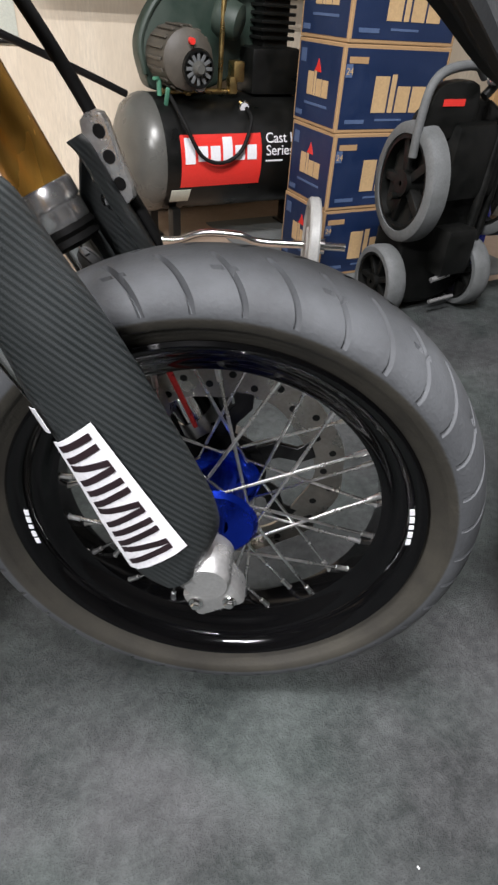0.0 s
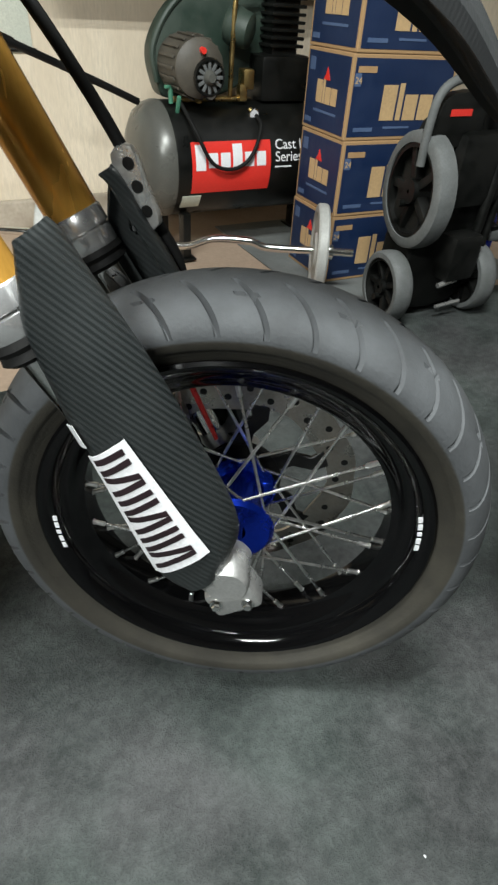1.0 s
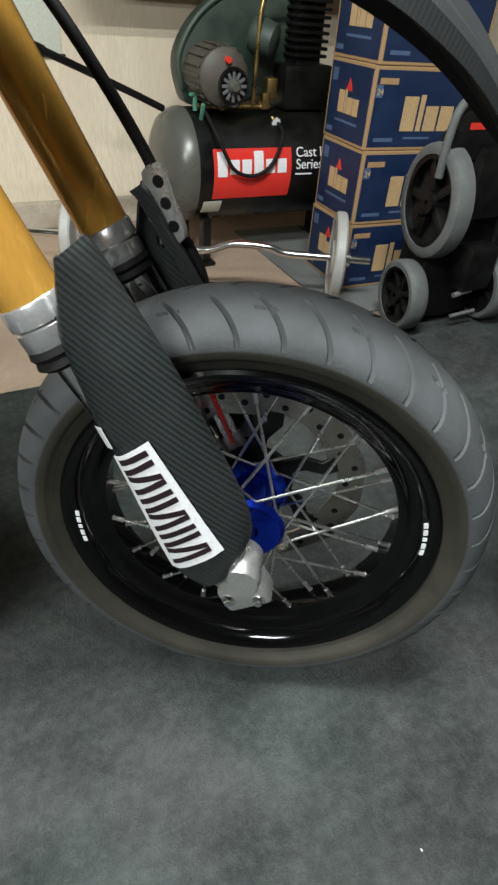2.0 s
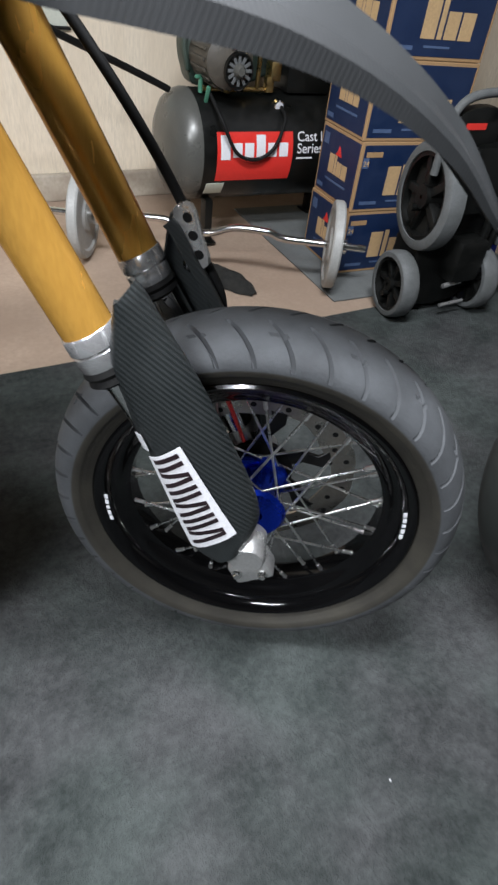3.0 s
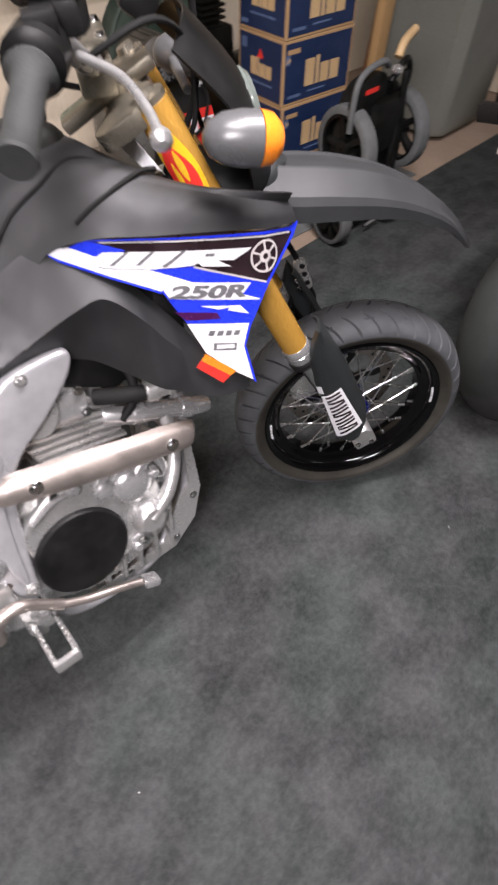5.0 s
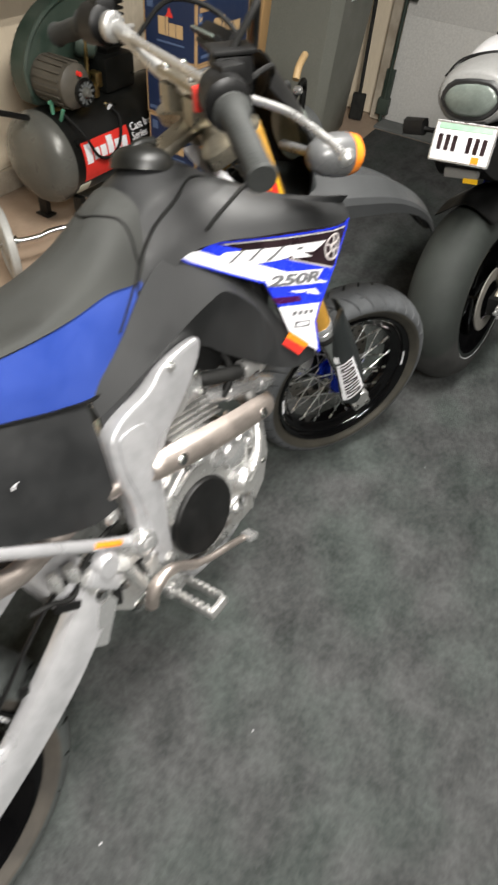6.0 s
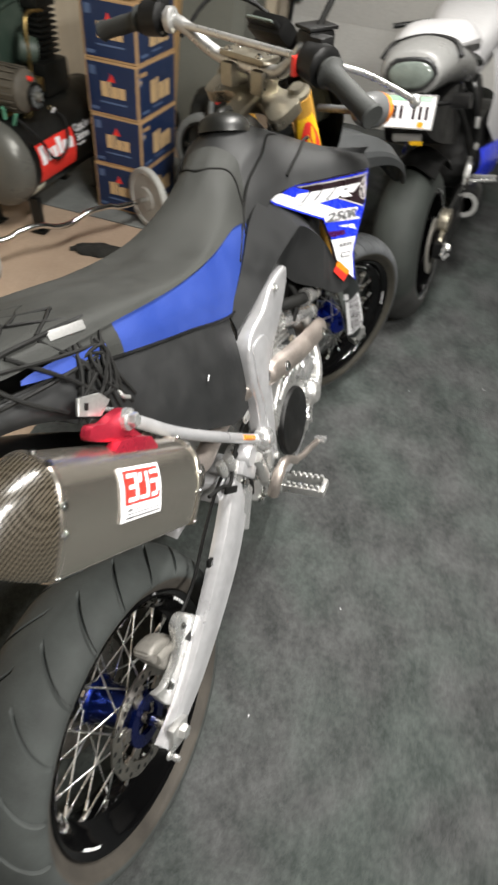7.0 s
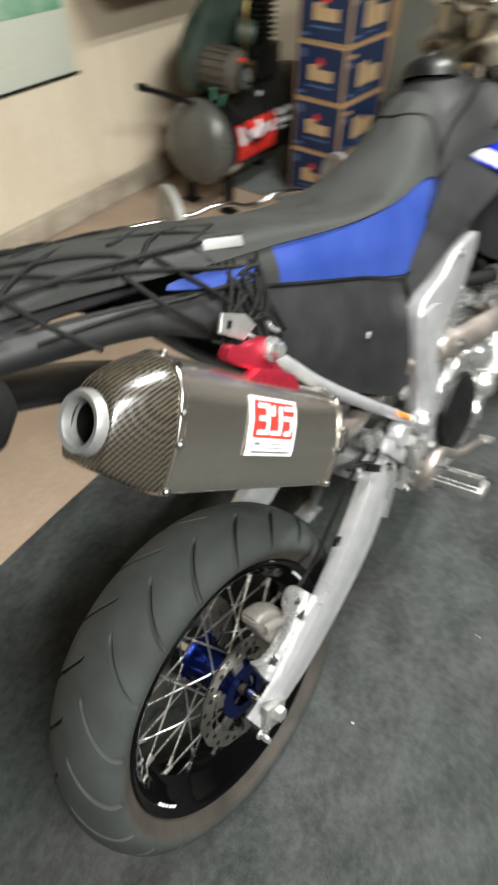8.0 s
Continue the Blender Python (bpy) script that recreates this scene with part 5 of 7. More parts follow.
part("clutch_cover", joined(turned((0.672, -0.136, 0.475), (0.672, -0.154, 0.475), [(0, 0.083), (0.55, 0.082), (0.75, 0.079), (0.8, 0.074), (0.78, 0.072), (0.9, 0.060)], 48)), "black", bike, "round black clutch cover")
part("water_pump", joined(turned((0.80, -0.135, 0.465), (0.80, -0.165, 0.465), [(0, 0.036), (0.6, 0.034), (1, 0.022)], 24), hose([(0.80, -0.155, 0.465), (0.85, -0.15, 0.50), (0.89, -0.13, 0.56), (0.90, -0.11, 0.64)], 0.013, 12)), "cast_alu", bike, "cast aluminium water pump with its pipe")
parts("engine_bolt", [*[bolt((0.72 + 0.125 * math.cos(a), -0.141, 0.505 + 0.105 * math.sin(a)), (0, -1, 0), 0.006) for a in (0.2, 0.8, 1.4, 2.0, 3.9, 4.6, 5.2, 5.8)]], "chrome", bike)
cylinder = [slab(rounded([(0.70, 0.60), (0.66, 0.72), (0.70, 0.735), (0.80, 0.735), (0.83, 0.62)], 3), -0.085, 0.085, 0.008)]
for k in range(7):
    part("cooling_fin", block(0.15, 0.195, 0.006, 0.002, pose(0.755 - 0.006 * k, 0, 0.625 + 0.015 * k, 0, 10, 0)), "cast_alu", bike)
cylinder.append(slab(rounded([(0.66, 0.715), (0.65, 0.79), (0.70, 0.815), (0.79, 0.80), (0.815, 0.725)], 3), -0.095, 0.095, 0.010))
cylinder.append(turned((0.70, -0.09, 0.725), (0.70, -0.122, 0.725), [(0, 0.040), (0.7, 0.038), (1, 0.03)], 24))
part("cylinder", joined(*cylinder), "cast_alu", bike, "finned aluminium cylinder and head")
part("sump_rib", joined(*[block(0.008, 0.02, 0.12, 0.003, pose(0.70 + 0.035 * k, -0.118, 0.40, 0, 12, 0)) for k in range(5)]), "cast_alu", bike)
# radiator and hoses behind the shroud
part("radiator", slab([(0.89, 0.67), (0.94, 0.67), (0.985, 0.88), (0.93, 0.88)], -0.15, -0.05, 0.004), "black", bike, "black radiator")
part("coolant_hose", hose([(0.80, -0.09, 0.70), (0.84, -0.12, 0.695), (0.88, -0.13, 0.685)], 0.014, 12), "rubber", bike)
part("coolant_joint", joined(hose([(0.87, -0.132, 0.690), (0.905, -0.138, 0.685), (0.94, -0.140, 0.690), (0.96, -0.13, 0.72)], 0.016, 12), turned((0.872, -0.132, 0.690), (0.888, -0.135, 0.688), [(0, 0.020), (1, 0.020)], 20), turned((0.905, -0.138, 0.685), (0.915, -0.139, 0.685), [(0, 0.020), (1, 0.020)], 20)), "cast_alu", bike, "bright coolant pipe joint")
part("horn_box", slab([(0.72, 0.81), (0.80, 0.83), (0.93, 0.79), (0.92, 0.72), (0.84, 0.70), (0.76, 0.74)], -0.10, 0.10, 0.01), "black", bike)

# engine details: coolant elbow, hoses, cover ribs
part("coolant_elbow", joined(hose([(0.80, -0.09, 0.66), (0.85, -0.105, 0.645), (0.90, -0.11, 0.628), (0.955, -0.11, 0.605), (0.985, -0.10, 0.59)], 0.017, 14), turned((0.845, -0.104, 0.647), (0.865, -0.106, 0.641), [(0, 0.020), (1, 0.020)], 20), turned((0.930, -0.11, 0.616), (0.948, -0.11, 0.608), [(0, 0.020), (1, 0.020)], 20)), "satin", bike, "bright coolant pipe elbow with clamps")
part("coolant_hose", hose([(0.83, -0.10, 0.60), (0.85, -0.125, 0.57), (0.862, -0.13, 0.52), (0.85, -0.125, 0.47)], 0.010, 10), "satin", bike, "silver coolant tube down the engine")
part("water_pump", joined(turned((0.792, -0.125, 0.545), (0.792, -0.158, 0.545), [(0, 0.040), (0.6, 0.038), (0.85, 0.030), (1, 0.018)], 28), rod((0.80, -0.145, 0.56), (0.845, -0.145, 0.60), 0.012)), "satin", bike, "cast water pump cover")
parts("case_rib", [hose([(0.735, -0.142, 0.575), (0.775, -0.146, 0.60), (0.82, -0.143, 0.585)], 0.006, 8), hose([(0.755, -0.142, 0.43), (0.81, -0.146, 0.45), (0.838, -0.143, 0.50)], 0.006, 8), hose([(0.62, -0.142, 0.575), (0.665, -0.146, 0.598), (0.705, -0.143, 0.590)], 0.005, 8)], "satin", bike)
parts("case_boss", [turned((x, -0.138, z), (x, -0.152, z), [(0, r), (0.7, r * 0.9), (1, r * 0.6)], 18) for x, z, r in ((0.755, 0.605, 0.013), (0.835, 0.545, 0.011), (0.835, 0.465, 0.011), (0.76, 0.415, 0.012), (0.70, 0.60, 0.012), (0.745, 0.565, 0.018))], "satin", bike)
part("head_cover", joined(turned((0.735, -0.095, 0.775), (0.735, -0.118, 0.775), [(0, 0.036), (0.6, 0.034), (1, 0.020)], 24), block(0.10, 0.03, 0.05, 0.010, pose(0.735, -0.095, 0.715, 0, 10, 0))), "satin", bike, "cast cylinder head side cover")
parts("head_bolt", [bolt((x, -0.112, z), (0, -1, 0), 0.006) for x, z in ((0.70, 0.74), (0.775, 0.735), (0.70, 0.70), (0.775, 0.695))], "chrome", bike)
part("breather_hose", hose([(0.845, -0.06, 0.745), (0.865, -0.10, 0.72), (0.855, -0.115, 0.68), (0.825, -0.11, 0.65)], 0.008, 10), "rubber", bike)

# ---- exhaust ----
part("header_pipe", hose([(0.80, -0.02, 0.67), (0.86, -0.04, 0.65), (0.905, -0.08, 0.605), (0.900, -0.122, 0.583), (0.87, -0.137, 0.592), (0.80, -0.145, 0.610), (0.70, -0.14, 0.635), (0.60, -0.12, 0.650), (0.50, -0.10, 0.655), (0.40, -0.10, 0.65), (0.33, -0.115, 0.66), (0.27, -0.130, 0.692)], 0.0185, 14), "bronze", bike, "titanium exhaust header pipe")
shield = [[(x + 0.01 * math.sin(a), y - r * math.cos(a), z + r * math.sin(a)) for a in (radians(d) for d in (-75, -45, -15, 15, 45, 80))] for x, y, z, r in ((0.928, -0.130, 0.577, 0.020), (0.915, -0.136, 0.581, 0.026), (0.862, -0.140, 0.597, 0.028), (0.80, -0.142, 0.611, 0.028), (0.70, -0.139, 0.634, 0.028), (0.62, -0.128, 0.648, 0.026), (0.595, -0.122, 0.652, 0.022))]
part("heat_shield", sheet(shield, 0.0025, 6, 4), "bronze", bike, "brushed titanium heat shield with two bolts")
parts("shield_bolt", [bolt((0.875, -0.168, 0.594), (0, -1, 0.1), 0.008, 0.005), bolt((0.65, -0.160, 0.646), (0, -1, 0.1), 0.008, 0.005)], "chrome", bike)

# silencer: a canister with flat-sided section, carbon end and a front cone
EX_A, EX_B = Vector((0.209, -0.138, 0.730)), Vector((-0.100, -0.160, 0.974))
EX_D = (EX_B - EX_A).normalized()
EX_U = (Vector((0, 0, 1)) - EX_D * EX_D.z).normalized()
EX_S = EX_D.cross(EX_U)  # outward side
SECTION = [(-0.55, -0.90), (0.25, -0.91), (0.74, -0.90), (0.87, -0.82), (0.94, -0.56), (1.0, -0.15), (0.97, 0.28), (0.86, 0.62), (0.60, 0.87), (0.22, 0.99), (-0.15, 1.0), (-0.55, 0.78), (-0.86, 0.25), (-0.95, -0.45), (-0.86, -0.86)]


def can_ring(s, size, wide=0.052, tall=0.066, shift=0.0):
    c = EX_A + (EX_B - EX_A) * s + EX_U * shift
    return [c + EX_S * a * wide * size + EX_U * b * tall * size for a, b in SECTION]


out_sign = -1 if EX_S.y > 0 else 1
EX_S = EX_S * out_sign
part("silencer", skin([can_ring(s, z) for s, z in ((0.03, 0.93), (0.05, 0.99), (0.25, 1.0), (0.50, 1.0), (0.83, 1.0))], 4, 4), "brushed", bike, "brushed titanium silencer canister")
for s in (0.03, 0.815):
    part("silencer_band", skin([can_ring(s, 0.99), can_ring(s + 0.004, 1.03), can_ring(s + 0.022, 1.03), can_ring(s + 0.026, 0.99)], 2, 4), "brushed", bike, "riveted silencer band")
    parts("rivet", [*[bolt(can_ring(s + 0.013, 1.03)[k], (can_ring(s, 1.03)[k] - (EX_A + (EX_B - EX_A) * s)), 0.0035, 0.003, 8) for k in (3, 5, 6, 8, 9)]], "chrome", bike)
part("silencer_tip", skin([can_ring(s, z, shift=h) for s, z, h in ((0.832, 0.985, 0), (0.865, 0.950, 0), (0.915, 0.84, -0.001), (0.96, 0.70, -0.003), (0.985, 0.59, -0.005), (0.989, 0.50, -0.005), (0.989, 0.36, -0.005))], 5, 4, caps=False), "carbon_tip", bike, "clear-coated carbon end cap of the silencer")
tipc = EX_A + (EX_B - EX_A) * 0.950 - EX_U * 0.004
OUT_Q = EX_D.to_track_quat("Y", "Z").to_matrix().to_4x4()
part("outlet", moved(lathe([(0.060, 0.0195), (0.070, 0.0200), (0.074, 0.0215), (0.075, 0.0265), (0.070, 0.0295), (0.0, 0.0295)], 40), Matrix.Translation(tipc - EX_D * 0.05) @ OUT_Q), "outlet_grey", bike, "dull grey exhaust outlet")
part("outlet_inside", moved(lathe([(-0.06, 0.001), (-0.06, 0.019), (0.041, 0.0197)], 32), Matrix.Translation(tipc - EX_D * 0.03) @ OUT_Q), "black", bike)
part("silencer_cone", skin([can_ring(s, z) for s, z in ((-0.20, 0.34), (-0.16, 0.38), (-0.06, 0.66), (0.03, 0.93))], 4, 4), "cone", bike, "metal tapered front cone of the silencer")
bracket = joined(
    slab(rounded([(-0.046, 0.024), (-0.044, 0.050), (-0.022, 0.054), (-0.004, 0.070), (0.020, 0.084), (0.036, 0.074), (0.038, 0.044), (0.062, 0.026), (0.064, 0.018), (-0.010, 0.018)], 3), -0.008, 0.004, 0.002),
    slab(rounded([(-0.012, -0.016), (-0.006, 0.022), (0.062, 0.026), (0.078, -0.016)], 2), 0.000, 0.014, 0.003))
BR = Matrix((-EX_D, EX_S, EX_U)).transposed().to_4x4()
BR.translation = EX_A + (EX_B - EX_A) * 0.47 + EX_U * 0.060 + EX_S * 0.010
BR = BR @ Matrix.Diagonal((1.05, 1.3, 0.62, 1))
part("silencer_bracket", moved(bracket, BR), "red_metal", bike, "red anodised silencer bracket")
part("bracket_bolt", joined(bolt(BR @ Vector((0.020, 0.008, 0.062)), EX_S, 0.010, 0.012), turned(BR @ Vector((0.020, 0.003, 0.062)), BR @ Vector((0.020, 0.008, 0.062)), [(0, 0.015), (1, 0.014)], 20)), "satin", bike, "bright bracket bolt")
part("bracket_tab", slab([(-0.050, 0.066), (-0.052, 0.100), (-0.014, 0.112), (0.008, 0.100), (-0.008, 0.066)], -0.012, -0.008, 0.001, 1, BR), "cast_alu", bike, "bright metal hanger tab", smooth=False)
part("tab_slot", slab([(-0.042, 0.078), (-0.042, 0.092), (-0.036, 0.092), (-0.036, 0.078)], -0.008, -0.0068, 0, 1, BR), "black", bike)
# sticker on the canister: white panel, red field, white bars
ST = Matrix((-EX_D, EX_S, EX_U)).transposed().to_4x4()
ST.translation = EX_A + (EX_B - EX_A) * 0.46 + EX_S * 0.0


def on_can(x0, x1, z0, z1, lift):
    """A patch on the outer face of the canister."""
    rows = []
    for i in range(9):
        t = z0 + (z1 - z0) * i / 8
        t = 0.20 + 0.76 * t
        y = 0.052 * float(np.interp(t, [-1, -0.62, -0.15, 0.28, 0.62, 0.87], [0.86, 0.94, 1.0, 0.97, 0.86, 0.62])) + lift
        rows.append([(x * 1.22, y, t * 0.066) for x in (x0, x1)])
    bm = rings(bmesh.new(), rows, False, False)
    thicken(bm, -0.0006)
    return moved(bm, ST)


part("sticker", on_can(-0.038, 0.038, -0.62, 0.62, 0.0016), "white", bike, "white and red sticker on the silencer")
part("sticker", on_can(-0.032, 0.032, -0.22, 0.56, 0.0036), "red", bike, "red field of the silencer sticker")
strokes = ((-0.029, -0.013, 0.40, 0.50), (-0.027, -0.013, 0.14, 0.24), (-0.029, -0.013, -0.15, -0.05), (-0.016, -0.011, -0.15, 0.50), (-0.008, -0.003, 0.26, 0.48), (-0.008, 0.008, -0.15, -0.05), (0.004, 0.009, -0.15, 0.48), (0.013, 0.028, 0.40, 0.50), (0.012, 0.029, 0.18, 0.28), (0.023, 0.029, -0.04, 0.28), (0.014, 0.025, -0.15, -0.04))
part("sticker_print", joined(*[on_can(*k, 0.0052) for k in strokes]), "white", bike, "white strokes on the red field", smooth=False)
part("sticker_print", joined(on_can(-0.028, -0.020, -0.38, -0.32, 0.0036), on_can(-0.016, 0.028, -0.36, -0.34, 0.0036), on_can(-0.030, 0.030, -0.45, -0.43, 0.0036), on_can(-0.032, 0.032, -0.55, -0.51, 0.0036)), "print_grey", bike, "", smooth=False)

# ---- foot peg, brake pedal ----
peg = []
for k in range(6):
    peg.append(block(0.006, 0.009, 0.016, 0.002, pose(0.565, -0.165 - 0.014 * k, 0.392)))
    peg.append(block(0.006, 0.009, 0.016, 0.002, pose(0.600, -0.165 - 0.014 * k, 0.392)))
peg += [block(0.008, 0.10, 0.022, 0.003, pose(0.563, -0.19, 0.380)), block(0.008, 0.10, 0.022, 0.003, pose(0.602, -0.19, 0.380)), block(0.045, 0.012, 0.020, 0.004, pose(0.582, -0.243, 0.380)), block(0.045, 0.03, 0.03, 0.006, pose(0.575, -0.135, 0.385)), rod((0.575, -0.14, 0.36), (0.575, -0.14, 0.41), 0.008)]
part("foot_peg", moved(joined(*peg), pose(-0.020, 0, 0)), "cast_alu", bike, "toothed metal foot peg")
part("foot_peg", moved(joined(*[b.copy() for b in [block(0.05, 0.10, 0.022, 0.004, pose(0.582, 0.19, 0.38)), block(0.045, 0.03, 0.03, 0.006, pose(0.575, 0.135, 0.385))]]), Matrix()), "cast_alu", bike)
part("brake_pedal", joined(hose([(0.490, -0.150, 0.412), (0.496, -0.160, 0.445), (0.515, -0.166, 0.466), (0.550, -0.167, 0.462), (0.600, -0.167, 0.418)], [0.013] * 13 + [0.0115] * 6 + [0.010] * 6, 12), hose([(0.600, -0.167, 0.418), (0.640, -0.168, 0.396), (0.690, -0.170, 0.378), (0.735, -0.172, 0.360)], 0.0075, 10)), "bronze", bike, "bent bronze-coloured brake pedal")
part("pedal_tip", block(0.030, 0.030, 0.016, 0.005, pose(0.750, -0.176, 0.354, 0, 25, 0)), "satin", bike, "bright toe piece of the pedal")
part("master_cylinder", joined(rod((0.50, -0.135, 0.45), (0.48, -0.135, 0.53), 0.013), block(0.03, 0.02, 0.05, 0.004, pose(0.53, -0.13, 0.47)), bolt((0.46, -0.128, 0.53), (0, -1, 0), 0.009), bolt((0.53, -0.128, 0.52), (0, -1, 0), 0.009), bolt((0.50, -0.128, 0.40), (0, -1, 0), 0.008, 0.012)), "cast_alu", bike)
part("side_stand", joined(hose([(0.60, 0.12, 0.36), (0.59, 0.19, 0.20), (0.585, 0.245, 0.075)], 0.012, 10), block(0.07, 0.05, 0.008, 0.003, Matrix.Translation((0.585, 0.252, 0.070)) @ Matrix.Rotation(radians(16), 4, "X"))), "silver", bike, "silver side stand")
# blue sticker at the tail, under the net
for side in (-1, 1):
    part("sticker", sheet([[(x, side * y0, z0), (x - 0.004, side * y1, z1)] for x, y0, z0, y1, z1 in ((0.200, 0.1165, 0.980, 0.1185, 0.964), (0.16, 0.1130, 0.996, 0.1158, 0.979), (0.12, 0.1088, 1.006, 0.112, 0.990), (0.085, 0.1052, 1.012, 0.1075, 1.003), (0.070, 0.1035, 1.013, 0.1045, 1.009))], 0.001), "seat_blue", bike, "blue sticker along the tail")
part("panel_mark", joined(block(0.008, 0.0015, 0.0016, 0.0, pose(0.385, -0.1325, 0.800, 0, -20, 0)), block(0.002, 0.0015, 0.005, 0.0, pose(0.382, -0.1325, 0.797, 0, 25, 0))), "white", bike, "tiny white mark on the side cover", smooth=False)


# ---- handlebar and cockpit (turned with the fork) ----
BAR = [(0.908, -0.385, 1.165), (0.938, -0.250, 1.203), (0.962, -0.175, 1.203), (0.988, -0.11, 1.165), (1.000, -0.06, 1.150), (1.000, 0.06, 1.150), (0.988, 0.11, 1.165), (0.962, 0.175, 1.203), (0.938, 0.250, 1.203), (0.908, 0.385, 1.165)]
part("handlebar", barred(tube(spline(BAR, 6), 0.0135, 14)), "cast_alu", bike, "silver tapered handlebar")
part("crossbar", barred(rod((0.964, -0.172, 1.200), (0.964, 0.172, 1.200), 0.007)), "cast_alu", bike, "silver handlebar crossbar")
for side in (-1, 1):
    a, b = Vector((0.936, side * 0.262, 1.200)), Vector((0.907, side * 0.388, 1.163))
    part("grip", barred(turned(a, b, [(0, 0.024), (0.06, 0.027), (0.12, 0.0195), (0.3, 0.0175), (0.5, 0.0185), (0.7, 0.0175), (0.93, 0.0185), (0.97, 0.021), (1, 0.019)], 24)), "grip", bike, "worn grey rubber hand grip")
    part("switch_box", barred(joined(turned(Vector((0.950, side * 0.205, 1.206)), Vector((0.937, side * 0.258, 1.202)), [(0, 0.022), (0.1, 0.032), (0.9, 0.033), (1, 0.024)], 20), block(0.035, 0.03, 0.025, 0.005, pose(0.955, side * 0.225, 1.230)))), "black", bike, "black handlebar switch box")
    part("clamp_ring", barred(turned(Vector((0.958, side * 0.182, 1.206)), Vector((0.951, side * 0.200, 1.206)), [(0, 0.019), (0.2, 0.024), (0.8, 0.024), (1, 0.019)], 20)), "cast_alu", bike)
    part("lever", barred(joined(hose([(0.985, side * 0.215, 1.195), (1.020, side * 0.27, 1.185), (1.036, side * 0.33, 1.170), (1.040, side * 0.375, 1.159)], [0.0055] * 19, 10), turned((1.040, side * 0.370, 1.160), (1.040, side * 0.388, 1.156), [(0, 0.006), (0.3, 0.011), (0.7, 0.011), (1, 0.005)], 14))), "cast_alu", bike, "silver hand lever with a ball end")
part("stop_switch", barred(block(0.022, 0.012, 0.032, 0.004, pose(0.926, -0.197, 1.198))), "red", bike, "red stop switch")
part("brake_reservoir", barred(joined(block(0.055, 0.045, 0.035, 0.008, pose(0.975, -0.195, 1.228, 0, 0, -15)), block(0.06, 0.05, 0.006, 0.002, pose(0.975, -0.195, 1.249, 0, 0, -15)))), "black", bike, "black brake fluid reservoir")
part("bar_clamp", barred(joined(*[block(0.05, 0.035, 0.045, 0.006, pose(1.000, s * 0.045, 1.130)) for s in (-1, 1)], block(0.16, 0.05, 0.02, 0.006, pose(1.010, 0, 1.098, 0, -26, 0)), block(0.05, 0.13, 0.012, 0.004, pose(1.000, 0, 1.168)))), "clamp_alu", bike, "aluminium handlebar clamp")
parts("clamp_bolt", [*[barred(bolt((1.000 + dx, s * 0.045, 1.174), (0, 0, 1), 0.006)) for s in (-1, 1) for dx in (-0.016, 0.016)], barred(bolt(fork_point(1, 0.872) - Vector((0, 0.098, 0)), AXIS, 0.016, 0.014))], "chrome", bike)
part("meter", barred(joined(block(0.04, 0.10, 0.05, 0.012, pose(1.075, 0.01, 1.200, 0, -50, 0)), block(0.010, 0.085, 0.038, 0.004, pose(1.055, 0.01, 1.210, 0, -50, 0)))), "black", bike, "black digital meter")
part("meter_glass", barred(block(0.004, 0.07, 0.03, 0.001, pose(1.0475, 0.01, 1.215, 0, -50, 0))), "lens", bike)
part("headlight_cowl", barred(sheet([[(1.10, -0.10, 1.16), (1.125, -0.06, 1.185), (1.135, 0, 1.19), (1.125, 0.06, 1.185), (1.10, 0.10, 1.16)], [(1.17, -0.12, 1.08), (1.20, -0.06, 1.09), (1.21, 0, 1.095), (1.20, 0.06, 1.09), (1.17, 0.12, 1.08)], [(1.19, -0.11, 0.99), (1.23, -0.06, 0.985), (1.245, 0, 0.98), (1.23, 0.06, 0.985), (1.19, 0.11, 0.99)], [(1.20, -0.08, 0.94), (1.235, -0.04, 0.93), (1.25, 0, 0.925), (1.235, 0.04, 0.93), (1.20, 0.08, 0.94)]], 0.004)), "black", bike, "black headlight cowl")
part("headlight", barred(turned((1.20, 0, 1.045), (1.228, 0, 1.050), [(0, 0.05), (0.7, 0.055), (1, 0.045)], 28)), "lens", bike, "round clear headlight")
for side in (-1, 1):
    part("front_indicator", barred(joined(turned((1.108, side * 0.205, 1.088), (1.178, side * 0.205, 1.076), [(0, 0.008), (0.1, 0.020), (0.35, 0.030), (0.7, 0.034), (1, 0.034)], 24), rod((1.14, side * 0.08, 1.06), (1.135, side * 0.19, 1.08), 0.008))), "stalk_grey", bike, "grey front indicator on a stalk")
    part("indicator_lens", barred(turned((1.179, side * 0.205, 1.076), (1.212, side * 0.205, 1.070), [(0, 0.034), (0.5, 0.031), (0.85, 0.02), (1, 0.008)], 24)), "amber", bike, "amber indicator lens")
# cables and hoses
part("cable", barred(hose([(0.965, -0.20, 1.235), (1.03, -0.19, 1.31), (1.10, -0.08, 1.33), (1.15, 0.02, 1.25), (1.15, 0.05, 1.08), (1.10, 0.04, 0.98)], 0.0055)), "rubber", bike, "looping black control cable")
part("cable", barred(hose([(0.985, 0.20, 1.17), (1.06, 0.16, 1.24), (1.13, 0.06, 1.20), (1.14, 0.02, 1.05), (1.08, 0.02, 0.95)], 0.0045)), "rubber", bike)
part("cable", barred(hose([(0.985, -0.155, 1.175), (1.08, -0.13, 1.20), (1.14, -0.02, 1.13), (1.15, 0.08, 1.03), (1.18, 0.105, 0.93)], 0.0045)), "rubber", bike)
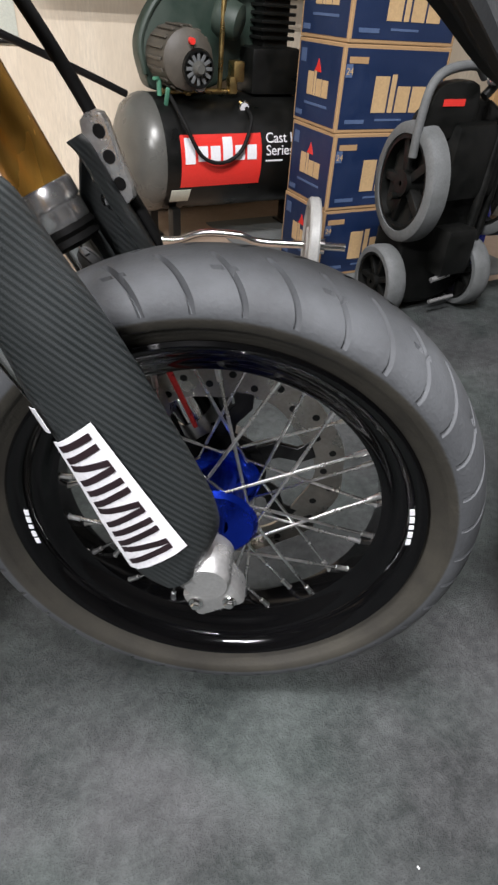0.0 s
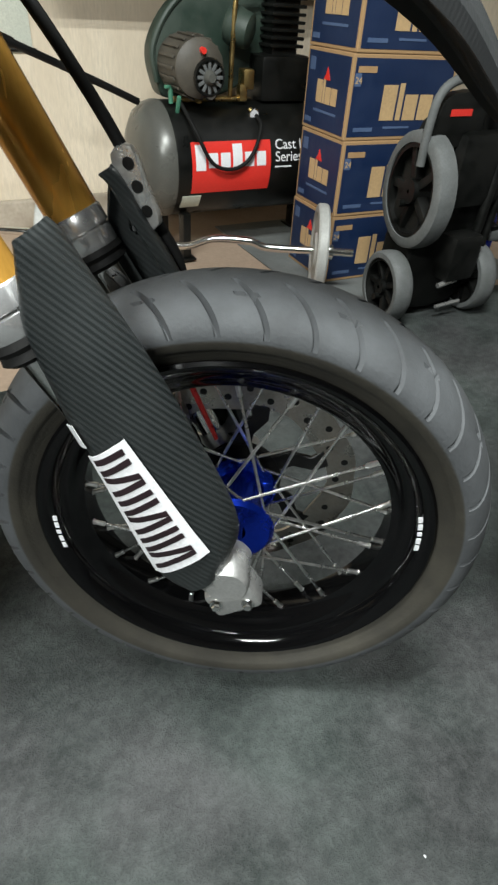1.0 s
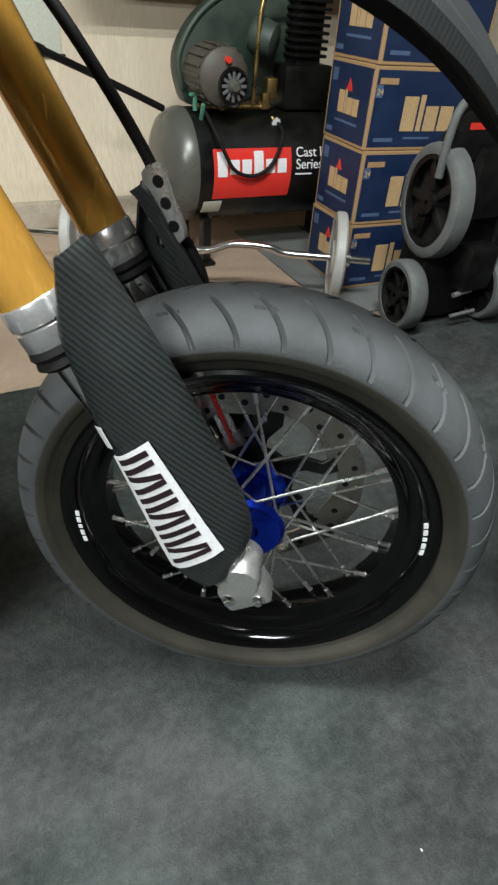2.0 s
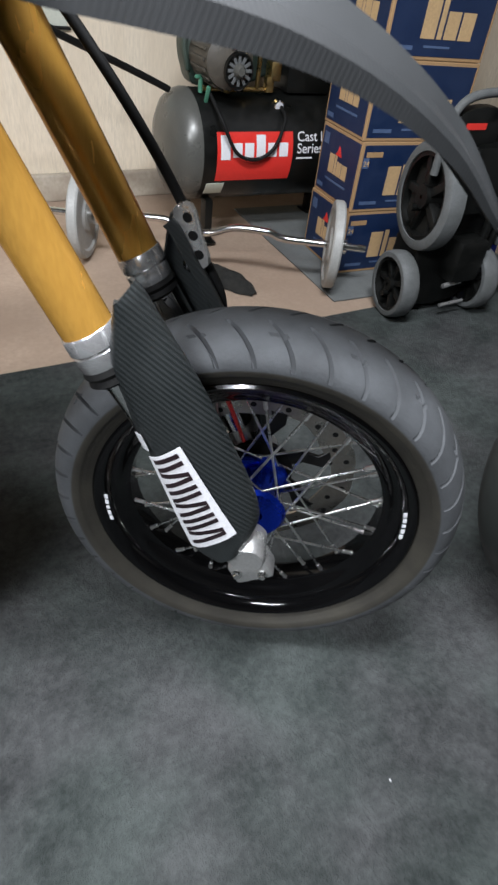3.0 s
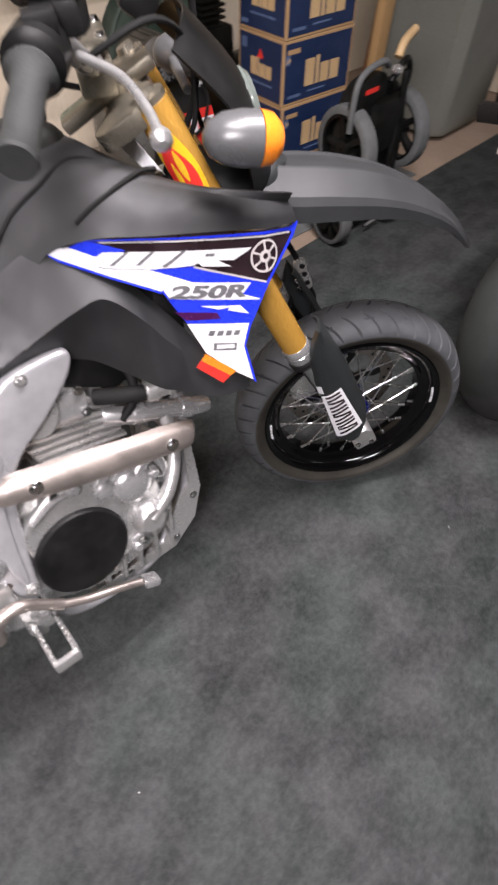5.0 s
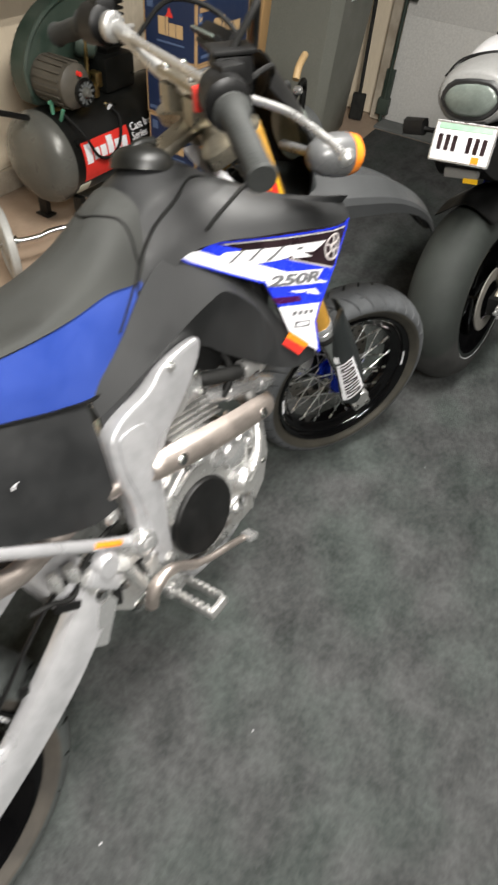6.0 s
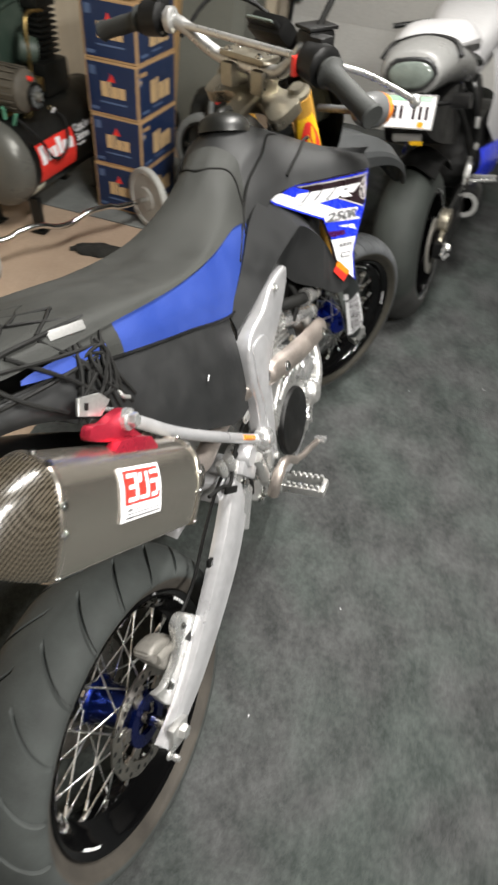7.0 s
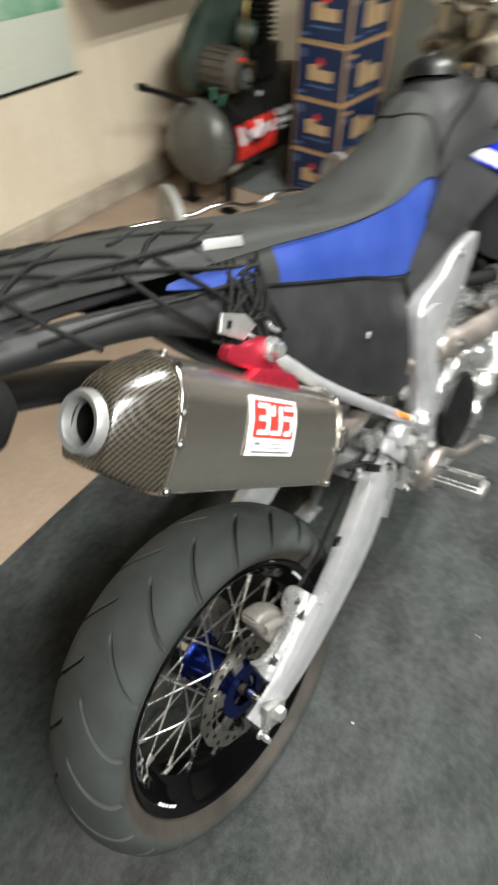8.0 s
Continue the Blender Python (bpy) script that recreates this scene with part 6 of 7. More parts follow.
part("brake_hose", steered(hose([(1.17, 0.110, 0.95), (1.235, 0.112, 0.86), (1.285, 0.110, 0.785), (1.330, 0.108, 0.704), (1.352, 0.114, 0.640), (1.375, 0.119, 0.587), (1.377, 0.127, 0.539), (1.362, 0.120, 0.48), (1.36, 0.100, 0.40)], 0.0065, 10)), "rubber", bike, "black front brake hose")
clampM = Matrix.Translation(Vector((1.345, 0.103, 0.662))) @ Matrix.Rotation(-radians(16), 4, "Y") @ Matrix.Rotation(radians(-12), 4, "Z")
part("hose_clamp", steered(slab(rounded([(-0.013, -0.036), (-0.014, 0.0), (-0.012, 0.036), (0.012, 0.037), (0.013, 0.0), (0.012, -0.037)], 3), -0.006, 0.004, 0.002, 2, clampM)), "cast_alu", bike, "drilled metal hose clamp")
parts("clamp_bolt", [steered(bolt(clampM @ Vector((-0.014, -0.006, dz)), (-0.8, -0.6, 0), 0.007, 0.006)) for dz in (-0.032, -0.010)], "chrome", bike)
parts("clamp_hole", [steered(turned(clampM @ Vector((0.004, -0.0062, dz)), clampM @ Vector((0.004, -0.0068, dz)), [(0, 0.0062), (1, 0.0062)], 14)) for dz in (-0.022, 0.002, 0.024)], "black", bike)
part("caliper", steered(joined(slab(rounded([(1.31, 0.32), (1.31, 0.40), (1.345, 0.44), (1.38, 0.42), (1.37, 0.33)], 4), 0.055, 0.095, 0.006))), "cast_alu", bike, "front brake caliper")
# yellow and red sticker on the right fork tube
def on_tube(a0, a1, mid, half, lift, taper=0.0):
    """A patch round the outside of the right fork tube, pointed at its ends by taper."""
    rows = []
    for i in range(9):
        u = i / 8
        h = radians(half) * (1 - taper + taper * math.sin(math.pi * u))
        rows.append([leg_point(-1, a0 + (a1 - a0) * u, math.cos(radians(mid) + h * k) * (0.0275 + lift), -math.sin(radians(mid) + h * k) * (0.0275 + lift)) for k in (-1, -0.6, -0.2, 0.2, 0.6, 1)])
    return thicken(rings(bmesh.new(), rows, False, False), 0.0003)


part("sticker", on_tube(0.700, 0.838, -115, 62, 0.0006, 0.40), "yellow", bike, "yellow sticker round the fork tube")
part("sticker", on_tube(0.706, 0.828, -115, 46, 0.0014, 0.8), "red", bike, "red oval on the fork sticker")
parts("sticker", [on_tube(0.765, 0.815, -100, 10, 0.0022, 0.8), on_tube(0.745, 0.800, -122, 8, 0.0022, 0.8), on_tube(0.715, 0.752, -112, 20, 0.0022, 0.7)], "yellow", bike, "yellow flame stroke")

# ---- elastic cargo net over the tail ----
net = []
knots = [[(0.20 - 0.075 * i, (j - 2) * 0.048, 0) for j in range(5)] for i in range(6)]


def seat_height(x, y):
    xs = [r[0] for r in SEAT][::-1]
    tops = [r[1] for r in SEAT][::-1]
    z = float(np.interp(x, xs, tops)) if x > -0.14 else 1.068
    return z + 0.006 - 6.0 * max(0, abs(y) - 0.05) ** 2


for i in range(6):
    for j in range(5):
        for di, dj in ((1, 1), (1, -1)):
            if i + di < 6 and 0 <= j + dj < 5 and (i + j) % 2 == 0 or (i + di < 6 and 0 <= j + dj < 5 and (i * 3 + j) % 4 == 1):
                a, b = knots[i][j], knots[i + di][j + dj]
                pts = []
                for k in range(5):
                    t = k / 4
                    x, y = a[0] + (b[0] - a[0]) * t + 0.012 * noise.noise((a[0] * 30, a[1] * 30, t * 2)), a[1] + (b[1] - a[1]) * t + 0.012 * noise.noise((b[0] * 30, b[1] * 30, 5 + t * 2))
                    pts.append((x, y, seat_height(x, y) + 0.004 * noise.noise((x * 9, y * 9, 1))))
                net.append(tube(pts, 0.0025, 6))
rnd = random.Random(7)
for side in (-1, 1):
    edge = [(x, side * (0.094 + 0.006 * rnd.random()), seat_height(x, 0.098) + 0.004) for x in np.linspace(0.20, -0.18, 10)]
    net.append(tube(spline(edge, 3), 0.0032, 6))
    for x0, x1, drop in ((0.20, 0.16, 0.905), (0.19, 0.21, 0.895), (0.165, 0.175, 0.900), (0.12, 0.20, 0.89), (0.02, 0.09, 0.955), (-0.09, -0.04, 1.0), (0.17, 0.10, 0.93), (0.14, 0.15, 0.90), (0.07, 0.16, 0.925), (0.21, 0.185, 0.90)):
        net.append(hose([(x0, side * 0.096, seat_height(x0, 0.098)), ((x0 + x1) / 2 + 0.012 * rnd.uniform(-1, 1), side * 0.121, seat_height(x0, 0) * 0.45 + drop * 0.55), (x1, side * 0.126, drop)], 0.0028, 6))
cargo_net = solid("cargo_net", joined(*net), "rubber", "black elastic cargo net hooked over the seat tail", "cargo net", bike.matrix_basis.copy())
parts("hook", [hose([(x, y, z), (x - 0.006, y - 0.010, z - 0.014), (x + 0.004, y - 0.012, z - 0.024)], 0.003, 8) for x, y, z in ((0.19, -0.116, 0.925), (0.15, -0.118, 0.935))], "cast_alu", cargo_net, "metal net hook")
parts("toggle", [block(0.026, 0.020, 0.018, 0.005, pose(-0.09, -0.05, 1.086)), block(0.022, 0.018, 0.016, 0.005, pose(-0.13, -0.02, 1.086))], "cast_alu", cargo_net, "small metal cord toggle")
part("clip_plate", block(0.056, 0.003, 0.012, 0.0012, pose(0.160, -0.103, 1.022, -25, 15, -8)), "outlet_grey", cargo_net, "flat grey metal clip")
parts("cord", [*[hose([(0.205 - 0.014 * k, -0.110, 0.996 - 0.003 * k), (0.190 + rnd.uniform(-0.03, 0.015), -0.122, 0.975 + rnd.uniform(-0.01, 0.01)), (0.150 + rnd.uniform(-0.035, 0.03), -0.128, 0.945 + rnd.uniform(-0.015, 0.015)), (0.120 + rnd.uniform(-0.02, 0.07), -0.128, 0.930 + rnd.uniform(-0.012, 0.02)), (0.170 + rnd.uniform(-0.05, 0.03), -0.121, 0.955 + rnd.uniform(-0.01, 0.02))], 0.0024, 6) for k in range(6)], hose([(0.190, -0.112, 0.985), (0.120, -0.112, 1.010), (0.04, -0.104, 1.040), (-0.05, -0.094, 1.066)], 0.0026, 6), hose([(0.180, -0.116, 0.975), (0.09, -0.113, 0.992), (0.00, -0.102, 1.010), (-0.08, -0.092, 1.020)], 0.0026, 6)], "rubber", cargo_net, "black elastic cord in a tangle")


# ---- grey mat under the cartons ----
solid("floor_mat", block(0.95, 0.88, 0.005, 0.001), "pad", "grey rubber mat lying under the stacked cartons", "mat", pose(2.665, 1.555, -0.0035, 0, 0, 2), smooth=False)


# ---- cartons ----
def carton():
    """A printed beer carton: kraft edges, navy panels, print as plain shapes. Origin at the base's front left corner."""
    L, W_, H = 0.385, 0.268, 0.2265
    root = thing("carton", Matrix(), "navy blue printed beer carton with bare kraft edges", "carton", "stacked cartons")
    part("box", block(L, W_, H, 0.003, pose(L / 2, W_ / 2, H / 2)), "cardboard", root, smooth=False)
    b = 0.010
    part("front_panel", block(L - 2 * b, 0.002, H - 2 * b, 0.0006, pose(L / 2, -0.0002, H / 2)), "carton", root, "navy printed front", smooth=False)
    part("side_panel", block(0.002, W_ - 2 * b, H - 2 * b, 0.0006, pose(-0.0002, W_ / 2, H / 2)), "carton", root, "navy printed side", smooth=False)

    def side(y0, y1, z0, z1):
        return block(0.0016, y1 - y0, z1 - z0, 0.0, pose(-0.0016, (y0 + y1) / 2, (z0 + z1) / 2))

    def front(x0, x1, z0, z1):
        return block(x1 - x0, 0.0016, z1 - z0, 0.0, pose((x0 + x1) / 2, -0.0016, (z0 + z1) / 2))

    # brand words as upright bars of their width and colour
    letters = []
    for k, (w, h) in enumerate(((0.034, 0.062), (0.012, 0.066), (0.032, 0.046), (0.034, 0.046))):
        y = 0.190 - sum((0.038, 0.016, 0.036, 0.038)[:k])
        letters.append(side(y - w, y, 0.082, 0.082 + h))
    parts("print", letters, "carton_tan", root, "tan block print", False)
    part("print", moved(slab([(0, 0), (0.04, 0), (0.032, 0.016), (0.020, 0.034), (0.012, 0.014)], -0.0008, 0.0008, 0), pose(-0.0016, 0.155, 0.146, 0, 0, -90)), "red", root, "small red leaf-like print", smooth=False)
    big = []
    for k, (w, h) in enumerate(((0.052, 0.095), (0.018, 0.100), (0.048, 0.070), (0.050, 0.070))):
        x = 0.120 + sum((0.060, 0.026, 0.056, 0.058)[:k])
        big.append(front(x, x + w, 0.055, 0.055 + h))
    parts("print", big, "carton_tan", root, "tan block print", False)
    part("tape", front(0.02, 0.085, 0.180, 0.196), "cardboard", root, "", smooth=False)
    dim = [front(0.03, 0.10, 0.025, 0.036), front(0.14, 0.24, 0.032, 0.038), side(0.215, 0.245, 0.165, 0.200), side(0.06, 0.20, 0.055, 0.062), side(0.21, 0.25, 0.02, 0.034), front(0.012, 0.034, 0.145, 0.178)]
    parts("print", dim, "carton_dim", root, "faint small print as a bar", False)
    number = moved(lettering("24", 0.024, 0.0008), pose(0.013, -0.0028, 0.152, 90, 0, 0))
    part("number", number, "carton_tan", root, "pale printed number", smooth=False)
    return root


first_carton = carton()
first_carton.matrix_basis = pose(2.318, 1.290, 0.0, 0, 0, 0.6)
for k, (dx, dy, turn) in enumerate(((0.002, -0.002, 0.2), (-0.001, 0.003, -0.5), (0.003, 0.0, 0.9))):
    copy_thing(first_carton, pose(2.318 + dx, 1.290 + dy, 0.228 * (k + 1), 0, 0, turn))
flaps = joined(block(0.37, 0.12, 0.003, 0.001, pose(0.19, 0.06, 0.020, -14, 0, 0)), block(0.37, 0.11, 0.003, 0.001, pose(0.19, 0.21, 0.026, 16, 0, 0)))
solid("carton_flap", flaps, "cardboard", "bent kraft flaps of an opened carton", "carton flaps", pose(2.320, 1.290, 0.912), smooth=False)


# ---- air compressor ----
def compressor():
    root = thing("air_compressor", pose(2.02, 1.78, 0.0, 0, 0, 2), "dusty dark air compressor with a green belt guard", "air compressor")
    R, x0, x1, zc = 0.185, -0.150, 0.62, 0.318
    part("tank", moved(lathe([(0.0, R), (x1 - x0, R)], 56), pose(x0, 0, zc, 0, 0, -90)), "tank_dark", root, "black enamelled air tank")
    dome = [(0.0, R + 0.002), (0.02, R + 0.002), (0.045, R * 0.97), (0.072, R * 0.86), (0.092, R * 0.66), (0.104, R * 0.38), (0.108, 0.001)]
    part("tank_end", moved(lathe(dome, 56), pose(x0 + 0.005, 0, zc, 0, 0, 90)), "tank_grey", root, "dusty grey domed tank end")
    part("tank_end", moved(lathe(dome, 40), pose(x1 - 0.005, 0, zc, 0, 0, -90)), "tank_dark", root)
    for x in (-0.10, 0.50):
        for y in (-0.12, 0.12):
            part("foot", joined(block(0.03, 0.05, 0.16, 0.004, pose(x, y, 0.085)), block(0.06, 0.08, 0.008, 0.002, pose(x, y, 0.004))), "tank_dark", root)

    def on_tank(xa, xb, a0, a1, lift):
        rows = []
        for i in range(11):
            a = radians(a0 + (a1 - a0) * i / 10)
            rows.append([(x, -(R + lift) * math.cos(a), zc + (R + lift) * math.sin(a)) for x in (xa, xb)])
        bm = rings(bmesh.new(), rows, False, False)
        thicken(bm, 0.001)
        return bm

    part("label", on_tank(-0.095, 0.205, -24, 27, 0.0015), "red", root, "red label with bold white block letters")
    word = [on_tank(-0.082 + k * 0.046, -0.082 + k * 0.046 + 0.036, 2 if k else 0, 24 if k in (0, 3) else 16, 0.0035) for k in range(6)]
    parts("label_print", word, "white", root, "white block in place of a maker's letter", False)
    for text, a in (("Cast Iron", 17), ("Series", 5)):
        bm = lettering(text, 0.046, 0.0012)
        for v in bm.verts:
            ang = radians(a) + v.co.y / R
            v.co = Vector((0.222 + v.co.x, -(R + 0.003 + v.co.z) * math.cos(ang), zc + (R + 0.003) * math.sin(ang)))
        part("label_print", bm, "white", root, "white lettering on the tank", smooth=False)
    part("label_print", on_tank(0.222, 0.29, -1, 0.6, 0.0025), "white", root)
    part("paper_tag", on_tank(-0.125, -0.055, -44, -27, 0.002), "poster", root, "small white paper tag")
    part("drain_valve", joined(rod((-0.09, -0.10, 0.15), (-0.09, -0.11, 0.06), 0.007), block(0.02, 0.02, 0.03, 0.004, pose(-0.09, -0.108, 0.06))), "cast_alu", root)
    # belt guard, motor, pump
    guard = rounded([(-0.135, 0.55), (-0.145, 0.65), (-0.075, 0.76), (0.05, 0.835), (0.20, 0.865), (0.32, 0.86), (0.33, 0.78), (0.26, 0.60), (0.10, 0.51), (-0.09, 0.50)], 5)
    part("belt_guard", slab(guard, 0.03, 0.12, 0.015, 3), "pump_green", root, "dark green sheet metal belt guard")
    part("belt_guard_rim", tube(spline([(x, 0.03, z) for x, z in [(-0.135, 0.55), (-0.145, 0.65), (-0.075, 0.76), (0.05, 0.835), (0.20, 0.865), (0.32, 0.86)]], 6), 0.010, 8), "pump_green", root)
    part("motor", moved(lathe([(-0.16, 0.001), (-0.16, 0.055), (-0.14, 0.082), (0.02, 0.085), (0.03, 0.07)], 40), pose(-0.05, 0.0, 0.605)), "motor_dust", root, "round dusty electric motor")
    parts("motor_fin", [block(0.006, 0.13, 0.010, 0.002, pose(-0.05 + 0.087 * math.cos(a), -0.06, 0.605 + 0.087 * math.sin(a), 0, -math.degrees(a), 0)) for a in np.linspace(0, 2 * math.pi, 18, endpoint=False)], "motor_dust", root)
    parts("fan_blade", [moved(block(0.010, 0.004, 0.030, 0.001, pose(0.034 * math.cos(a), -0.012, 0.034 * math.sin(a), 0, 90 - math.degrees(a), 0)), pose(-0.030, -0.16, 0.585)) for a in np.linspace(0, 2 * math.pi, 12, endpoint=False)], "wheel_grey", root)
    part("motor_fan", moved(lathe([(0, 0.044), (0, 0.050), (-0.010, 0.054), (-0.018, 0.050), (-0.018, 0.044)], 32), pose(-0.030, -0.16, 0.585)), "tank_dark", root, "black motor fan ring")
    part("motor_knob", turned((-0.030, -0.17, 0.585), (-0.030, -0.195, 0.585), [(0, 0.022), (0.5, 0.02), (1, 0.012)], 20), "tank_grey", root)
    part("reset_button", turned((-0.05, -0.155, 0.655), (-0.05, -0.175, 0.655), [(0, 0.010), (1, 0.009)], 14), "red", root, "red reset button")
    fins = [block(0.13, 0.15, 0.010, 0.003, pose(0.31, 0.02, 0.665 + 0.022 * k)) for k in range(8)]
    part("pump", joined(block(0.10, 0.12, 0.30, 0.01, pose(0.31, 0.02, 0.70)), block(0.15, 0.15, 0.05, 0.01, pose(0.31, 0.02, 0.86)), block(0.20, 0.18, 0.14, 0.02, pose(0.31, 0.02, 0.57))), "tank_dark", root, "black finned compressor pump")
    parts("pump_fin", fins, "tank_dark", root)
    part("air_filter", turned((0.10, -0.02, 0.72), (0.16, -0.08, 0.70), [(0, 0.05), (0.2, 0.058), (0.9, 0.05), (1, 0.03)], 24), "pump_green", root)
    part("air_pipe", hose([(0.27, -0.05, 0.83), (0.14, -0.07, 0.84), (0.10, -0.08, 0.80), (0.09, -0.08, 0.66), (0.09, -0.07, 0.52)], 0.008, 10), "brass", root, "bent brass air pipe")
    part("manifold", joined(rod((-0.11, -0.06, 0.512), (0.14, -0.06, 0.512), 0.009), rod((-0.02, -0.06, 0.50), (-0.02, -0.06, 0.55), 0.010), block(0.03, 0.03, 0.05, 0.005, pose(0.14, -0.06, 0.53)), block(0.04, 0.05, 0.06, 0.006, pose(0.16, -0.05, 0.57))), "brass", root, "brass air manifold")
    part("gauge", joined(turned((0.005, -0.075, 0.535), (0.005, -0.105, 0.535), [(0, 0.018), (0.2, 0.024), (0.9, 0.024), (1, 0.021)], 24)), "chrome", root, "chrome pressure gauge")
    part("gauge", joined(turned((0.165, -0.09, 0.475), (0.165, -0.115, 0.470), [(0, 0.015), (0.2, 0.020), (0.9, 0.020), (1, 0.017)], 24)), "chrome", root, "chrome pressure gauge")
    parts("gauge_face", [turned((0.005, -0.105, 0.535), (0.005, -0.1062, 0.535), [(0, 0.0195), (1, 0.0195)], 20), turned((0.165, -0.115, 0.470), (0.165, -0.1162, 0.4697), [(0, 0.0155), (1, 0.0155)], 20)], "white", root)
    part("valve_handle", joined(rod((-0.12, -0.06, 0.50), (-0.12, -0.06, 0.545), 0.008), block(0.05, 0.012, 0.010, 0.003, pose(-0.12, -0.06, 0.548, 0, 0, 25)), block(0.012, 0.012, 0.06, 0.003, pose(-0.11, -0.10, 0.50, 25, 0, 0))), "green_valve", root, "green valve handle")
    part("air_hose", hose([(-0.10, -0.09, 0.51), (-0.085, -0.19, 0.44), (-0.03, -0.205, 0.345), (0.05, -0.205, 0.322), (0.12, -0.20, 0.36), (0.165, -0.17, 0.44), (0.17, -0.12, 0.47)], 0.0065, 8), "rubber", root, "black looping air hose")
    part("pull_handle", joined(hose([(-0.22, -0.02, 0.50), (-0.36, -0.06, 0.56), (-0.62, -0.12, 0.665)], 0.011, 10), rod((-0.60, -0.116, 0.657), (-0.64, -0.124, 0.673), 0.014)), "black", root, "slim black pull handle")
    return root


compressor()


# ---- curl bar on the floor ----
def curl_bar():
    a, b = Vector((1.455, 1.60, 0.0)), Vector((2.232, 1.215, 0.0))
    d = (b - a).normalized()
    n = Vector((-d.y, d.x, 0))
    base = a - d * 0.22
    root = thing("curl_bar", Matrix.Translation(base), "chrome curl bar with two grey iron plates lying on the floor", "barbell")
    offs = [(0.0, 0), (0.22, 0), (0.34, 0.0), (0.40, 0.016), (0.50, 0.017), (0.58, -0.010), (0.66, -0.010), (0.74, 0.017), (0.86, 0.016), (0.92, 0.0), (1.10, 0), (1.20, 0)]
    part("bar", tube(spline([d * s + Vector((0, 0, 0.148 + o)) for s, o in offs], 4), 0.0125, 14), "chrome", root, "bent chrome bar")
    for s in (0.22, 0.22 + (b - a).length):
        m = Matrix.Translation(d * s + Vector((0, 0, 0.148))) @ d.to_track_quat("Y", "Z").to_matrix().to_4x4()
        part("weight_plate", moved(lathe([(-0.0184, 0.014), (-0.0184, 0.0512), (-0.0115, 0.058), (-0.0115, 0.1126), (-0.0184, 0.1194), (-0.0172, 0.1399), (-0.0115, 0.145), (0.0115, 0.145), (0.0172, 0.1399), (0.0184, 0.1194), (0.0115, 0.1126), (0.0115, 0.058), (0.0184, 0.0512), (0.0184, 0.014)], 48), m), "plate_grey", root, "grey iron weight plate")
        part("collar", moved(lathe([(0.018, 0.0126), (0.018, 0.026), (0.045, 0.026), (0.047, 0.0126)], 24), m), "chrome", root)
    return root


curl_bar()


# ---- dark rag on the bare floor ----
def rag():
    bm = bmesh.new()
    n, mm = 40, 14
    rows = []
    for i in range(n + 1):
        t = i / n
        cx, cy = -0.02 + 0.10 * t, 0.13 - 0.24 * t
        w = 0.012 + 0.055 * math.sin(math.pi * min(1, max(0, (t - 0.1) / 0.9)) ** 0.8) * (0.9 + 0.4 * noise.noise((t * 4, 0, 0)))
        row = []
        for j in range(mm + 1):
            s = j / mm * 2 - 1
            z = 0.010 + 0.026 * (1 - s * s) * math.sin(math.pi * t) ** 0.6 + 0.014 * noise.noise((t * 7, s * 3, 2.0)) * (1 - abs(s))
            row.append(bm.verts.new((cx + s * w * 0.9, cy + s * w * 0.45, max(0.003, z) if abs(s) < 0.99 else 0.001)))
        rows.append(row)
    for r0, r1 in zip(rows, rows[1:]):
        for j in range(mm):
            bm.faces.new((r0[j], r0[j + 1], r1[j + 1], r1[j]))
    thicken(bm, 0.002)
    return bm


solid("rag", rag(), "cloth", "crumpled dark cloth dropped on the bare concrete", "rag", pose(1.865, 1.31, -0.006))


# ---- upright folded mower with grey wheels ----
def cart_wheel(parent, x, y, z, r, w, spokes, turn):
    m = pose(x, y, z, 0, 0, turn) @ Matrix.Rotation(radians(90), 4, "Z")
    h = w / 2
    ty = part("wheel", moved(lathe([(-h, r * 0.80), (-h, r * 0.93), (-h * 0.8, r * 0.985), (-h * 0.3, r), (h * 0.3, r), (h * 0.8, r * 0.985), (h, r * 0.93), (h, r * 0.80)], 56, True), m), "wheel_grey", parent, "grey dusty wheel on black spokes")
    bits = [lathe([(-h * 0.85, r * 0.72), (-h * 0.85, r * 0.80), (h * 0.85, r * 0.80), (h * 0.85, r * 0.72)], 48, True), lathe([(-h, 0.006), (-h, r * 0.20), (h, r * 0.22), (h, 0.006)], 28)]
    for k in range(spokes):
        a = 2 * math.pi * k / spokes
        bits.append(moved(block(r * 0.62, w * 0.55, r * 0.16, 0.004, pose(r * 0.46, 0, 0)), Matrix.Rotation(-a, 4, "Y")))
    part("rim", moved(joined(*bits), m), "wheel_black", ty, "black plastic spoked rim")
    part("axle_cap", moved(lathe([(-h - 0.006, 0.001), (-h - 0.006, r * 0.12), (-h, r * 0.15)], 20), m), "chrome", ty)


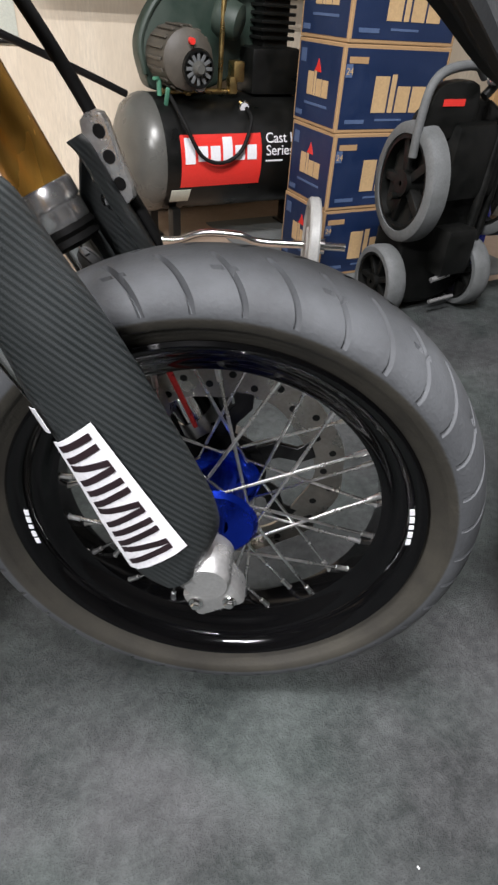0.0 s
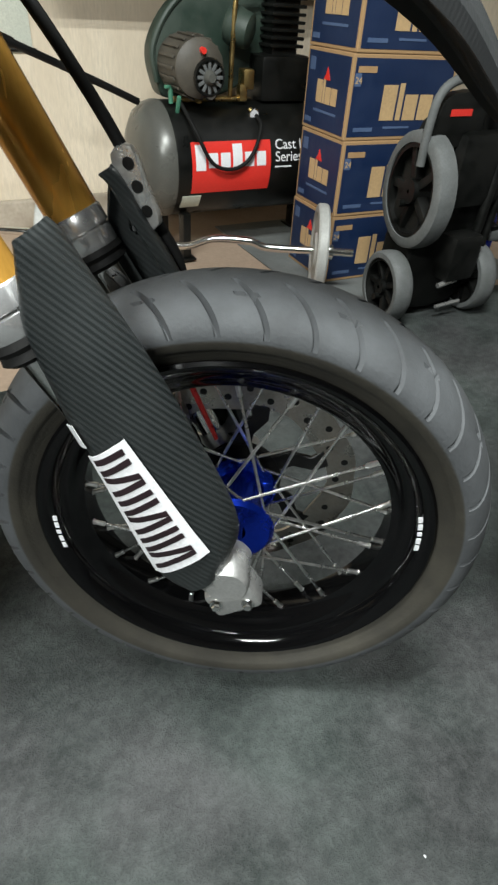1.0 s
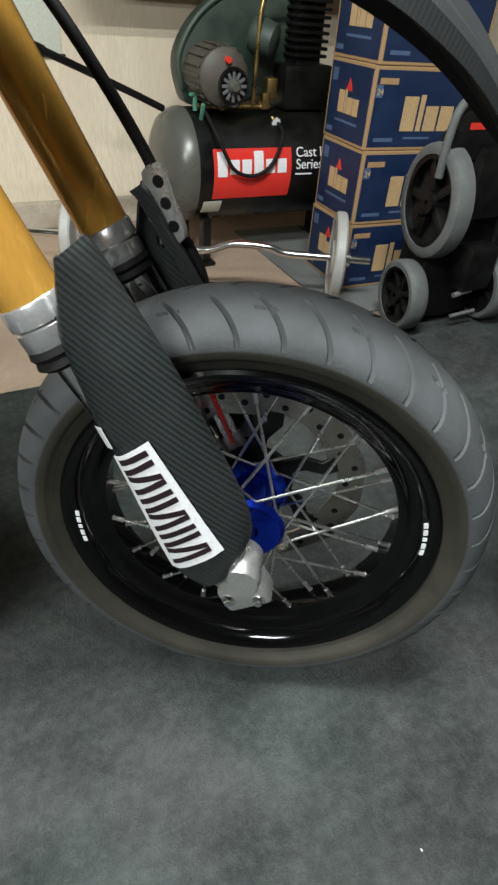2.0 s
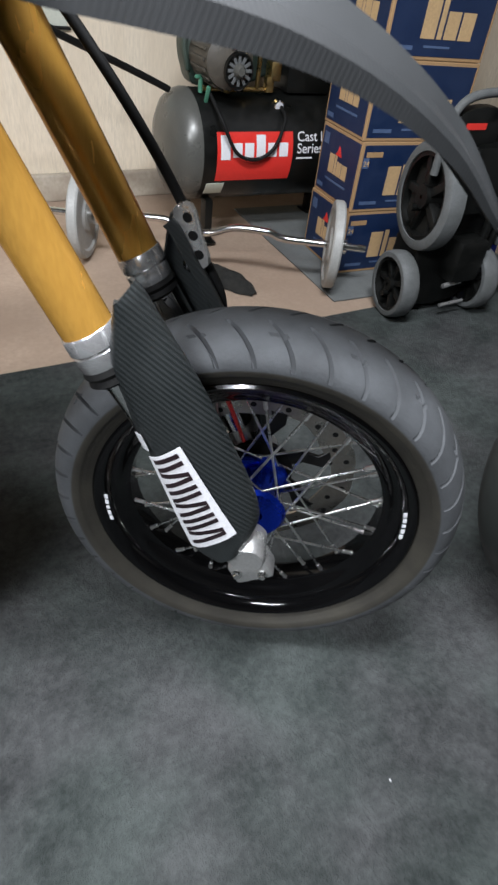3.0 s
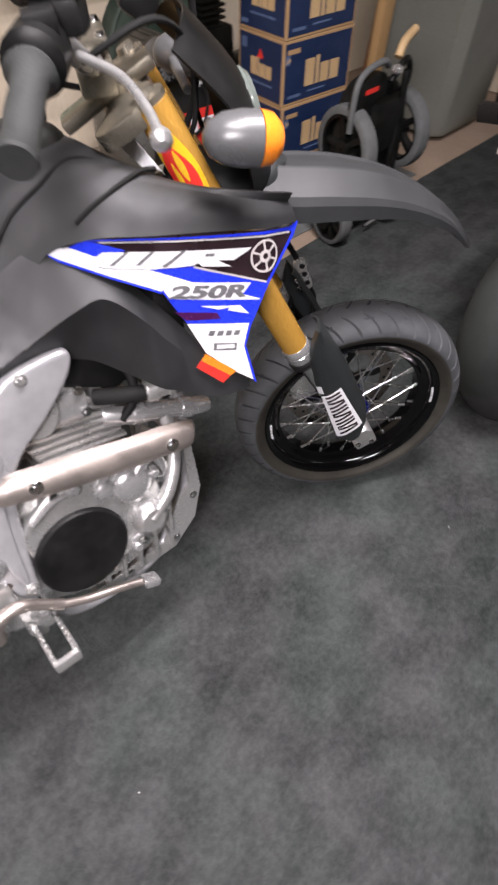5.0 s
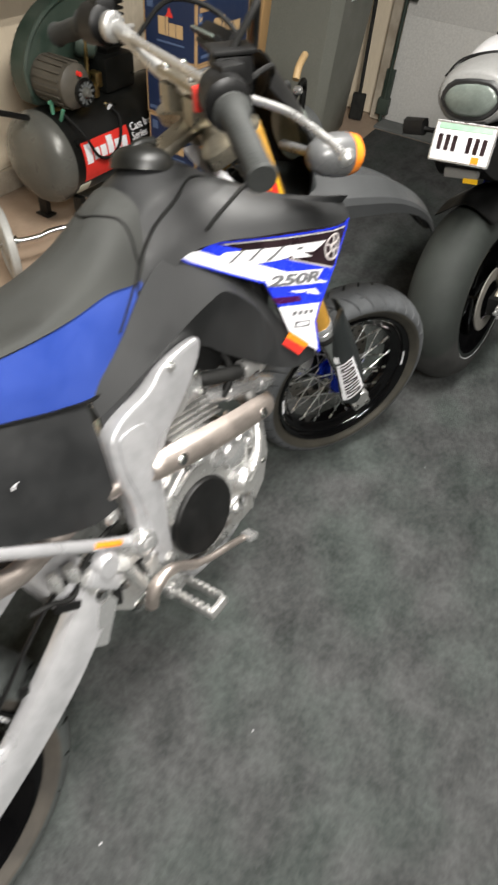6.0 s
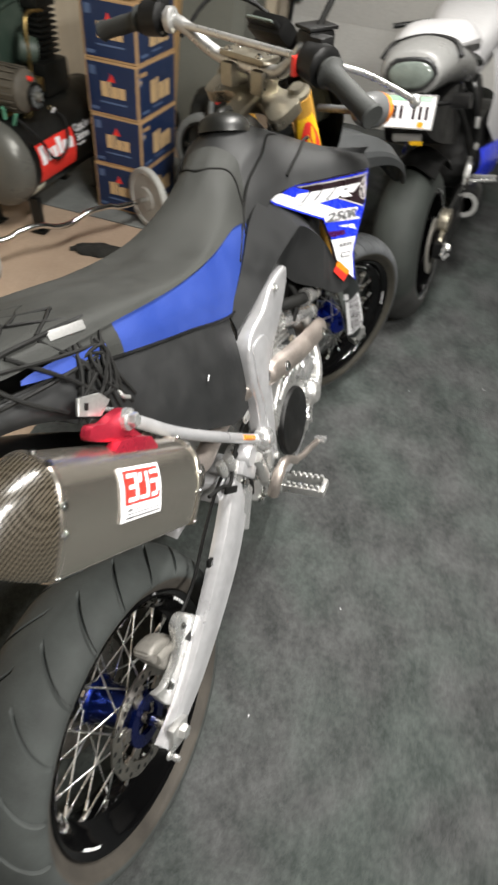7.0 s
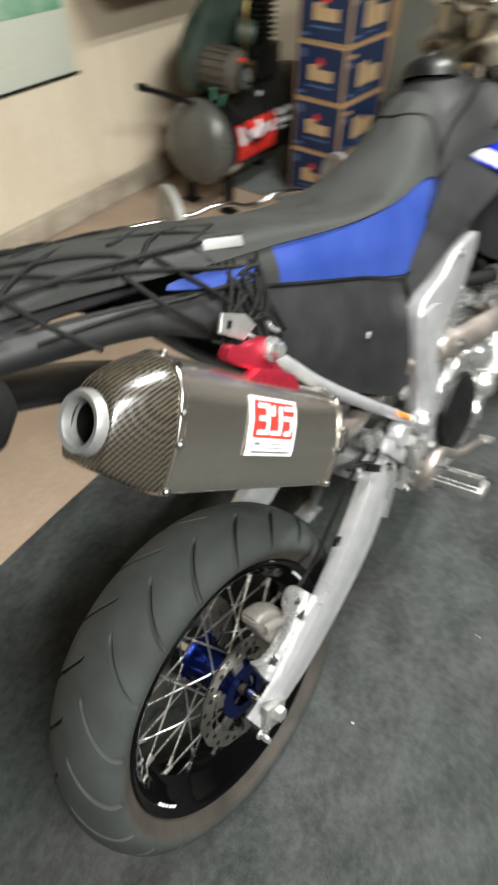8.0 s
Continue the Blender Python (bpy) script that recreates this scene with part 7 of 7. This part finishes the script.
def mower():
    root = thing("folded_mower", pose(2.50, 0.99, 0.0, 0, 0, 4), "black folded push mower standing upright on grey wheels", "push mower")
    cart_wheel(root, -0.155, 0.0, 0.108, 0.108, 0.058, 7, -10)
    cart_wheel(root, 0.165, -0.03, 0.108, 0.108, 0.058, 7, -10)
    cart_wheel(root, -0.115, 0.0, 0.385, 0.155, 0.060, 5, -12)
    cart_wheel(root, 0.245, 0.0, 0.365, 0.155, 0.060, 5, -12)
    part("deck", joined(slab(rounded([(-0.10, 0.05), (-0.11, 0.30), (-0.06, 0.55), (0.14, 0.57), (0.20, 0.30), (0.15, 0.05)], 4), -0.03, 0.10, 0.02, 3), block(0.20, 0.10, 0.20, 0.03, pose(0.06, -0.02, 0.44)), block(0.12, 0.08, 0.14, 0.02, pose(0.05, -0.06, 0.20)), rod((-0.20, 0, 0.082), (0.20, -0.03, 0.082), 0.009), rod((-0.16, 0.02, 0.35), (0.24, 0.0, 0.335), 0.010)), "wheel_black", root, "black plastic mower deck")
    part("control_panel", joined(slab(rounded([(-0.14, 0.50), (-0.135, 0.585), (-0.10, 0.625), (0.02, 0.625), (0.03, 0.52), (-0.05, 0.50)], 4), -0.04, 0.0, 0.008)), "wheel_black", root)
    part("panel_label", block(0.075, 0.002, 0.016, 0.0, pose(-0.06, -0.0415, 0.585)), "red", root, "red strip on the control panel")
    part("handle_arm", tube(spline([(-0.155, -0.03, 0.46), (-0.158, -0.035, 0.55), (-0.145, -0.035, 0.62), (-0.10, -0.035, 0.655), (0.0, -0.03, 0.665), (0.05, -0.02, 0.64)], 6), 0.012, 10), "wheel_grey", root, "dusty grey bent handle bar")
    part("frame_tube", joined(hose([(0.10, -0.06, 0.15), (0.11, -0.065, 0.40), (0.12, -0.06, 0.62)], 0.014, 10), hose([(0.02, -0.06, 0.60), (0.10, -0.06, 0.66), (0.17, -0.04, 0.60), (0.18, -0.02, 0.50)], 0.012, 10), hose([(0.16, -0.04, 0.12), (0.17, -0.05, 0.36), (0.15, -0.04, 0.55)], 0.012, 10)), "wheel_black", root)
    parts("knob", [turned((0.03, -0.06, 0.64), (0.03, -0.09, 0.645), [(0, 0.016), (0.6, 0.018), (1, 0.012)], 16), rod((-0.02, -0.08, 0.12), (0.05, -0.08, 0.13), 0.008), rod((0.0, -0.075, 0.045), (0.10, -0.075, 0.05), 0.006)], "cast_alu", root)
    part("grip", hose([(0.09, -0.03, 0.66), (0.13, -0.02, 0.70), (0.22, 0.0, 0.72)], 0.016, 10), "carton_tan", root, "tan handle grip")
    part("bag", slab(rounded([(0.12, 0.02), (0.13, 0.30), (0.22, 0.34), (0.30, 0.26), (0.29, 0.04)], 4), 0.02, 0.12, 0.02, 3), "blue", root, "blue plastic part behind the wheels")
    return root


mower()

# ---- behind: post, bin, shelf board, jamb clutter ----
solid("wooden_post", block(0.085, 0.04, 1.75, 0.004), "wood", "bare pine post leaning against the wall", "post", pose(3.17, 1.50, 0.868, 6, -5.0, 4))
solid("brown_board", block(0.10, 0.03, 1.20, 0.004), "dark_wood", "dark brown board standing behind the post", "board", pose(3.30, 1.62, 0.597, 5, 2, 4))


def bin_box():
    root = thing("wheeled_bin", pose(3.72, 1.52, 0.0, 0, 0, 4), "tall grey-green wheeled refuse bin beside the garage door", "refuse bin")
    keys = []
    for z, sx, sy in ((0.03, 0.22, 0.22), (0.06, 0.235, 0.235), (0.50, 0.26, 0.26), (0.92, 0.285, 0.285), (0.98, 0.30, 0.30)):
        keys.append([(sx * a, sy * b, z) for a, b in ((-1, -0.8), (-0.8, -1), (0.8, -1), (1, -0.8), (1, 0.8), (0.8, 1), (-0.8, 1), (-1, 0.8))])
    part("body", rings(bmesh.new(), keys, True, True), "bin", root)
    part("lid", joined(block(0.64, 0.66, 0.05, 0.02, pose(0, 0, 1.01)), block(0.60, 0.10, 0.06, 0.02, pose(0, 0.33, 1.00))), "bin", root)
    part("print", joined(*[block(w, 0.002, 0.055, 0.0, pose(-0.12 + x, -0.279 - 0.006, 0.82)) for x, w in ((0.0, 0.045), (0.055, 0.035), (0.10, 0.012))], block(0.20, 0.002, 0.014, 0.0, pose(-0.05, -0.283, 0.775)), block(0.07, 0.002, 0.03, 0.0, pose(0.03, -0.286, 0.87, 0, 25, 0))), "white", root, "white printed marks as plain blocks", smooth=False)
    part("slot", block(0.14, 0.004, 0.012, 0.002, pose(0.15, -0.276, 0.76)), "black", root)
    for s in (-1, 1):
        part("wheel", moved(lathe([(-0.025, 0.02), (-0.025, 0.10), (0.025, 0.10), (0.025, 0.02)], 32, True), pose(s * 0.24, 0.22, 0.10, 0, 0, 90)), "rubber", root)
    return root


bin_box()
solid("door_bracket", joined(block(0.03, 0.06, 0.22, 0.004), block(0.05, 0.08, 0.10, 0.006, pose(-0.01, 0.0, -0.11)), rod((-0.02, 0.0, -0.2), (-0.02, 0, 0.9), 0.012), block(0.02, 0.10, 0.12, 0.004, pose(-0.01, -0.02, 0.55))), "pump_green", "dark door track with its bracket", "door track", ROOM @ pose(4.44, 0.90, 0.21))
solid("broom_head", joined(block(0.05, 0.09, 0.16, 0.01), rod((0, 0, 0.05), (0.02, 0.03, 1.1), 0.012)), "cloth", "dark broom standing by the door jamb", "broom", ROOM @ pose(4.36, 1.06, 0.08, 0, 0, 12))


# ---- papers on the wall ----
def poster():
    root = thing("poster", ROOM @ pose(1.47, 2.086, 0.60), "pale poster with an orange edge hanging on the wall", "poster")
    part("sheet", block(0.46, 0.004, 0.62, 0.001, pose(0, 0, 0.30)), "poster", root)
    part("print", block(0.34, 0.004, 0.30, 0.001, pose(0.04, -0.003, 0.38)), "green_print", root, "green printed field", smooth=False)
    part("edge", block(0.035, 0.006, 0.62, 0.001, pose(-0.235, -0.002, 0.30)), "amber", root, "orange edge strip", smooth=False)
    part("rail", rod((-0.21, -0.005, 0.0), (0.24, -0.005, 0.0), 0.006), "black", root)


poster()


# ---- dark bag of tools above the compressor ----
solid("storage_tote", joined(block(0.55, 0.30, 0.26, 0.04, pose(0, 0, 0.13), 3), block(0.58, 0.33, 0.03, 0.012, pose(0, 0, 0.262))), "tank_dark", "black storage tote on the wall shelf", "storage tote", pose(2.25, 1.98, 0.975, 0, 0, 4))
room_piece("shelf", 1.5, 0.34, 0.025, 2.45, 1.90, 0.958, "dark_wood", "brown wall shelf over the compressor", "shelf", 0.003)


# ---- second machine: the tail of a sports motorcycle ----
def sport_bike():
    root = thing("sports_motorcycle", pose(2.00, -0.13, 0, -12, 0, -6), "white and blue sports motorcycle seen from its tail", "motorcycle")
    R = 0.315
    wm = pose(0.10, 0, R)
    rim = part("rear_wheel", moved(lathe([(-0.09, 0.20), (-0.092, 0.222), (-0.08, 0.214), (0, 0.20), (0.08, 0.214), (0.092, 0.222), (0.09, 0.20), (0.0, 0.185)], 72, True), wm), "rim", root, "black rear wheel with a white rim stripe")
    prof = []
    for i in range(31):
        a = (i / 30 * 2 - 1) * radians(105)
        prof.append((0.095 * math.sin(a) / (1 if abs(a) < 1.57 else 1.0), 0.218 + 0.097 * max(-0.1, math.cos(a)) ** 0.85 if math.cos(a) > 0 else 0.218))
    part("tyre", moved(lathe(prof, 96), wm), "tyre_sport", rim, "wide worn road tyre")
    part("rim_stripe", moved(lathe([(-0.0935, 0.216), (-0.0945, 0.220), (-0.0935, 0.2235)], 72), wm), "white", rim)
    part("spoke", moved(joined(*[moved(block(0.17, 0.03, 0.035, 0.008, pose(0.11, -0.03, 0)), Matrix.Rotation(a, 4, "Y")) for a in np.linspace(0, 2 * math.pi, 5, endpoint=False)]), wm), "rim", rim)
    part("brake_disc", moved(lathe([(-0.105, 0.07), (-0.105, 0.11), (-0.100, 0.11), (-0.100, 0.07)], 48, True), wm), "caliper", rim)
    for s in (-1, 1):
        part("swingarm", skin([[(x, s * y + a * 0.018, z + b * h) for a, b in ((-1, -1), (-1, 1), (1, 1), (1, -1))] for x, y, z, h in ((0.05, 0.135, 0.315, 0.03), (0.30, 0.14, 0.35, 0.045), (0.62, 0.13, 0.40, 0.05))], 4, 1), "black", root, "black swingarm")
    part("axle_nut", joined(bolt((0.10, -0.155, 0.315), (0, -1, 0), 0.016, 0.02), block(0.06, 0.02, 0.05, 0.006, pose(0.12, -0.145, 0.315)), block(0.05, 0.04, 0.07, 0.008, pose(0.17, -0.125, 0.40))), "cast_alu", root)
    # tail
    tailk = []
    for x, w, z, h in ((-0.07, 0.085, 0.960, 0.050), (-0.05, 0.105, 0.965, 0.065), (0.05, 0.125, 0.970, 0.075), (0.20, 0.135, 0.955, 0.075), (0.40, 0.13, 0.91, 0.07), (0.55, 0.12, 0.86, 0.06)):
        tailk.append([(x, -w, z - h * 0.1), (x, -w * 0.75, z + h * 0.7), (x, 0, z + h), (x, w * 0.75, z + h * 0.7), (x, w, z - h * 0.1), (x, w * 0.55, z - h), (x, -w * 0.55, z - h)])
    part("tail_cowl", skin(tailk, 5, 4), "tail_grey", root, "grey tail fairing")
    part("tail_light", skin([[(x, -w, z), (x, -w * 0.6, z + h), (x, w * 0.6, z + h), (x, w, z), (x, w * 0.5, z - h), (x, -w * 0.5, z - h)] for x, w, z, h in ((-0.085, 0.055, 0.955, 0.026), (-0.075, 0.075, 0.957, 0.036), (-0.04, 0.08, 0.958, 0.04))], 4, 3), "lens", root, "clear tail light lens")
    part("seat_cowl", skin([[(x, -w, z), (x, -w * 0.7, z + h), (x, 0, z + h * 1.15), (x, w * 0.7, z + h), (x, w, z), (x, 0, z - 0.02)] for x, w, z, h in ((0.08, 0.08, 1.005, 0.015), (0.16, 0.125, 1.000, 0.045), (0.30, 0.150, 0.985, 0.070), (0.42, 0.135, 0.950, 0.055))], 5, 4), "fairing", root, "white solo seat hump")
    part("seat", skin([[(x, -w, z), (x, -w * 0.7, z + h), (x, 0, z + h * 1.1), (x, w * 0.7, z + h), (x, w, z), (x, 0, z - 0.02)] for x, w, z, h in ((0.42, 0.10, 0.92, 0.02), (0.52, 0.13, 0.89, 0.04), (0.66, 0.12, 0.86, 0.04), (0.76, 0.09, 0.86, 0.03))], 4, 4), "seat", root)
    part("grab_strap", hose([(0.06, -0.135, 0.985), (0.09, -0.10, 1.024), (0.10, 0.0, 1.040), (0.09, 0.10, 1.024), (0.06, 0.135, 0.985)], 0.009, 8), "black", root)
    part("tank", skin([[(x, -w, z), (x, -w * 0.75, z + h), (x, 0, z + h * 1.2), (x, w * 0.75, z + h), (x, w, z), (x, w * 0.6, z - 0.14), (x, -w * 0.6, z - 0.14)] for x, w, z, h in ((0.74, 0.09, 0.90, 0.03), (0.84, 0.15, 0.95, 0.07), (0.98, 0.17, 0.98, 0.08), (1.12, 0.14, 0.97, 0.05))], 4, 4), "fairing", root, "white fuel tank")
    for s in (-1, 1):
        part("side_fairing", sheet([[(x, s * y0, z0), (x, s * (y0 + 0.03), (z0 + z1) / 2), (x, s * y1, z1)] for x, y0, z0, y1, z1 in ((0.72, 0.15, 0.90, 0.17, 0.62), (0.90, 0.19, 0.92, 0.20, 0.48), (1.15, 0.22, 0.95, 0.20, 0.36), (1.40, 0.17, 0.90, 0.12, 0.50))], 0.004), "fairing", root, "white side fairing")
        part("side_panel", sheet([[(x, s * y0, z0), (x, s * (y0 + 0.012), (z0 + z1) / 2), (x, s * y1, z1)] for x, y0, z0, y1, z1 in ((0.62, 0.17, 0.55, 0.16, 0.42), (0.75, 0.195, 0.54, 0.19, 0.40), (0.90, 0.212, 0.52, 0.205, 0.38))], 0.004), "blue", root, "blue lower fairing")
    part("frame", joined(slab(rounded([(0.50, 0.80), (0.60, 0.84), (0.75, 0.70), (0.72, 0.45), (0.62, 0.38), (0.56, 0.45), (0.60, 0.62)], 3), -0.13, 0.13, 0.01)), "black", root)
    part("under_tray", joined(skin([[(x, -w, z), (x, w, z), (x, w, z + h), (x, -w, z + h)] for x, w, z, h in ((-0.10, 0.07, 0.80, 0.03), (0.0, 0.09, 0.74, 0.12), (0.20, 0.11, 0.68, 0.2), (0.40, 0.10, 0.64, 0.2))], 3, 1), slab([(-0.105, 0.80), (-0.085, 0.80), (-0.03, 0.93), (-0.06, 0.93)], -0.05, 0.05, 0.004)), "black", root, "black tail undertray")
    part("hugger", sheet([[(x, -0.10, z - 0.05), (x, 0, z), (x, 0.10, z - 0.05)] for x, z in ((0.02, 0.655), (0.12, 0.675), (0.26, 0.655), (0.38, 0.58))], 0.004), "black", root)
    for s in (-1, 1):
        part("indicator", joined(rod((-0.03, s * 0.06, 0.862), (-0.04, s * 0.16, 0.872), 0.007), skin([[(-0.04 + dx, s * (0.14 + 0.06 * t), 0.875 + dz) for dx, dz in ((-0.02, -0.018), (0.02, -0.018), (0.02, 0.02), (-0.02, 0.02))] for t in (0, 0.5, 1)], 2, 2)), "black", root, "dark indicator")
    part("lens_frame", skin([[(x, -w, z), (x, -w * 0.6, z + h), (x, w * 0.6, z + h), (x, w, z), (x, w * 0.5, z - h), (x, -w * 0.5, z - h)] for x, w, z, h in ((-0.076, 0.082, 0.957, 0.042), (-0.060, 0.092, 0.958, 0.050), (-0.030, 0.092, 0.958, 0.050))], 4, 3), "matt_black", root, "dark rim round the tail light")
    part("plate_lamp", block(0.030, 0.100, 0.028, 0.006, pose(-0.070, -0.005, 0.772)), "tail_grey", root, "small grey lamp housing under the plate")
    part("yellow_mark", block(0.003, 0.044, 0.014, 0.001, pose(-0.087, -0.040, 0.756)), "yellow", root, "yellow mark under the plate", smooth=False)
    # linkage, chain guard and brake parts beside the tyre
    part("subframe_tube", joined(hose([(0.30, -0.125, 0.88), (0.42, -0.14, 0.78), (0.52, -0.15, 0.66), (0.56, -0.15, 0.52)], 0.014, 10), hose([(0.22, -0.12, 0.80), (0.36, -0.14, 0.68), (0.50, -0.15, 0.56)], 0.010, 8)), "black", root, "black rear frame tubes")
    part("rear_caliper", joined(slab(rounded([(0.12, 0.37), (0.13, 0.43), (0.20, 0.44), (0.23, 0.40), (0.20, 0.36)], 3), -0.150, -0.110, 0.006, 2), slab(rounded([(0.06, 0.29), (0.08, 0.36), (0.20, 0.38), (0.22, 0.34)], 3), -0.142, -0.128, 0.004)), "clamp_alu", root, "dull rear brake caliper on its bracket")
    part("axle_adjuster", joined(block(0.070, 0.012, 0.030, 0.004, pose(0.055, -0.160, 0.318)), rod((0.010, -0.158, 0.318), (0.040, -0.158, 0.318), 0.005), rod((0.03, -0.165, 0.295), (0.10, -0.170, 0.285), 0.006)), "satin", root, "bright chain adjuster")
    parts("frame_fitting", [block(0.030, 0.016, 0.040, 0.005, pose(0.43, -0.165, 0.70)), block(0.024, 0.016, 0.024, 0.005, pose(0.47, -0.168, 0.60)), block(0.020, 0.014, 0.050, 0.004, pose(0.40, -0.160, 0.52, 0, 20, 0))], "cast_alu", root, "small bright frame fitting")
    part("brake_hose", hose([(0.18, -0.140, 0.44), (0.26, -0.165, 0.50), (0.36, -0.165, 0.48), (0.48, -0.160, 0.52)], 0.006, 8), "rubber", root, "black rear brake hose")
    # number plate with its marks as plain bars
    plate_m = pose(-0.115, -0.012, 0.860, 3, 16, 0)
    part("number_plate", moved(block(0.003, 0.178, 0.102, 0.0012), plate_m), "white", root, "white number plate with unreadable bars")
    part("plate_border", joined(*[moved(b, plate_m) for b in (block(0.0016, 0.178, 0.004, 0.0, pose(-0.0022, 0, 0.048)), block(0.0016, 0.178, 0.004, 0.0, pose(-0.0022, 0, -0.048)), block(0.0016, 0.004, 0.10, 0.0, pose(-0.0022, 0.087, 0)), block(0.0016, 0.004, 0.10, 0.0, pose(-0.0022, -0.087, 0)))]), "cast_alu", root, "", smooth=False)
    part("plate_print", moved(block(0.0012, 0.155, 0.014, 0.0, pose(-0.0022, 0.0, 0.038)), plate_m), "green_print", root, "green band on the plate", smooth=False)
    parts("plate_print", [moved(block(0.0012, 0.013, 0.040, 0.0, pose(-0.0022, 0.066 - 0.0215 * k, -0.002)), plate_m) for k in (0, 1, 2, 4, 5, 6)], "ink", root, "dark upright bar on the plate", False)
    part("plate_print", moved(block(0.0012, 0.022, 0.017, 0.0, pose(-0.0024, -0.048, -0.036)), plate_m), "amber", root, "orange tag on the plate", smooth=False)
    # right foot rest, exhaust
    part("foot_rest", joined(rod((0.47, -0.14, 0.46), (0.47, -0.27, 0.47), 0.010), block(0.02, 0.10, 0.012, 0.003, pose(0.47, -0.22, 0.482)), slab(rounded([(0.44, 0.42), (0.47, 0.50), (0.56, 0.56), (0.60, 0.50), (0.52, 0.40)], 3), -0.15, -0.135, 0.004), rod((0.50, -0.16, 0.44), (0.62, -0.17, 0.40), 0.006)), "cast_alu", root, "aluminium foot rest")
    part("exhaust", joined(moved(lathe([(0.0, 0.034), (0.0, 0.052), (-0.02, 0.060), (-0.20, 0.062), (-0.25, 0.04)], 32), Matrix.Translation((0.42, -0.165, 0.375)) @ Matrix.Rotation(radians(97), 4, "Z")), hose([(0.60, -0.155, 0.375), (0.75, -0.12, 0.32), (0.90, -0.05, 0.28)], 0.028, 12)), "black", root, "short black exhaust")
    part("exhaust_ring", moved(lathe([(0.004, 0.034), (0.004, 0.053), (-0.004, 0.053), (-0.004, 0.034)], 32, True), Matrix.Translation((0.42, -0.165, 0.375)) @ Matrix.Rotation(radians(97), 4, "Z")), "cast_alu", root)
    part("front_wheel", moved(lathe(prof, 64), pose(1.49, 0, 0.30)), "tyre_sport", root)
    part("windscreen", sheet([[(x, -w, z), (x, 0, z + 0.05), (x, w, z)] for x, w, z in ((1.12, 0.14, 1.10), (1.25, 0.15, 1.06), (1.42, 0.12, 0.98))], 0.003), "black", root)
    parts("clip_on", [rod((1.08, -0.12, 0.98), (1.00, -0.36, 0.97), 0.011), rod((1.08, 0.12, 0.98), (1.00, 0.36, 0.97), 0.011)], "black", root, "black clip-on handlebar")
    part("engine", joined(block(0.45, 0.30, 0.35, 0.04, pose(0.92, 0, 0.47))), "black", root)
    part("side_stand", hose([(0.72, 0.14, 0.32), (0.70, 0.22, 0.16), (0.69, 0.26, 0.045)], 0.012, 8), "black", root)
    return root


sport_bike()

# ---- lint on the carpet ----
lint = []
for k in range(4):
    x, y = random.uniform(-0.4, 1.9), random.uniform(-1.1, 0.0)
    lint.append(block(random.uniform(0.002, 0.005), random.uniform(0.0012, 0.0025), 0.0012, 0.0, pose(x, y, 0.0012, 0, 0, random.uniform(0, 180))))
solid("lint", joined(*lint), "white", "scattered white lint specks on the dark carpet", "lint", kind="stuff", smooth=False)
